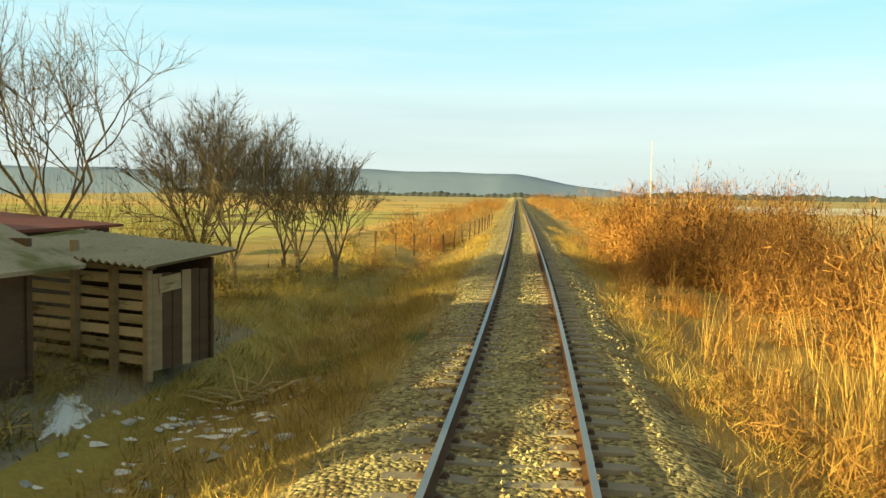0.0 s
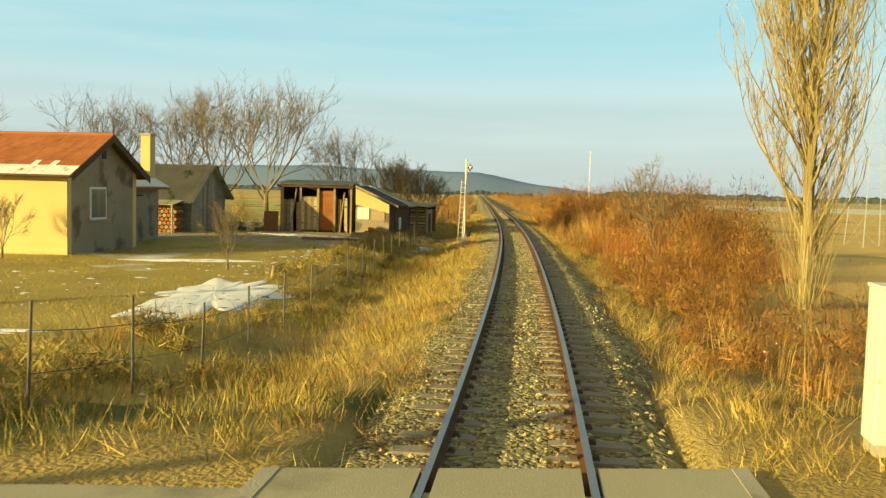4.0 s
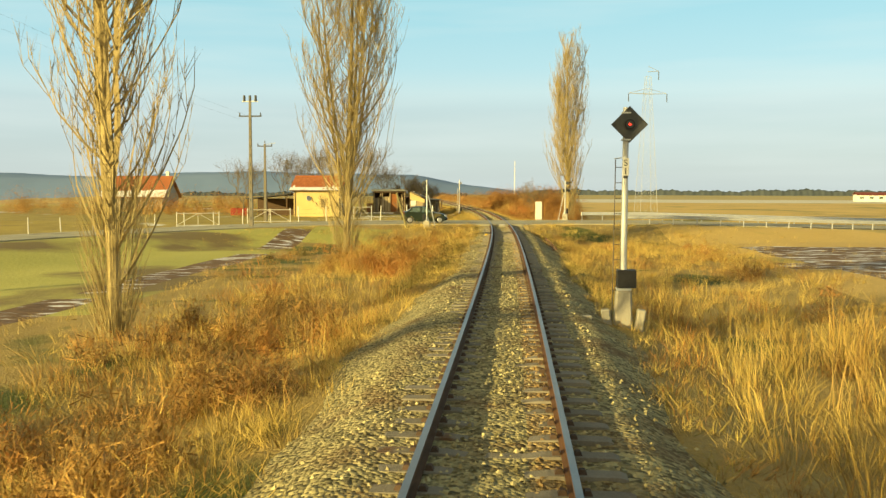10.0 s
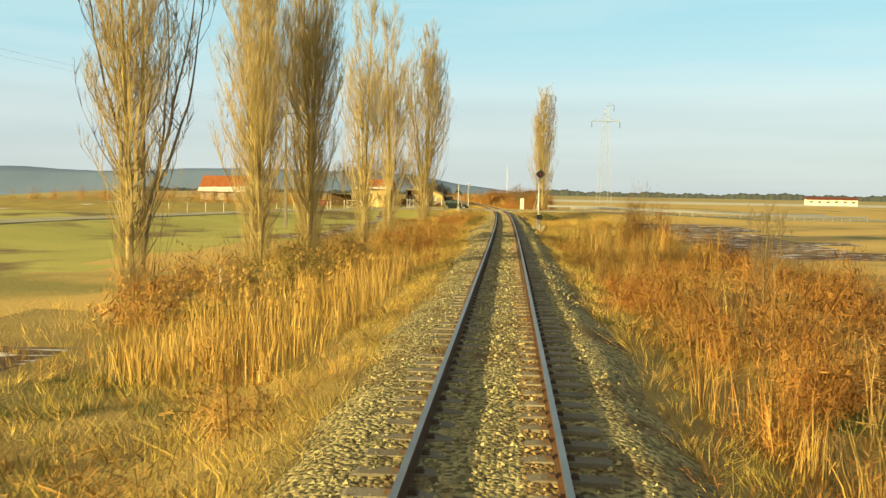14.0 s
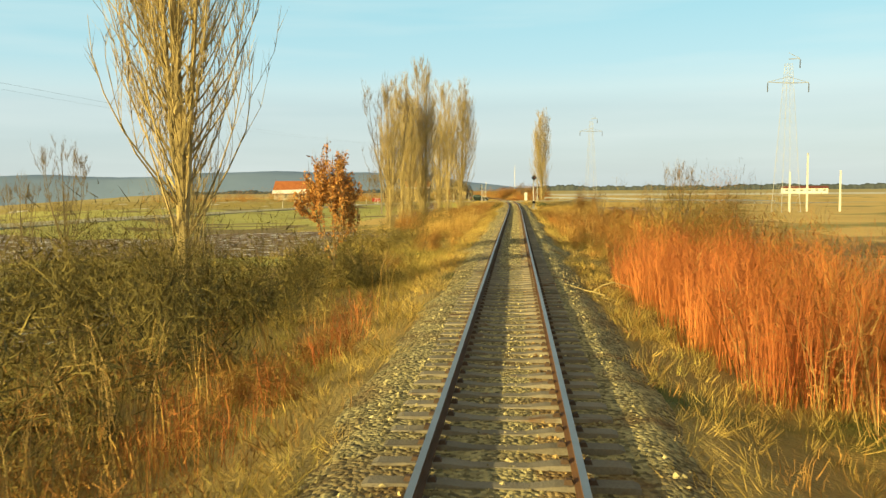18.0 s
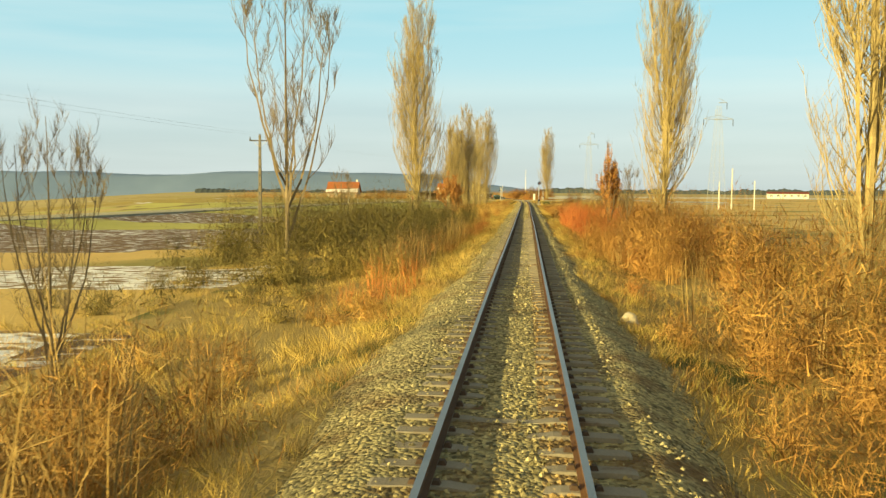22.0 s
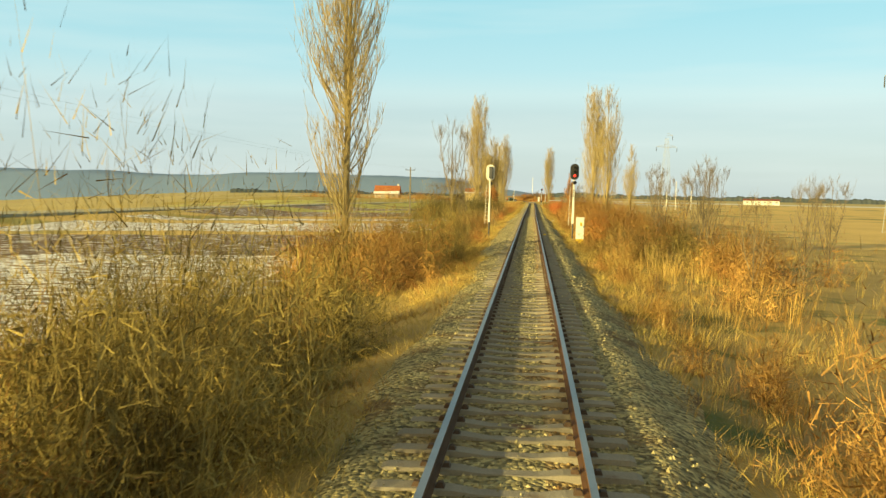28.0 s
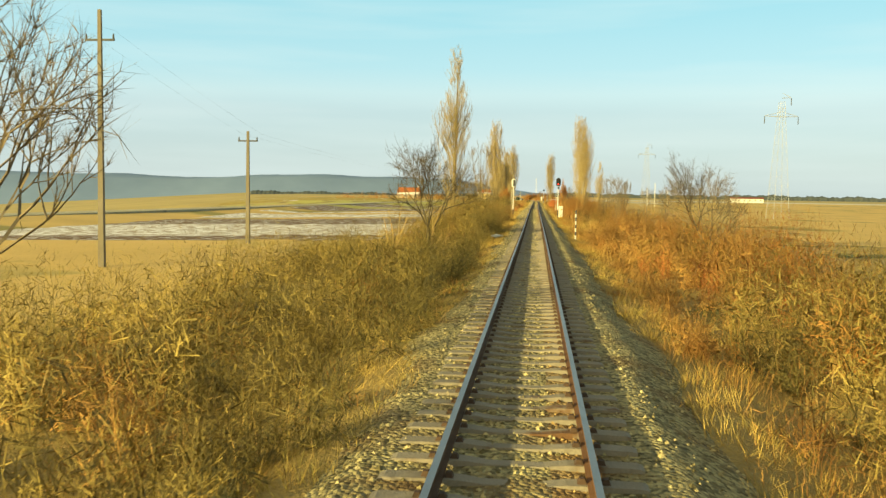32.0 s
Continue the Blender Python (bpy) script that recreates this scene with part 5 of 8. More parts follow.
def broad_parts(seed, H, W, levels=4, fork=0.25, spread=0.9, twig=5):
    """A spreading bare tree."""
    rand = random.Random(seed)
    trunk, crown, fine = [], [], []
    top, d = limb(rand, (0, 0, -0.2), (rand.gauss(0, 0.06), rand.gauss(0, 0.06), 1), H * fork + 0.2, 0.021 * H, 0.016 * H, 4, 0.05, 0.02, trunk)

    def grow(p, d, L, r, lev):
        pts, e = limb(rand, p, d, L, r, r * 0.55, 3 if lev == 0 else 4, 0.13, 0.05, crown)
        if lev == 0:
            for _ in range(twig * 2):
                q = pts[rand.randint(1, 3)]
                t = (e + Vector((rand.gauss(0, 0.7), rand.gauss(0, 0.7), rand.gauss(0.15, 0.5)))).normalized()
                fine.append((*q, *(q + t * L * rand.uniform(0.3, 0.8)), rand.uniform(0.008, 0.016)))
            return
        for i in range(rand.randint(3, 4)):
            q = pts[-1] if i < 2 else pts[rand.randint(2, 3)]
            t = (e + Vector((rand.gauss(0, spread * 0.55), rand.gauss(0, spread * 0.55), rand.gauss(0.05, 0.3)))).normalized()
            grow(q, t, L * rand.uniform(0.6, 0.85), r * 0.58, lev - 1)

    for i in range(5):
        a = i * 1.257 + rand.uniform(-0.4, 0.4)
        s = spread * rand.uniform(0.5, 1.2)
        grow(top[-1 if i < 3 else -2], (math.cos(a) * s, math.sin(a) * s, 1), H * 0.27, 0.0085 * H, levels - 1)
    c = np.array(crown)
    kz = H / np.percentile(c[:, 5], 99.5)
    kx = W / 2 / np.percentile(np.hypot(c[:, 3], c[:, 4]), 96)
    for seg in (trunk, crown, fine):
        for i, q in enumerate(seg):
            seg[i] = (q[0] * kx, q[1] * kx, q[2] * kz, q[3] * kx, q[4] * kx, q[5] * kz, *q[6:])
    return trunk, crown, fine


def segs_mesh(name, segs, mat, sides, fine=()):
    a = np.array(segs)
    v, f = tubes(a[:, :3], a[:, 3:6], a[:, 6], a[:, 7], sides)
    f = np.concatenate([f[:, [0, 1, 2]], f[:, [0, 2, 3]]])
    if len(fine):
        t = np.array(fine)
        v, f = joined([(v, f), blades(t[:, :3], t[:, 3:6], RNG.normal(0, 0.05, (len(t), 3)), t[:, 6] * 0.95, 1)[:2]])
    return mesh_of(name, v, f, mat)


def tree(kind, parts, mat, label, category="tree", group=""):
    """A tree at the origin: trunk and crown under one empty."""
    t = tagged(new(kind), label, category, group)
    for nm, segs, sides, fine in (("trunk", parts[0], 8, ()), ("crown", parts[1], 3, parts[2])):
        ob = new(nm, segs_mesh(kind + "_" + nm, segs, mat, sides, fine))
        ob.parent = t
    return t


def set_at(t, x, y, s=1.0, turn=0.0, sink=0.0):
    t.matrix_basis = pose(x, y, float(ground_z(x, y)) - sink, 0, 0, turn) @ Matrix.Diagonal((s, s, s, 1))
    return t


def plant(proto, places):
    """The prototype goes to the first place, copies to the others: (x, y, scale, turn)."""
    x, y, s, r = places[0]
    for px, py, ps, pr in places[1:]:
        c = copy_thing(proto, pose(px, py, float(ground_z(px, py)), 0, 0, pr))
        c.scale = (ps, ps, ps)
    set_at(proto, x, y, s, r)


pop_label = "tall bare Lombardy poplar with steep yellowish branches"
plant(tree("poplar_tree", poplar_parts(11, 20, 2.75, 270, 9, 0.04, 4, 520), M["poplar"], pop_label, group="poplars along the line"),
      [(7.6, -17.8, 1.1, 0), (-9.6, -201.6, 1.07, 80), (10.5, -219.5, 1.05, 200)])
plant(tree("poplar_tree", poplar_parts(23, 20, 3.6, 260, 9, 0.04, 5, 800), M["poplar"], pop_label, group="poplars along the line"),
      [(-8.9, -69.6, 1.15, 30), (-11.9, -129.8, 0.82, 100)])
plant(tree("poplar_tree", poplar_parts(37, 19, 2.3, 150, 8, 0.05, 3, 760), M["poplar"], pop_label, group="poplars along the line"),
      [(-8.9, -100, 1.0, 0), (-8.9, -321.3, 1.03, 140), (9.4, -259.5, 0.86, 70), (-9.4, -110.5, 0.95, 210), (-10.3, -124.4, 1.0, 50), (-9.7, -126.6, 0.95, 160), (-10.6, -133.0, 0.72, 250), (-10.9, -146.5, 0.72, 10), (11.9, -261.5, 0.5, 100)])
plant(tree("bare_tree", poplar_parts(41, 14, 4.2, 60, 8, 0.16, 6, 60, 0.8), M["bark"], "slender leafless tree with upright limbs", group="leafless trees along the line"),
      [(-10.7, -242.8, 1.02, 0), (-11.5, -144.2, 1.05, 50), (8.3, -216.2, 0.42, 90), (9.5, -301, 0.36, 40), (11.8, -305, 0.4, 130), (10.4, -314, 0.44, 260),
       (-19, -191.3, 0.45, 20), (12, -281, 0.5, 70), (14, -285, 0.45, 100), (12, -326, 0.34, 60), (15, -320, 0.36, 160), (8.4, -332, 0.28, 220), (10, -178, 0.38, 30), (8.8, -146, 0.26, 30),
       (12.5, -152, 0.3, 200), (-16.5, -199, 0.32, 100), (-7.0, -270, 0.36, 50)])
plant(tree("bare_tree", broad_parts(5, 6.0, 5.6, 4, 0.14, 1.1, 7), M["bark"], "low spreading leafless fruit tree", group="leafless trees along the line"),
      [(-10.8, -404.5, 1.35, 70), (10.2, -404, 1.05, 160), (9.6, -372, 0.8, 20)])
plant(tree("bare_tree", broad_parts(17, 6.8, 5.5, 5, 0.24, 1.1, 4), M["dark_bark"], "round-headed leafless fruit tree with dense twigs", group="leafless trees along the line"),
      [(-5.6, -371, 1.0, 40), (11.4, -357, 0.95, 150)])
plant(tree("bare_tree", broad_parts(9, 10, 9.0, 5, 0.2, 0.95, 3), M["bark"], "large leafless walnut tree behind the yards", group="leafless yard trees"),
      [(-22.6, 11.8, 1.06, 0), (-26.3, 12.6, 1.0, 90), (-19.4, 21.8, 0.78, 200), (-33, 8, 0.9, 40), (-31, 16, 1.0, 250), (-36, -4, 0.75, 10)])
plant(tree("bare_tree", broad_parts(14, 5.5, 4.6, 4, 0.12, 0.8, 11), M["bark"], "leafless plum tree with dense thin twigs", group="leafless yard trees"),
      [(-14.6, 23.5, 0.95, 0), (-13.4, 25.6, 0.85, 90), (-16.2, 24.5, 1.0, 180), (-12.8, 27.5, 0.8, 30), (-17.5, 27, 1.0, 300), (-11.9, -20, 0.42, 20), (-15.3, 29, 0.9, 60), (-21.5, -18.6, 0.45, 20), (3.8, -4.1, 0.92, 70)])


def oak(seed, H, W, n_leaf, name_label, x, y, taper):
    """A young oak that has kept its withered leaves."""
    trunk, crown, fine = broad_parts(seed, H, W, 4, 0.10, 1.15, 2)
    for seg in (crown, fine):
        for i, q in enumerate(seg):
            a, b = (1.2 - taper * z / H for z in (q[2], q[5]))
            seg[i] = (q[0] * a, q[1] * a, q[2], q[3] * b, q[4] * b, q[5], *q[6:])
    t = tree("oak_tree", (trunk, crown, fine), M["bark"], name_label)
    a = np.array(crown)
    pick = RNG.integers(0, len(a), n_leaf)
    u = RNG.random((n_leaf, 1))
    p = a[pick, :3] * (1 - u) + a[pick, 3:6] * u + RNG.normal(0, 0.05, (n_leaf, 3))
    p = p[p[:, 2] > H * 0.12]
    q = p + RNG.normal(0, 0.075, p.shape) + np.array([[0, 0, -0.04]])
    ob = new("leaves", mesh_of("oak_leaves", *blades(p, q, RNG.normal(0, 0.02, p.shape), RNG.uniform(0.04, 0.085, len(p)), 2)[:2], M["oak_leaf"]))
    ob.parent = t
    tagged(ob, "withered russet leaves")
    set_at(t, x, y)


oak(3, 5.4, 4.4, 8500, "young oak holding withered russet leaves", -7.3, -190, 0.62)
oak(8, 7.0, 1.9, 5000, "slim young oak holding orange withered leaves", 6.9, -216.4, 0.35)
# ---- shapes for things ----
def part(name, bm, mat, parent, label=""):
    """Links a bmesh as one mesh object under a thing or a part."""
    me = bpy.data.meshes.new(name)
    bm.to_mesh(me)
    bm.free()
    me.materials.append(mat)
    ob = new(name, me)
    ob.parent = parent
    if label:
        ob["label"] = label
    return ob


def shared(name, me, parent, m):
    ob = new(name, me)
    ob.parent = parent
    ob.matrix_basis = m
    return ob


def thing(name, label, category, x=0.0, y=0.0, z=None, turn=0.0, group="", kind=""):
    t = tagged(new(name), label, category, group, kind)
    t.matrix_basis = pose(x, y, float(ground_z(x, y)) if z is None else z, 0, 0, turn)
    return t


def box(sx, sy, sz, at=(0, 0, 0), rot=(0, 0, 0), bevel=0.0, bm=None, taper=1.0):
    """A box standing on at, optionally tapered upwards and with bevelled edges."""
    bm = bm or bmesh.new()
    r = bmesh.ops.create_cube(bm, size=1.0)
    vs = r["verts"]
    for v in vs:
        k = taper if v.co.z > 0 else 1.0
        v.co = Vector((v.co.x * sx * k, v.co.y * sy * k, (v.co.z + 0.5) * sz))
    if bevel:
        es = list({e for v in vs for e in v.link_edges})
        g = bmesh.ops.bevel(bm, geom=es, offset=bevel, segments=1, affect="EDGES")
        vs = list({v for f in g["faces"] for v in f.verts} | {v for v in vs if v.is_valid})
    bmesh.ops.transform(bm, matrix=pose(*at, *rot), verts=vs)
    return bm


def rod(a, b, r0, r1=None, n=10, bm=None):
    """A round bar from a to b."""
    bm = bm or bmesh.new()
    a, b = Vector(a), Vector(b)
    m = Matrix.Translation((a + b) / 2) @ (b - a).to_track_quat("Z", "Y").to_matrix().to_4x4()
    bmesh.ops.create_cone(bm, cap_ends=True, segments=n, radius1=r0, radius2=r0 if r1 is None else r1, depth=(b - a).length, matrix=m)
    return bm


def extrude(outline, y0, y1, bm=None):
    """A closed outline of (x, z) between y0 and y1."""
    bm = bm or bmesh.new()
    a = [bm.verts.new((x, y0, z)) for x, z in outline]
    b = [bm.verts.new((x, y1, z)) for x, z in outline]
    n = len(a)
    bm.faces.new(a)
    bm.faces.new(b[::-1])
    for i in range(n):
        bm.faces.new((a[(i + 1) % n], a[i], b[i], b[(i + 1) % n]))
    bmesh.ops.recalc_face_normals(bm, faces=bm.faces)
    return bm


def slab(p, thick):
    """A plate with the four corners p and a thickness below it."""
    bm = bmesh.new()
    p = [Vector(q) for q in p]
    n = (p[1] - p[0]).cross(p[3] - p[0]).normalized() * thick
    a = [bm.verts.new(q) for q in p]
    b = [bm.verts.new(q - n) for q in p]
    bm.faces.new(a)
    bm.faces.new(b[::-1])
    for i in range(4):
        bm.faces.new((a[(i + 1) % 4], a[i], b[i], b[(i + 1) % 4]))
    bmesh.ops.recalc_face_normals(bm, faces=bm.faces)
    return bm


def ribbed(p, waves, depth, thick=0.02):
    """A corrugated sheet over the four corners p; the ridges run from p0-p1 to p3-p2."""
    p = [Vector(q) for q in p]
    n = (p[1] - p[0]).cross(p[3] - p[0]).normalized()
    bm = bmesh.new()
    top, low = [], []
    m = waves * 4
    for i in range(m + 1):
        u = i / m
        h = n * (math.sin(u * waves * 2 * math.pi) * depth)
        lo, hi = p[0].lerp(p[1], u) + h, p[3].lerp(p[2], u) + h
        top.append((bm.verts.new(lo), bm.verts.new(hi)))
        low.append((bm.verts.new(lo - n * thick), bm.verts.new(hi - n * thick)))
    for s, flip in ((top, False), (low, True)):
        for i in range(m):
            q = (s[i][0], s[i + 1][0], s[i + 1][1], s[i][1])
            bm.faces.new(q[::-1] if flip else q)
    for j in (0, 1):
        for i in range(m):
            bm.faces.new((top[i][j], top[i + 1][j], low[i + 1][j], low[i][j]))
    return bm


def ladder(parent, x, y0, y1, z0, z1, w, step, mat, lean=0.0, r=0.016):
    """A ladder that leans on a mast: two stringers and its rungs."""
    for s in (-1, 1):
        part("stringer", rod((x + s * w / 2, y0, z0), (x + s * w / 2 + lean, y1, z1), r, n=6), mat, parent)
    n = int((z1 - z0) / step)
    for i in range(1, n + 1):
        t = i / (n + 0.5)
        p = Vector((x, y0, z0)).lerp(Vector((x + lean, y1, z1)), t)
        part("rung", rod(p - Vector((w / 2, 0, 0)), p + Vector((w / 2, 0, 0)), r * 0.7, n=5), mat, parent)


# ---- sleepers ----
def sleeper_mesh():
    """A concrete sleeper 2.6 m long, waisted in the middle, with raised rail seats and chamfered ends."""
    bm = bmesh.new()
    xs = [(-1.3, 0.12, -0.02), (-1.24, 0.135, 0.0), (-0.95, 0.135, 0.004), (-0.52, 0.125, 0.0), (-0.28, 0.105, -0.03), (0.28, 0.105, -0.03), (0.52, 0.125, 0.0), (0.95, 0.135, 0.004), (1.24, 0.135, 0.0), (1.3, 0.12, -0.02)]
    rings = [[bm.verts.new((x, s * w * k, z)) for s, w, k, z in ((-1, hw, 1.12, -0.2), (-1, hw, 0.82, top), (1, hw, 0.82, top), (1, hw, 1.12, -0.2))] for x, hw, top in xs]
    for a, b in zip(rings, rings[1:]):
        for i in range(3):
            bm.faces.new((a[i], a[i + 1], b[i + 1], b[i]))
    bm.faces.new(rings[0][::-1])
    bm.faces.new(rings[-1])
    bmesh.ops.recalc_face_normals(bm, faces=bm.faces)
    me = bpy.data.meshes.new("sleeper")
    bm.to_mesh(me)
    bm.free()
    me.materials.append(M["sleeper"])
    return me


SLEEPER = sleeper_mesh()
s_sl = [s for s in np.arange(-450.3, 120, 0.6) if abs(s + 45.3) > 5.2]
sv = np.array([v.co[:] for v in SLEEPER.vertices])
sf = [tuple(p.vertices) for p in SLEEPER.polygons]
far_v, far_f = [], []
for s in s_sl:
    h = float(np.interp(s, S_AX, head)) + float(RNG.normal(0, 0.006))
    px, py, pz = along(s, float(RNG.normal(0, 0.012)), -0.166 + float(RNG.normal(0, 0.004)))
    if -268 < s < -88:
        shared("sleeper", SLEEPER, track, pose(px, py, pz, 0, 0, math.degrees(h)))
    else:
        c, t = math.cos(h), math.sin(h)
        k = len(far_v)
        far_v += [(px + x * c - y * t, py + x * t + y * c, pz + z) for x, y, z in sv]
        far_f += [tuple(i + k for i in q) for q in sf]
me = bpy.data.meshes.new("sleepers")
me.from_pydata(far_v, [], far_f)
me.materials.append(M["sleeper"])
tagged(new("sleepers", me), "grey concrete sleepers of the farther track", kind="stuff").parent = track

# rail fastenings, one joined piece
cv, cf = [], []
o8 = np.array([(-1, -1, 0), (1, -1, 0), (1, 1, 0), (-1, 1, 0), (-0.5, -0.6, 1), (0.5, -0.6, 1), (0.5, 0.6, 1), (-0.5, 0.6, 1)], float) * (0.05, 0.06, 0.055)
q6 = np.array([(4, 5, 6, 7), (0, 1, 5, 4), (1, 2, 6, 5), (2, 3, 7, 6), (3, 0, 4, 7)])
for s in s_sl:
    for d in (-0.865, -0.64, 0.64, 0.865):
        cv.append(o8 + along(s, d, -0.172))
cf = (np.arange(len(cv))[:, None, None] * 8 + q6[None]).reshape(-1, 4)
fast = new("rail_fastenings", mesh_of("rail_fastenings", np.concatenate(cv), cf, M["clip"]))
fast.parent = track
tagged(fast, "small dark steel rail clips", kind="stuff")

# ---- level crossing ----
crossing = thing("level_crossing", "asphalt and concrete panels between the rails", "level crossing", 0, 0, 0.0, kind="structure")


def panel(name, d0, d1, mat, s0=-50.4, s1=-40.2, z=-0.012, skew=0.18):
    s = np.arange(s0, s1 + 0.01, 0.85)
    bm = bmesh.new()
    rows = []
    for q in s:
        rows.append([bm.verts.new(along(q + skew * d, d, zz)) for d, zz in ((d0, z), (d1, z), (d1, z - 0.2), (d0, z - 0.2))])
    for a, b in zip(rows, rows[1:]):
        for i in range(4):
            bm.faces.new((a[i], b[i], b[(i + 1) % 4], a[(i + 1) % 4]))
    bm.faces.new(rows[0])
    bm.faces.new(rows[-1][::-1])
    bmesh.ops.recalc_face_normals(bm, faces=bm.faces)
    return part(name, bm, mat, crossing)


panel("middle_panel", -0.66, 0.66, M["asphalt"])
panel("side_panel", -2.1, -0.82, M["asphalt"])
panel("side_panel", 0.82, 2.1, M["asphalt"])
panel("white_edging", -2.26, -2.1, M["concrete"], z=-0.004)
panel("white_edging", 2.1, 2.26, M["concrete"], z=-0.004)
pt = thing("cable_box", "small pale concrete cable box between the rails", "box", 0, 0, 0)
pt.matrix_basis = Matrix.Translation(along(-51.1, 0.12, -0.19))
part("body", box(0.46, 0.26, 0.17, bevel=0.02), M["concrete"], pt)
part("lid", box(0.5, 0.3, 0.03, (0, 0, 0.17), bevel=0.008), M["white"], pt)


# ---- crossing signals ----
def crossing_signal(x, y, turn, side, lift=0.0):
    """Crossing signal seen from the back: tube mast, lamps, cross boards, bell, ladder on a concrete block."""
    t = thing("crossing_signal", "galvanised level-crossing signal with cross boards and ladder on a concrete block", "crossing signal", x, y, float(ground_z(x, y)) - lift, turn, "crossing signals")
    part("foundation", box(0.54, 0.54, 0.75, (0, 0, -0.15), bevel=0.03, taper=0.86), M["concrete"], t)
    part("foot_plate", box(0.4, 0.4, 0.03, (0, 0, 0.6), bevel=0.006), M["galv"], t)
    for a in range(4):
        part("gusset", extrude([(0.06, 0.63), (0.17, 0.63), (0.06, 1.05)], -0.01, 0.01), M["galv"], t).matrix_basis = pose(0, 0, 0, 0, 0, 90 * a)
    part("mast", rod((0, 0, 0.62), (0, 0, 3.75), 0.062, n=14), M["galv"], t)
    part("control_box", box(0.2, 0.34, 0.46, (-side * 0.22, 0.02, 0.68), bevel=0.02), M["black"], t)
    head = part("lamp_head", box(0.34, 0.12, 0.22, (-side * 0.26, -0.05, 2.72), bevel=0.03), M["black"], t)
    part("hood", extrude([(-0.1, 0.0), (0.1, 0.0), (0.09, 0.09), (0, 0.13), (-0.09, 0.09)], 0, 0.3, None), M["black"], head).matrix_basis = pose(-side * 0.36, 0.05, 2.76)
    part("hood", extrude([(-0.1, 0.0), (0.1, 0.0), (0.09, 0.09), (0, 0.13), (-0.09, 0.09)], 0, 0.3, None), M["black"], head).matrix_basis = pose(-side * 0.12, 0.05, 2.76)
    part("lamp_head", box(0.15, 0.14, 0.3, (side * 0.12, 0.0, 2.65), bevel=0.03), M["black"], t)
    for a in (52, -52):
        b = part("cross_board", box(0.09, 0.02, 0.62, (0, 0, -0.31), bevel=0.004), M["board_grey"], t, "dark grey back of a warning cross board")
        b.matrix_basis = pose(-side * 0.17, 0.09, 2.95, 0, a * 0.55, 0)
        for s in (-1, 1):
            part("red_end", box(0.08, 0.008, 0.16, (0, 0.014, -0.08 + s * 0.22)), M["red_plastic"], b)
    bell = part("bell", rod((-side * 0.2, -0.06, 3.52), (-side * 0.2, 0.1, 3.52), 0.13, 0.11, 16), M["board_grey"], t, "round dark alarm bell")
    part("bell_guard", rod((-side * 0.2, -0.12, 3.52), (-side * 0.2, -0.06, 3.52), 0.11, 0.15, 16), M["board_grey"], bell)
    part("bell_arm", rod((0, 0, 3.52), (-side * 0.42, 0.02, 3.56), 0.014, n=6), M["wire"], t)
    w = 0.3
    for s in (-1, 1):
        part("stringer", rod((side * 0.62, s * w / 2, 0.02 + lift), (side * 0.12, s * w / 2, 2.55), 0.02, n=6), M["galv"], t)
    for i in range(1, 9):
        k = i / 8.6
        px, pz = side * (0.62 - 0.5 * k), 0.02 + lift + (2.53 - lift) * k
        part("rung", rod((px, -w / 2, pz), (px, w / 2, pz), 0.012, n=5), M["galv"], t)
    part("ladder_bracket", rod((side * 0.05, 0, 2.55), (side * 0.14, 0, 2.55), 0.02, n=6), M["galv"], t)
    part("ladder_foot", box(0.5, 0.06, 0.05, (side * 0.42, 0.15, 0.06 + lift), (0, 0, 12)), M["concrete"], t)
    part("ladder_foot", box(0.5, 0.06, 0.05, (side * 0.42, -0.15, 0.06 + lift), (0, 0, -12)), M["concrete"], t)
    return t


crossing_signal(-5.48, -55.1, 0, 1, 0.24)
crossing_signal(5.95, -38.9, 0, -1)


def cabinet(x, y, w, dpt, h, legs, label, sticker=False, z=None, turn=0):
    t = thing("relay_cabinet", label, "cabinet", x, y, z, turn)
    part("body", box(w, dpt, h, (0, 0, legs), bevel=0.012), M["white"], t)
    part("roof_cap", box(w + 0.03, dpt + 0.03, 0.04, (0, 0, legs + h), bevel=0.01), M["white"], t)
    part("door_seam", box(0.012, 0.006, h * 0.92, (w * 0.46, -dpt / 2 - 0.002, legs + h * 0.04)), M["board_grey"], t)
    part("handle", box(0.03, 0.03, 0.14, (w * 0.34, -dpt / 2 - 0.02, legs + h * 0.55), bevel=0.006), M["galv"], t)
    part("base", box(w * 0.92, dpt * 0.9, 0.12, (0, 0, legs - 0.12)), M["yellow"] if sticker else M["concrete"], t)
    if legs > 0.3:
        part("foot", box(0.14, 0.2, legs, (0, 0, -0.1)), M["yellow"], t)
    if sticker:
        s = part("warning_sign", box(0.15, 0.004, 0.24, (0.06, -dpt / 2 - 0.004, legs + h * 0.62)), M["yellow"], t, "yellow warning sign with a black triangle")
        for a, b in (((-0.05, -0.07), (0.05, -0.07)), ((0.05, -0.07), (0, 0.06)), ((0, 0.06), (-0.05, -0.07))):
            part("triangle_bar", rod((0.06 + a[0], -dpt / 2 - 0.009, legs + h * 0.62 + 0.12 + a[1]), (0.06 + b[0], -dpt / 2 - 0.009, legs + h * 0.62 + 0.12 + b[1]), 0.007, n=4), M["black"], s)
    return t


cabinet(3.5, -38.6, 0.62, 0.42, 1.62, 0.12, "white steel relay cabinet beside the level crossing")
cabinet(3.72, -305.2, 0.54, 0.36, 1.42, 0.42, "white steel signal cabinet with a yellow warning sign", True)


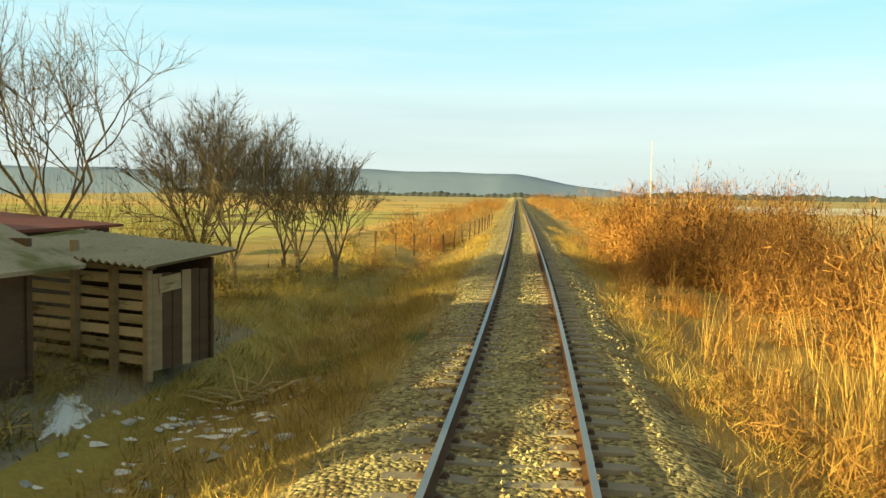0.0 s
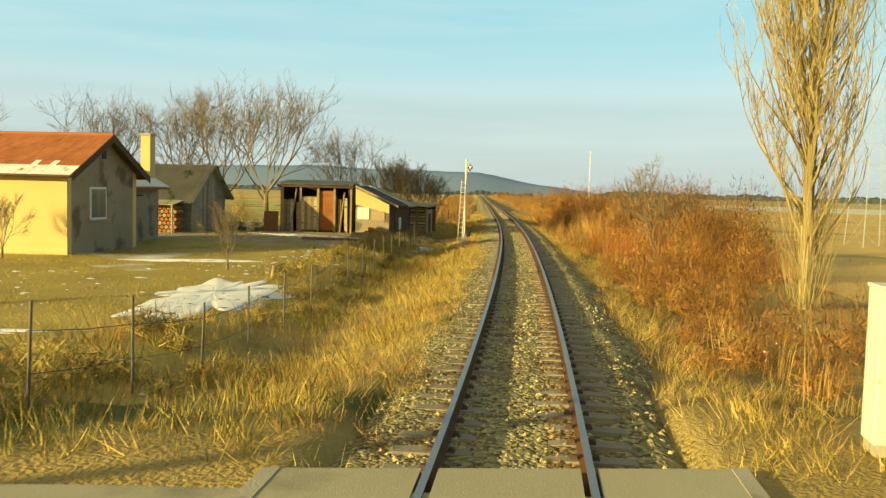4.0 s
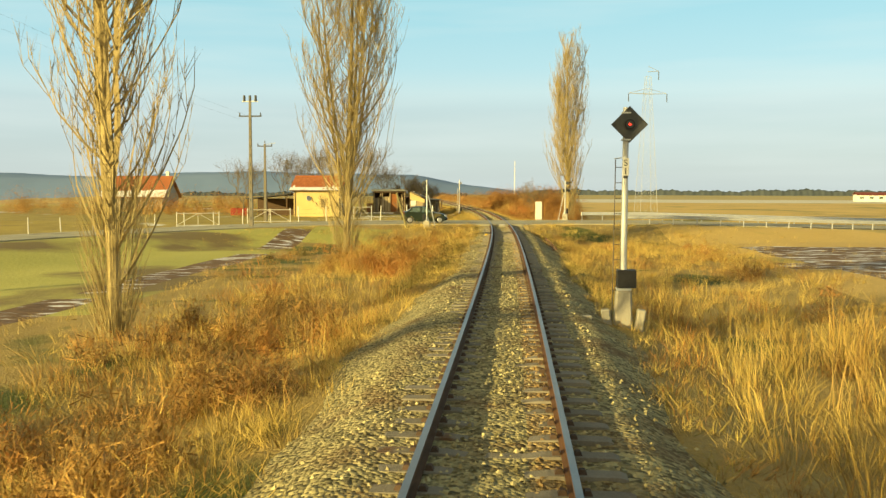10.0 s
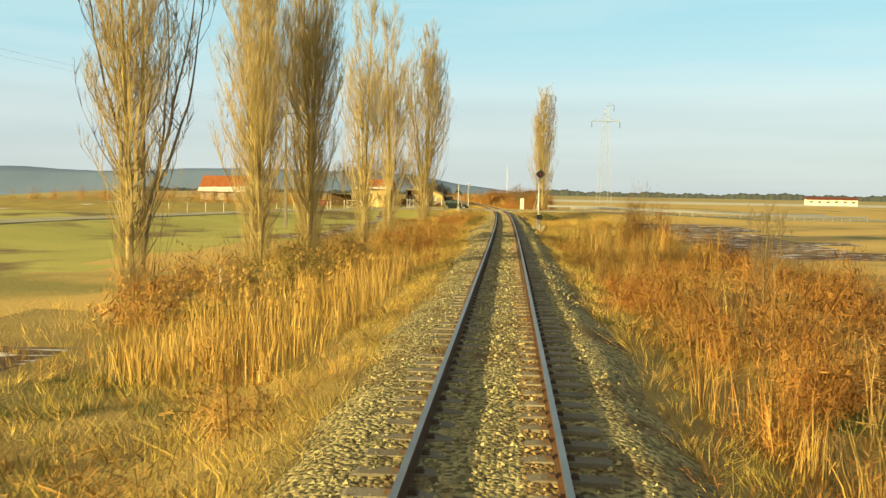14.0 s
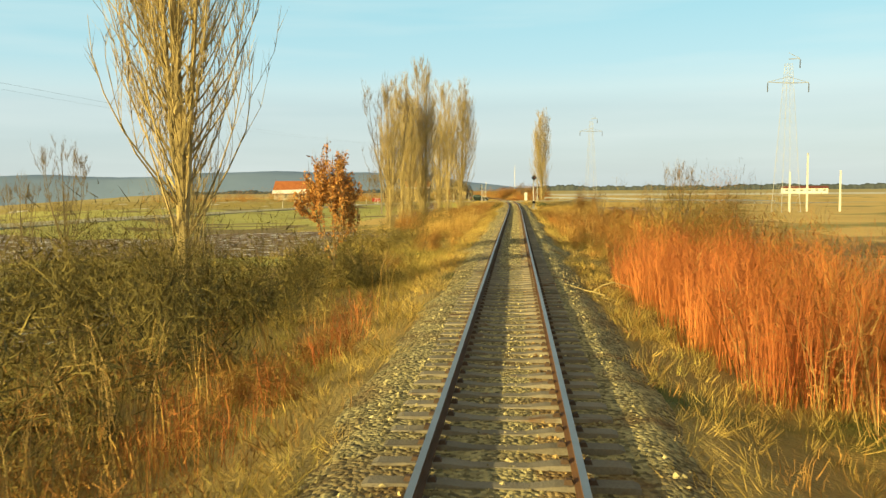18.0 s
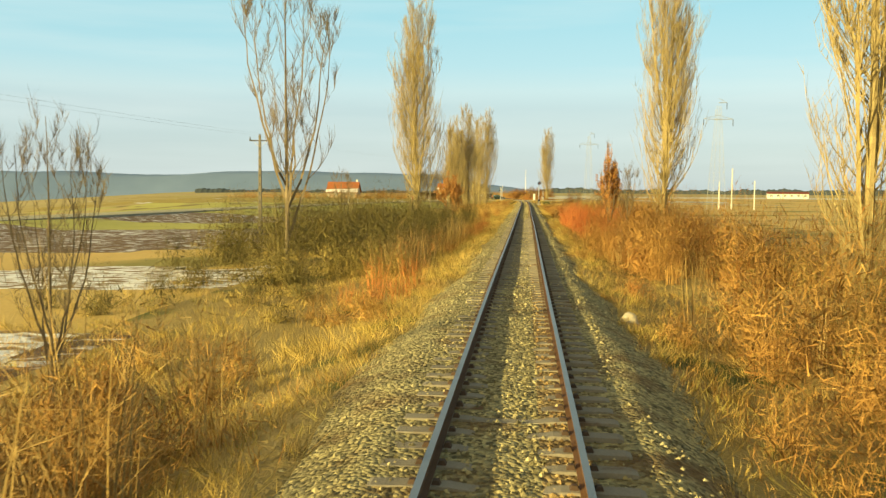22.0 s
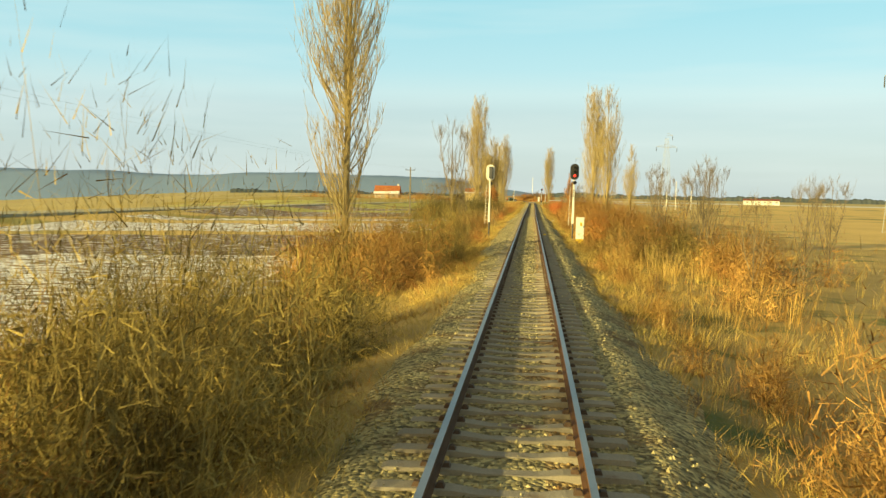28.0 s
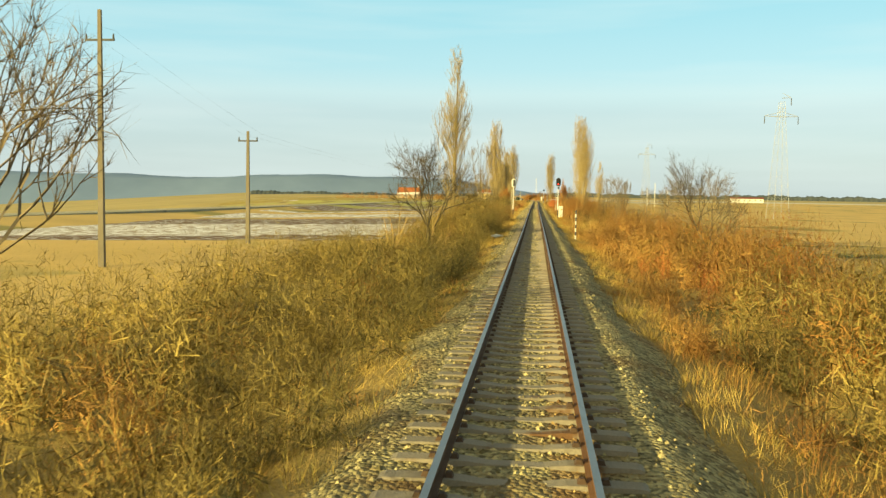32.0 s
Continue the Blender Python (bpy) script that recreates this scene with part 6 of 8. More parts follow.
# ---- railway signals ----
def oval(rx, rz, th, at, tall):
    """A board with half-round ends."""
    out = [(rx * math.cos(a), tall + rx * math.sin(a)) for a in np.linspace(0, math.pi, 13)] + [(rx * math.cos(a), -tall + rx * math.sin(a)) for a in np.linspace(math.pi, 2 * math.pi, 13)]
    bm = extrude([(x + at[0], z + at[2]) for x, z in out], at[1] - th / 2, at[1] + th / 2)
    return bm


def hood(at, r, length, face):
    """A lamp hood open at the front and below, facing -y (face = -1) or +y."""
    bm = bmesh.new()
    n = 14
    rings = []
    for y, k in ((0, 1.0), (face * length, 0.92)):
        rings.append([bm.verts.new((at[0] + r * k * math.cos(a), at[1] + y, at[2] + r * k * math.sin(a))) for a in np.linspace(-0.5, math.pi + 0.5, n)])
        rings.append([bm.verts.new((at[0] + (r * k - 0.008) * math.cos(a), at[1] + y, at[2] + (r * k - 0.008) * math.sin(a))) for a in np.linspace(-0.5, math.pi + 0.5, n)])
    o0, i0, o1, i1 = rings
    for i in range(n - 1):
        bm.faces.new((o0[i], o0[i + 1], o1[i + 1], o1[i]))
        bm.faces.new((i0[i], i1[i], i1[i + 1], i0[i + 1]))
        bm.faces.new((o1[i], o1[i + 1], i1[i + 1], i1[i]))
    bmesh.ops.recalc_face_normals(bm, faces=bm.faces)
    return bm


def block_signal(x, y, face, label, z_head=4.3):
    """Three-lamp block signal; face -1 shows its front to the south, 1 its back."""
    t = thing("railway_signal", label, "railway signal", x, y, None, 0, "block signals")
    zb = -float(ground_z(x, y))
    h = zb + z_head
    part("foundation", box(0.4, 0.4, 0.5, (0, 0, -0.43), bevel=0.03), M["concrete"], t)
    part("lower_mast", rod((0, 0, 0.0), (0, 0, zb + 0.6), 0.055, n=12), M["board_grey"], t)
    part("mast", rod((0, 0, zb + 0.55), (0, 0, h + 0.45), 0.058, n=12), M["white"], t)
    part("mast_sleeve", box(0.16 if face < 0 else 0.125, 0.1, 1.7, (0, 0.0, zb + 0.55), bevel=0.02), M["white"], t)
    s = face
    board = part("target_board", oval(0.31, 0.6, 0.03, (0.02, s * 0.12, h), 0.27), M["black"] if face < 0 else M["white"], t, "oval signal board")
    case = part("lamp_case", box(0.27, 0.2, 0.86, (0.06, s * 0.02 - (0.04 if face > 0 else -0.02), h - 0.43), bevel=0.03), M["board_grey"], t)
    for i, dz in enumerate((0.27, 0.0, -0.27)):
        part("hood", hood((0.04, s * 0.13, h + dz), 0.105, 0.3, s), M["black"], board)
        part("lens", rod((0.04, s * 0.13, h + dz), (0.04, s * 0.15, h + dz), 0.085, n=16), M["red_light"] if dz < 0 and face < 0 else M["board_grey"], board)
    lamp = part("lower_lamp", rod((0.05, s * 0.0, h - 0.78), (0.05, s * 0.14, h - 0.78), 0.14, n=18), M["black"], t)
    part("hood", hood((0.05, s * 0.14, h - 0.78), 0.1, 0.28, s), M["black"], lamp)
    for dz in (-0.5, -0.2, 0.35):
        part("clamp", box(0.2, 0.16, 0.03, (0, 0, h + dz)), M["galv"], t)
    n_plate = part("number_plate", box(0.13, 0.012, 0.62, (0, -0.066, zb + 2.45), bevel=0.004), M["white"], t)
    if face < 0:
        for i in range(4):
            part("number_bar", box(0.07, 0.006, 0.085, (0, -0.075, zb + 2.49 + i * 0.145)), M["black"], n_plate)
    ladder(t, -0.2, 0.06, 0.06, zb + 0.42, zb + 3.2, 0.22, 0.3, M["white"], 0.06, 0.014)
    part("ladder_hoop", rod((-0.17, 0.06, zb + 3.2), (-0.02, 0.02, zb + 3.3), 0.012, n=6), M["galv"], t)
    return t


block_signal(3.45, -300.6, -1, "railway signal showing red, oval black board, white mast")
block_signal(-2.58, -301.6, 1, "back of a railway signal, white oval board and ladder", 4.1)


def shunt_signal():
    """Diamond-board signal on a tube with the plate S 1."""
    x, y = 3.67, -100.4
    t = thing("railway_signal", "railway signal with dark diamond board, plate S 1", "railway signal", x, y)
    zb = -float(ground_z(x, y))
    part("foundation", box(0.42, 0.42, zb + 0.5, (0, 0, -0.2), bevel=0.04, taper=0.85), M["concrete"], t)
    for s in (-1, 1):
        part("foundation_wing", box(0.2, 0.24, zb + 0.06, (s * 0.34, -0.1, -0.2), (0, s * 8, 0), bevel=0.03), M["concrete"], t)
    part("cable_case", box(0.44, 0.3, 0.42, (0.06, -0.02, zb + 0.36), bevel=0.015), M["black"], t)
    part("foot_plate", box(0.34, 0.34, 0.05, (0, 0, zb + 0.3), bevel=0.01), M["galv"], t)
    part("mast", rod((0, 0, zb + 0.3), (0, 0, zb + 4.55), 0.07, n=16), M["galv"], t)
    b = part("diamond_board", box(0.6, 0.02, 0.6, (0, 0, -0.3), bevel=0.004), M["board_grey"], t, "dark diamond-shaped board")
    b.matrix_basis = pose(0.07, -0.1, zb + 4.15, 0, 45, 0)
    part("lamp_ring", rod((0, -0.01, 0), (0, -0.06, 0), 0.12, n=20), M["black"], b)
    part("lens", rod((0, -0.05, 0), (0, -0.07, 0), 0.085, n=18), M["board_grey"], b)
    part("red_lamp", rod((0, -0.068, 0), (0, -0.074, 0), 0.03, n=12), M["red_light"], b)
    for z in (3.78, 4.4):
        part("clamp", box(0.2, 0.2, 0.04, (0, -0.02, zb + z), bevel=0.008), M["galv"], t)
    pl = part("name_plate", box(0.15, 0.012, 0.40, (0, -0.078, zb + 2.98), bevel=0.004), M["white"], t)
    for ch, z in (("S", 3.2), ("1", 3.01)):
        cu = bpy.data.curves.new("letter", "FONT")
        cu.body, cu.size, cu.extrude, cu.align_x = ch, 0.21, 0.002, "CENTER"
        ob = new("letter", cu)
        ob.data.materials.append(M["black"])
        ob.parent = pl
        ob.matrix_basis = pose(0, -0.087, zb + z, 90, 0, 0)
    part("name_plate_foot", box(0.1, 0.012, 0.06, (0, -0.078, zb + 2.91)), M["board_grey"], t)
    ladder(t, -0.16, 0.1, 0.08, 0.1, zb + 3.35, 0.17, 0.36, M["wire"], 0.03, 0.013)
    part("ladder_hook", rod((-0.24, 0.08, zb + 3.37), (0.0, 0.02, zb + 3.4), 0.012, n=6), M["galv"], t)
    p2 = thing("marker_block", "small leaning concrete marker block in the grass", "marker", 2.75, -101.2, -0.66, 8)
    part("block", box(0.24, 0.16, 0.46, bevel=0.02), M["concrete"], p2)


shunt_signal()


def ladder_mast():
    """White mast with ladder and the back of a diamond signal."""
    x, y = -6.4, 0.2
    t = thing("railway_signal", "back of a diamond-board signal, white mast, long ladder", "railway signal", x, y, None, 5)
    zb = -float(ground_z(x, y))
    part("foundation", box(0.55, 0.55, 0.4, (0.05, 0, -0.3), bevel=0.03, taper=0.9), M["concrete"], t)
    part("foot_plate", box(0.26, 0.26, 0.6, (0, 0, 0.05), bevel=0.02, taper=0.6), M["galv"], t)
    part("mast", rod((0, 0, 0.1), (0, 0, zb + 4.3), 0.06, 0.055, 14), M["white"], t)
    part("cable_case", box(0.22, 0.24, 0.42, (0.22, 0.02, 0.5), bevel=0.02), M["black"], t)
    b = part("diamond_board", box(0.34, 0.02, 0.34, (0, 0, -0.17), bevel=0.004), M["white"], t)
    b.matrix_basis = pose(0.2, 0.06, zb + 3.86, 0, 45, 52)
    part("lamp_case", rod((0, -0.14, 0), (0, 0.0, 0), 0.09, 0.11, 16), M["galv"], b)
    for z in (3.6, 4.1):
        part("clamp", box(0.17, 0.17, 0.03, (0, 0, zb + z)), M["galv"], t)
    part("side_arm", rod((0, 0, zb + 3.9), (-0.16, 0.02, zb + 3.95), 0.014, n=6), M["galv"], t)
    ladder(t, -0.26, -0.2, -0.06, -0.1, zb + 3.15, 0.24, 0.29, M["white"], 0.14, 0.02)


ladder_mast()

# ---- striped post, rock, slabs, leaning post, guard rails ----
t = thing("marker_post", "white and dark green banded marker post", "post", 3.1, -359.4)
zb = -float(ground_z(3.1, -359.4))
for i in range(9):
    part("band", rod((0, 0, -0.1 + i * (zb + 1.65) / 9), (0, 0, -0.1 + (i + 1) * (zb + 1.65) / 9), 0.055, n=10), M["white"] if i % 2 else M["board_grey"], t)
rock_me = bmesh.new()
bmesh.ops.create_icosphere(rock_me, subdivisions=3, radius=0.2)
for v in rock_me.verts:
    n_ = noise.noise(v.co * 6) * 0.06
    v.co = Vector((v.co.x * 1.1, v.co.y * 0.9, max(v.co.z, -0.1) * 1.15)) + v.co.normalized() * n_
t = thing("rock", "pale yellowish rock lying on the ballast edge", "rock", 3.05, -262.0, -0.55)
part("stone", rock_me, M["rock"], t)
for i, (x, y, r) in enumerate([(-2.1, -361.0, 14), (-2.25, -362.3, -12)]):
    t = thing("concrete_slab", "broken pale concrete slab lying beside the ballast", "slab", x, y, float(ground_z(x, y)) + 0.05 + 0.07 * i, r, "broken slabs")
    part("slab", box(0.34, 1.3, 0.12, (0, 0, 0), (0, 8, 0), bevel=0.025), M["white"], t)
t = thing("wooden_post", "leaning weathered wooden post beside the crossing", "post", -6.93, -55.25, None)
part("shaft", rod((0, 0, -0.3), (-0.86, 0.1, 2.62), 0.1, 0.08, 9), M["post_grey"], t)


def guard_rail(pts, label):
    """A W-profile steel barrier on posts along pts."""
    p = smooth_line(pts, 2.0)
    t = thing("guard_rail", label, "guard rail", 0, 0, 0)
    tan = np.gradient(p, axis=0)
    tan /= np.linalg.norm(tan, axis=1, keepdims=True)
    nrm = np.stack([tan[:, 1], -tan[:, 0]], 1)
    prof = [(0, 0.42), (0.05, 0.46), (0.05, 0.52), (0.0, 0.57), (0.05, 0.62), (0.05, 0.68), (0, 0.72), (-0.012, 0.72), (0.035, 0.67), (0.035, 0.63), (-0.015, 0.57), (0.035, 0.51), (0.035, 0.47), (-0.012, 0.42)]
    zb = road_z(p[:, 0], p[:, 1])
    bm = bmesh.new()
    rows = [[bm.verts.new((p[i, 0] + nrm[i, 0] * a, p[i, 1] + nrm[i, 1] * a, zb[i] + b)) for a, b in prof] for i in range(len(p))]
    for a, b in zip(rows, rows[1:]):
        for i in range(len(prof)):
            bm.faces.new((a[i], a[(i + 1) % len(prof)], b[(i + 1) % len(prof)], b[i]))
    bmesh.ops.recalc_face_normals(bm, faces=bm.faces)
    part("beam", bm, M["galv"], t)
    for i in range(0, len(p), 1):
        part("post", box(0.06, 0.1, 1.25, (p[i, 0] - nrm[i, 0] * 0.06, p[i, 1] - nrm[i, 1] * 0.06, zb[i] - 0.6)), M["galv"], t)
    part("end_piece", box(0.1, 0.22, 0.34, (p[0, 0] - 0.06, p[0, 1], zb[0] + 0.4), bevel=0.04), M["white"], t)


guard_rail([(7.6, -38.4), (14, -36.9), (24, -34.5), (40, -29), (58, -17)], "galvanised guard rail on the far road edge")
guard_rail([(10.3, -49.0), (20, -47.6), (30, -45.2), (44, -39.5), (60, -30)], "galvanised guard rail on the near road edge")


# ---- car ----
def car(x, y, turn):
    """A dark green four-door saloon; its nose points along +x."""
    t = thing("car", "dusty dark green four-door saloon waiting at the crossing", "car", x, y, float(road_z(x, y)), turn)
    t.scale = (0.93, 0.93, 0.93)
    side = [(-1.94, 0.30), (-2.03, 0.42), (-2.05, 0.62), (-2.0, 0.90), (-1.93, 1.03), (-1.45, 1.06), (-0.2, 1.0), (0.72, 0.98), (1.0, 0.97), (1.5, 0.88), (1.86, 0.77), (2.02, 0.64), (2.07, 0.42), (2.0, 0.26), (1.72, 0.2)]
    arch = lambda cx: [(cx + 0.36 * math.cos(a), 0.3 + 0.36 * math.sin(a)) for a in np.linspace(0, math.pi, 9)]
    out = side + arch(1.33)[0:] + [(0.9, 0.19), (-0.9, 0.19)] + arch(-1.3)
    bm = bmesh.new()
    rows = (-0.865, -0.85, -0.72, -0.45, 0.45, 0.72, 0.85, 0.865)
    # ends rounded in plan, edges eased
    plan = lambda px, q: px * (1 - 0.15 * q ** 4 * min(max((abs(px) - 1.1) / 0.9, 0), 1))
    rings = [[bm.verts.new((plan(px, abs(yy) / 0.865), yy, pz - 0.03 * (abs(yy) / 0.865) ** 6 * (pz > 0.7))) for px, pz in out] for yy in rows]
    n = len(out)
    for a, b in zip(rings, rings[1:]):
        for i in range(n):
            bm.faces.new((a[i], a[(i + 1) % n], b[(i + 1) % n], b[i]))
    bm.faces.new(rings[0])
    bm.faces.new(rings[-1][::-1])
    bmesh.ops.recalc_face_normals(bm, faces=bm.faces)
    body = part("body", bm, M["car_paint"], t)
    # cabin: glass house and roof
    lo = [(-1.55, 1.0), (0.86, 0.95)]
    hi = [(-1.0, 1.43), (0.12, 1.46)]
    w0, w1 = 0.80, 0.62
    rb = bmesh.new()
    arc = [(-1.16, 1.385), (-0.98, 1.445), (-0.7, 1.485), (-0.35, 1.50), (-0.05, 1.485), (0.12, 1.455), (0.24, 1.40)]
    up = [[rb.verts.new((px, yy * 0.67, pz - dz)) for px, pz in arc] for yy, dz in ((-1, 0.07), (-0.93, 0.02), (-0.6, 0), (0.6, 0), (0.93, 0.02), (1, 0.07))]
    for a, b in zip(up, up[1:]):
        for i in range(len(arc) - 1):
            rb.faces.new((a[i], a[i + 1], b[i + 1], b[i]))
    bmesh.ops.solidify(rb, geom=rb.faces[:], thickness=0.03)
    roof = part("roof", rb, M["car_paint"], t)
    part("windscreen", slab([(0.90, -w0, 0.95), (0.90, w0, 0.95), (0.14, w1, 1.45), (0.14, -w1, 1.45)], 0.015), M["car_glass"], t)
    part("rear_window", slab([(-1.6, w0, 1.0), (-1.6, -w0, 1.0), (-1.03, -w1, 1.44), (-1.03, w1, 1.44)], 0.015), M["car_glass"], t)
    for s in (-1, 1):
        part("front_side_window", slab([(-0.28, s * w0, 0.98), (0.70, s * w0, 0.97), (0.10, s * w1, 1.42), (-0.26, s * w1, 1.42)][::s], 0.012), M["car_glass"], t)
        part("rear_side_window", slab([(-1.32, s * w0, 1.0), (-0.38, s * w0, 0.99), (-0.36, s * w1, 1.42), (-0.92, s * w1, 1.42)][::s], 0.012), M["car_glass"], t)
        for a, b in (((0.80, s * (w0 + 0.01), 0.96), (0.13, s * (w1 + 0.01), 1.44)), ((-0.33, s * (w0 + 0.01), 0.98), (-0.31, s * (w1 + 0.01), 1.44)), ((-1.47, s * (w0 + 0.01), 1.0), (-0.99, s * (w1 + 0.01), 1.43))):
            part("pillar", rod(a, b, 0.04, n=6), M["car_paint"], t)
        part("mirror", box(0.12, 0.16, 0.13, (0.62, s * 0.95, 0.97), bevel=0.03), M["black"], t)
        for px in (-0.42, 0.45):
            part("door_handle", box(0.16, 0.03, 0.03, (px - 0.2, s * 0.872, 0.86), bevel=0.008), M["black"], body)
        part("sill", box(1.8, 0.03, 0.1, (0.0, s * 0.83, 0.15), bevel=0.01), M["black"], body)
        for px in (-0.33, 0.78):
            part("door_seam", box(0.012, 0.014, 0.5, (px, s * 0.862, 0.33)), M["black"], body)
        part("headlamp", box(0.30, 0.36, 0.16, (1.78, s * 0.6, 0.58), (0, 14, s * -24), bevel=0.05), M["lamp_glass"], t)
        part("tail_lamp", box(0.14, 0.2, 0.34, (-1.86, s * 0.72, 0.68), bevel=0.04), M["red_plastic"], t)
        for px in (-1.3, 1.33):
            wheel = part("wheel", rod((px, s * 0.69, 0.3), (px, s * 0.87, 0.3), 0.30, n=24), M["tyre"], t)
            rim = part("hubcap", rod((px, s * 0.86, 0.3), (px, s * 0.885, 0.3), 0.215, 0.18, 20), M["hubcap"], wheel)
            for k in range(6):
                a = k * math.pi / 3
                part("vent", box(0.05, 0.012, 0.07, (px + 0.115 * math.cos(a), s * 0.884, 0.3 + 0.115 * math.sin(a) - 0.035), bevel=0.004), M["black"], wheel)
    part("front_bumper", box(0.12, 1.3, 0.22, (2.0, 0, 0.26), bevel=0.04), M["black"], t)
    part("rear_bumper", box(0.12, 1.3, 0.22, (-1.98, 0, 0.32), bevel=0.04), M["car_paint"], t)
    part("number_plate", box(0.012, 0.52, 0.11, (2.085, 0, 0.4)), M["white"], t)
    part("grille", box(0.05, 0.7, 0.1, (2.02, 0, 0.62), bevel=0.02), M["galv"], t)
    for px in (-0.75, -0.1):
        part("roof_bar", box(0.05, 1.2, 0.03, (px, 0, 1.515), bevel=0.008), M["black"], t)
    part("parcel_shelf", box(2.2, 1.4, 0.05, (-0.4, 0, 0.9)), M["black"], t)
    for px in (-0.9, 0.05):
        for s in (-1, 1):
            part("seat_back", box(0.14, 0.5, 0.48, (px, s * 0.36, 0.8), (0, -10, 0), bevel=0.05), M["board_grey"], t)


car(-6.28, -49.4, 9)


# ---- poles and pylons ----
def concrete_pole(x, y, h, arm, z_arm, label, twin=False, z=None, ladder_holes=True):
    """A tapering concrete pole with a row of shaded recesses put on as dark plates, a cross-arm and insulators."""
    t = thing("utility_pole", label, "utility pole", x, y, z, 0, "utility poles")
    part("shaft", box(0.30, 0.24, h, (0, 0, -0.3), taper=0.55), M["concrete_pole"], t)
    if ladder_holes:
        for i in range(int(h / 0.7) - 2):
            # dark plates on the solid shaft stand in for the shade in its recesses
            part("recess", box(0.07, 0.26 - 0.009 * i, 0.22, (0, 0, 0.6 + i * 0.7)), M["board_grey"], t)
    bar = part("cross_arm", box(arm * 2, 0.09, 0.1, (0, 0, z_arm), bevel=0.01), M["board_grey"], t)
    for s in (-1, 0, 1):
        part("insulator", rod((s * arm * 0.92, 0, z_arm + 0.1 + (0.25 if s == 0 else 0)), (s * arm * 0.92, 0, z_arm + 0.34 + (0.25 if s == 0 else 0)), 0.06, 0.035, 8), M["board_grey"], bar)
    if twin:
        part("brace", rod((-arm * 0.6, 0, z_arm), (0, 0, z_arm - 0.5), 0.02, n=6), M["galv"], t)
        part("brace", rod((arm * 0.6, 0, z_arm), (0, 0, z_arm - 0.5), 0.02, n=6), M["galv"], t)
    return t


P1 = concrete_pole(-19.4, -54.4, 10.4, 0.9, 8.6, "tall recessed concrete power pole with cross-arms by the road")
bar = part("cross_arm", box(1.3, 0.08, 0.09, (0, 0, 9.75), bevel=0.01), M["galv"], P1)
for s in (-1, 0, 1):
    part("insulator", rod((s * 0.45, 0, 9.8), (s * 0.45, 0, 10.25), 0.1, 0.09, 10), M["board_grey"], bar)
P2 = concrete_pole(-23.2, -37.4, 8.0, 0.75, 7.4, "slim pale concrete pole with a street-lamp arm", ladder_holes=False)
part("lamp_arm", rod((0, 0, 7.6), (1.1, 0, 7.75), 0.025, n=6), M["galv"], P2)
concrete_pole(-20.3, -90.5, 12.3, 1.15, 11.2, "tall concrete power pole with a cross-arm in the wheat", z=-1.5, ladder_holes=False)
concrete_pole(-20.3, -216, 8.4, 0.85, 7.6, "concrete power pole with a wide cross-arm in the field", True)
concrete_pole(-20.4, -358.6, 8.4, 0.72, 7.35, "pale wooden pole with a cross-arm in the snowy field", ladder_holes=False)
concrete_pole(-20.9, -379.0, 12.8, 0.75, 11.0, "tall slim pole with a cross-arm in the field", ladder_holes=False)


def cable(a, b, sag, name="overhead_wire"):
    """A sagging wire between two points."""
    cu = bpy.data.curves.new(name, "CURVE")
    cu.dimensions, cu.bevel_depth, cu.bevel_resolution = "3D", 0.003, 0
    sp = cu.splines.new("POLY")
    n = 12
    sp.points.add(n)
    for i in range(n + 1):
        u = i / n
        p = Vector(a).lerp(Vector(b), u)
        sp.points[i].co = (p.x, p.y, p.z - sag * 4 * u * (1 - u), 1)
    cu.materials.append(M["wire"])
    tagged(new(name, cu), "thin sagging overhead wire between poles", "wire", "overhead wires")


line_pts = [(-19.4, -54.4, 8.2), (-20.3, -90.5, 9.9), (-20.3, -216, 6.8), (-20.2, -358.1, 6.6), (-20.9, -379, 10.2), (-21, -430, 8.0)]
for a, b in zip(line_pts, line_pts[1:]):
    for s in (-0.7, 0.7):
        if abs(a[1] - b[1]) < 150:
            cable((a[0] + s, a[1], a[2]), (b[0] + s, b[1], b[2]), 0.006 * abs(a[1] - b[1]))


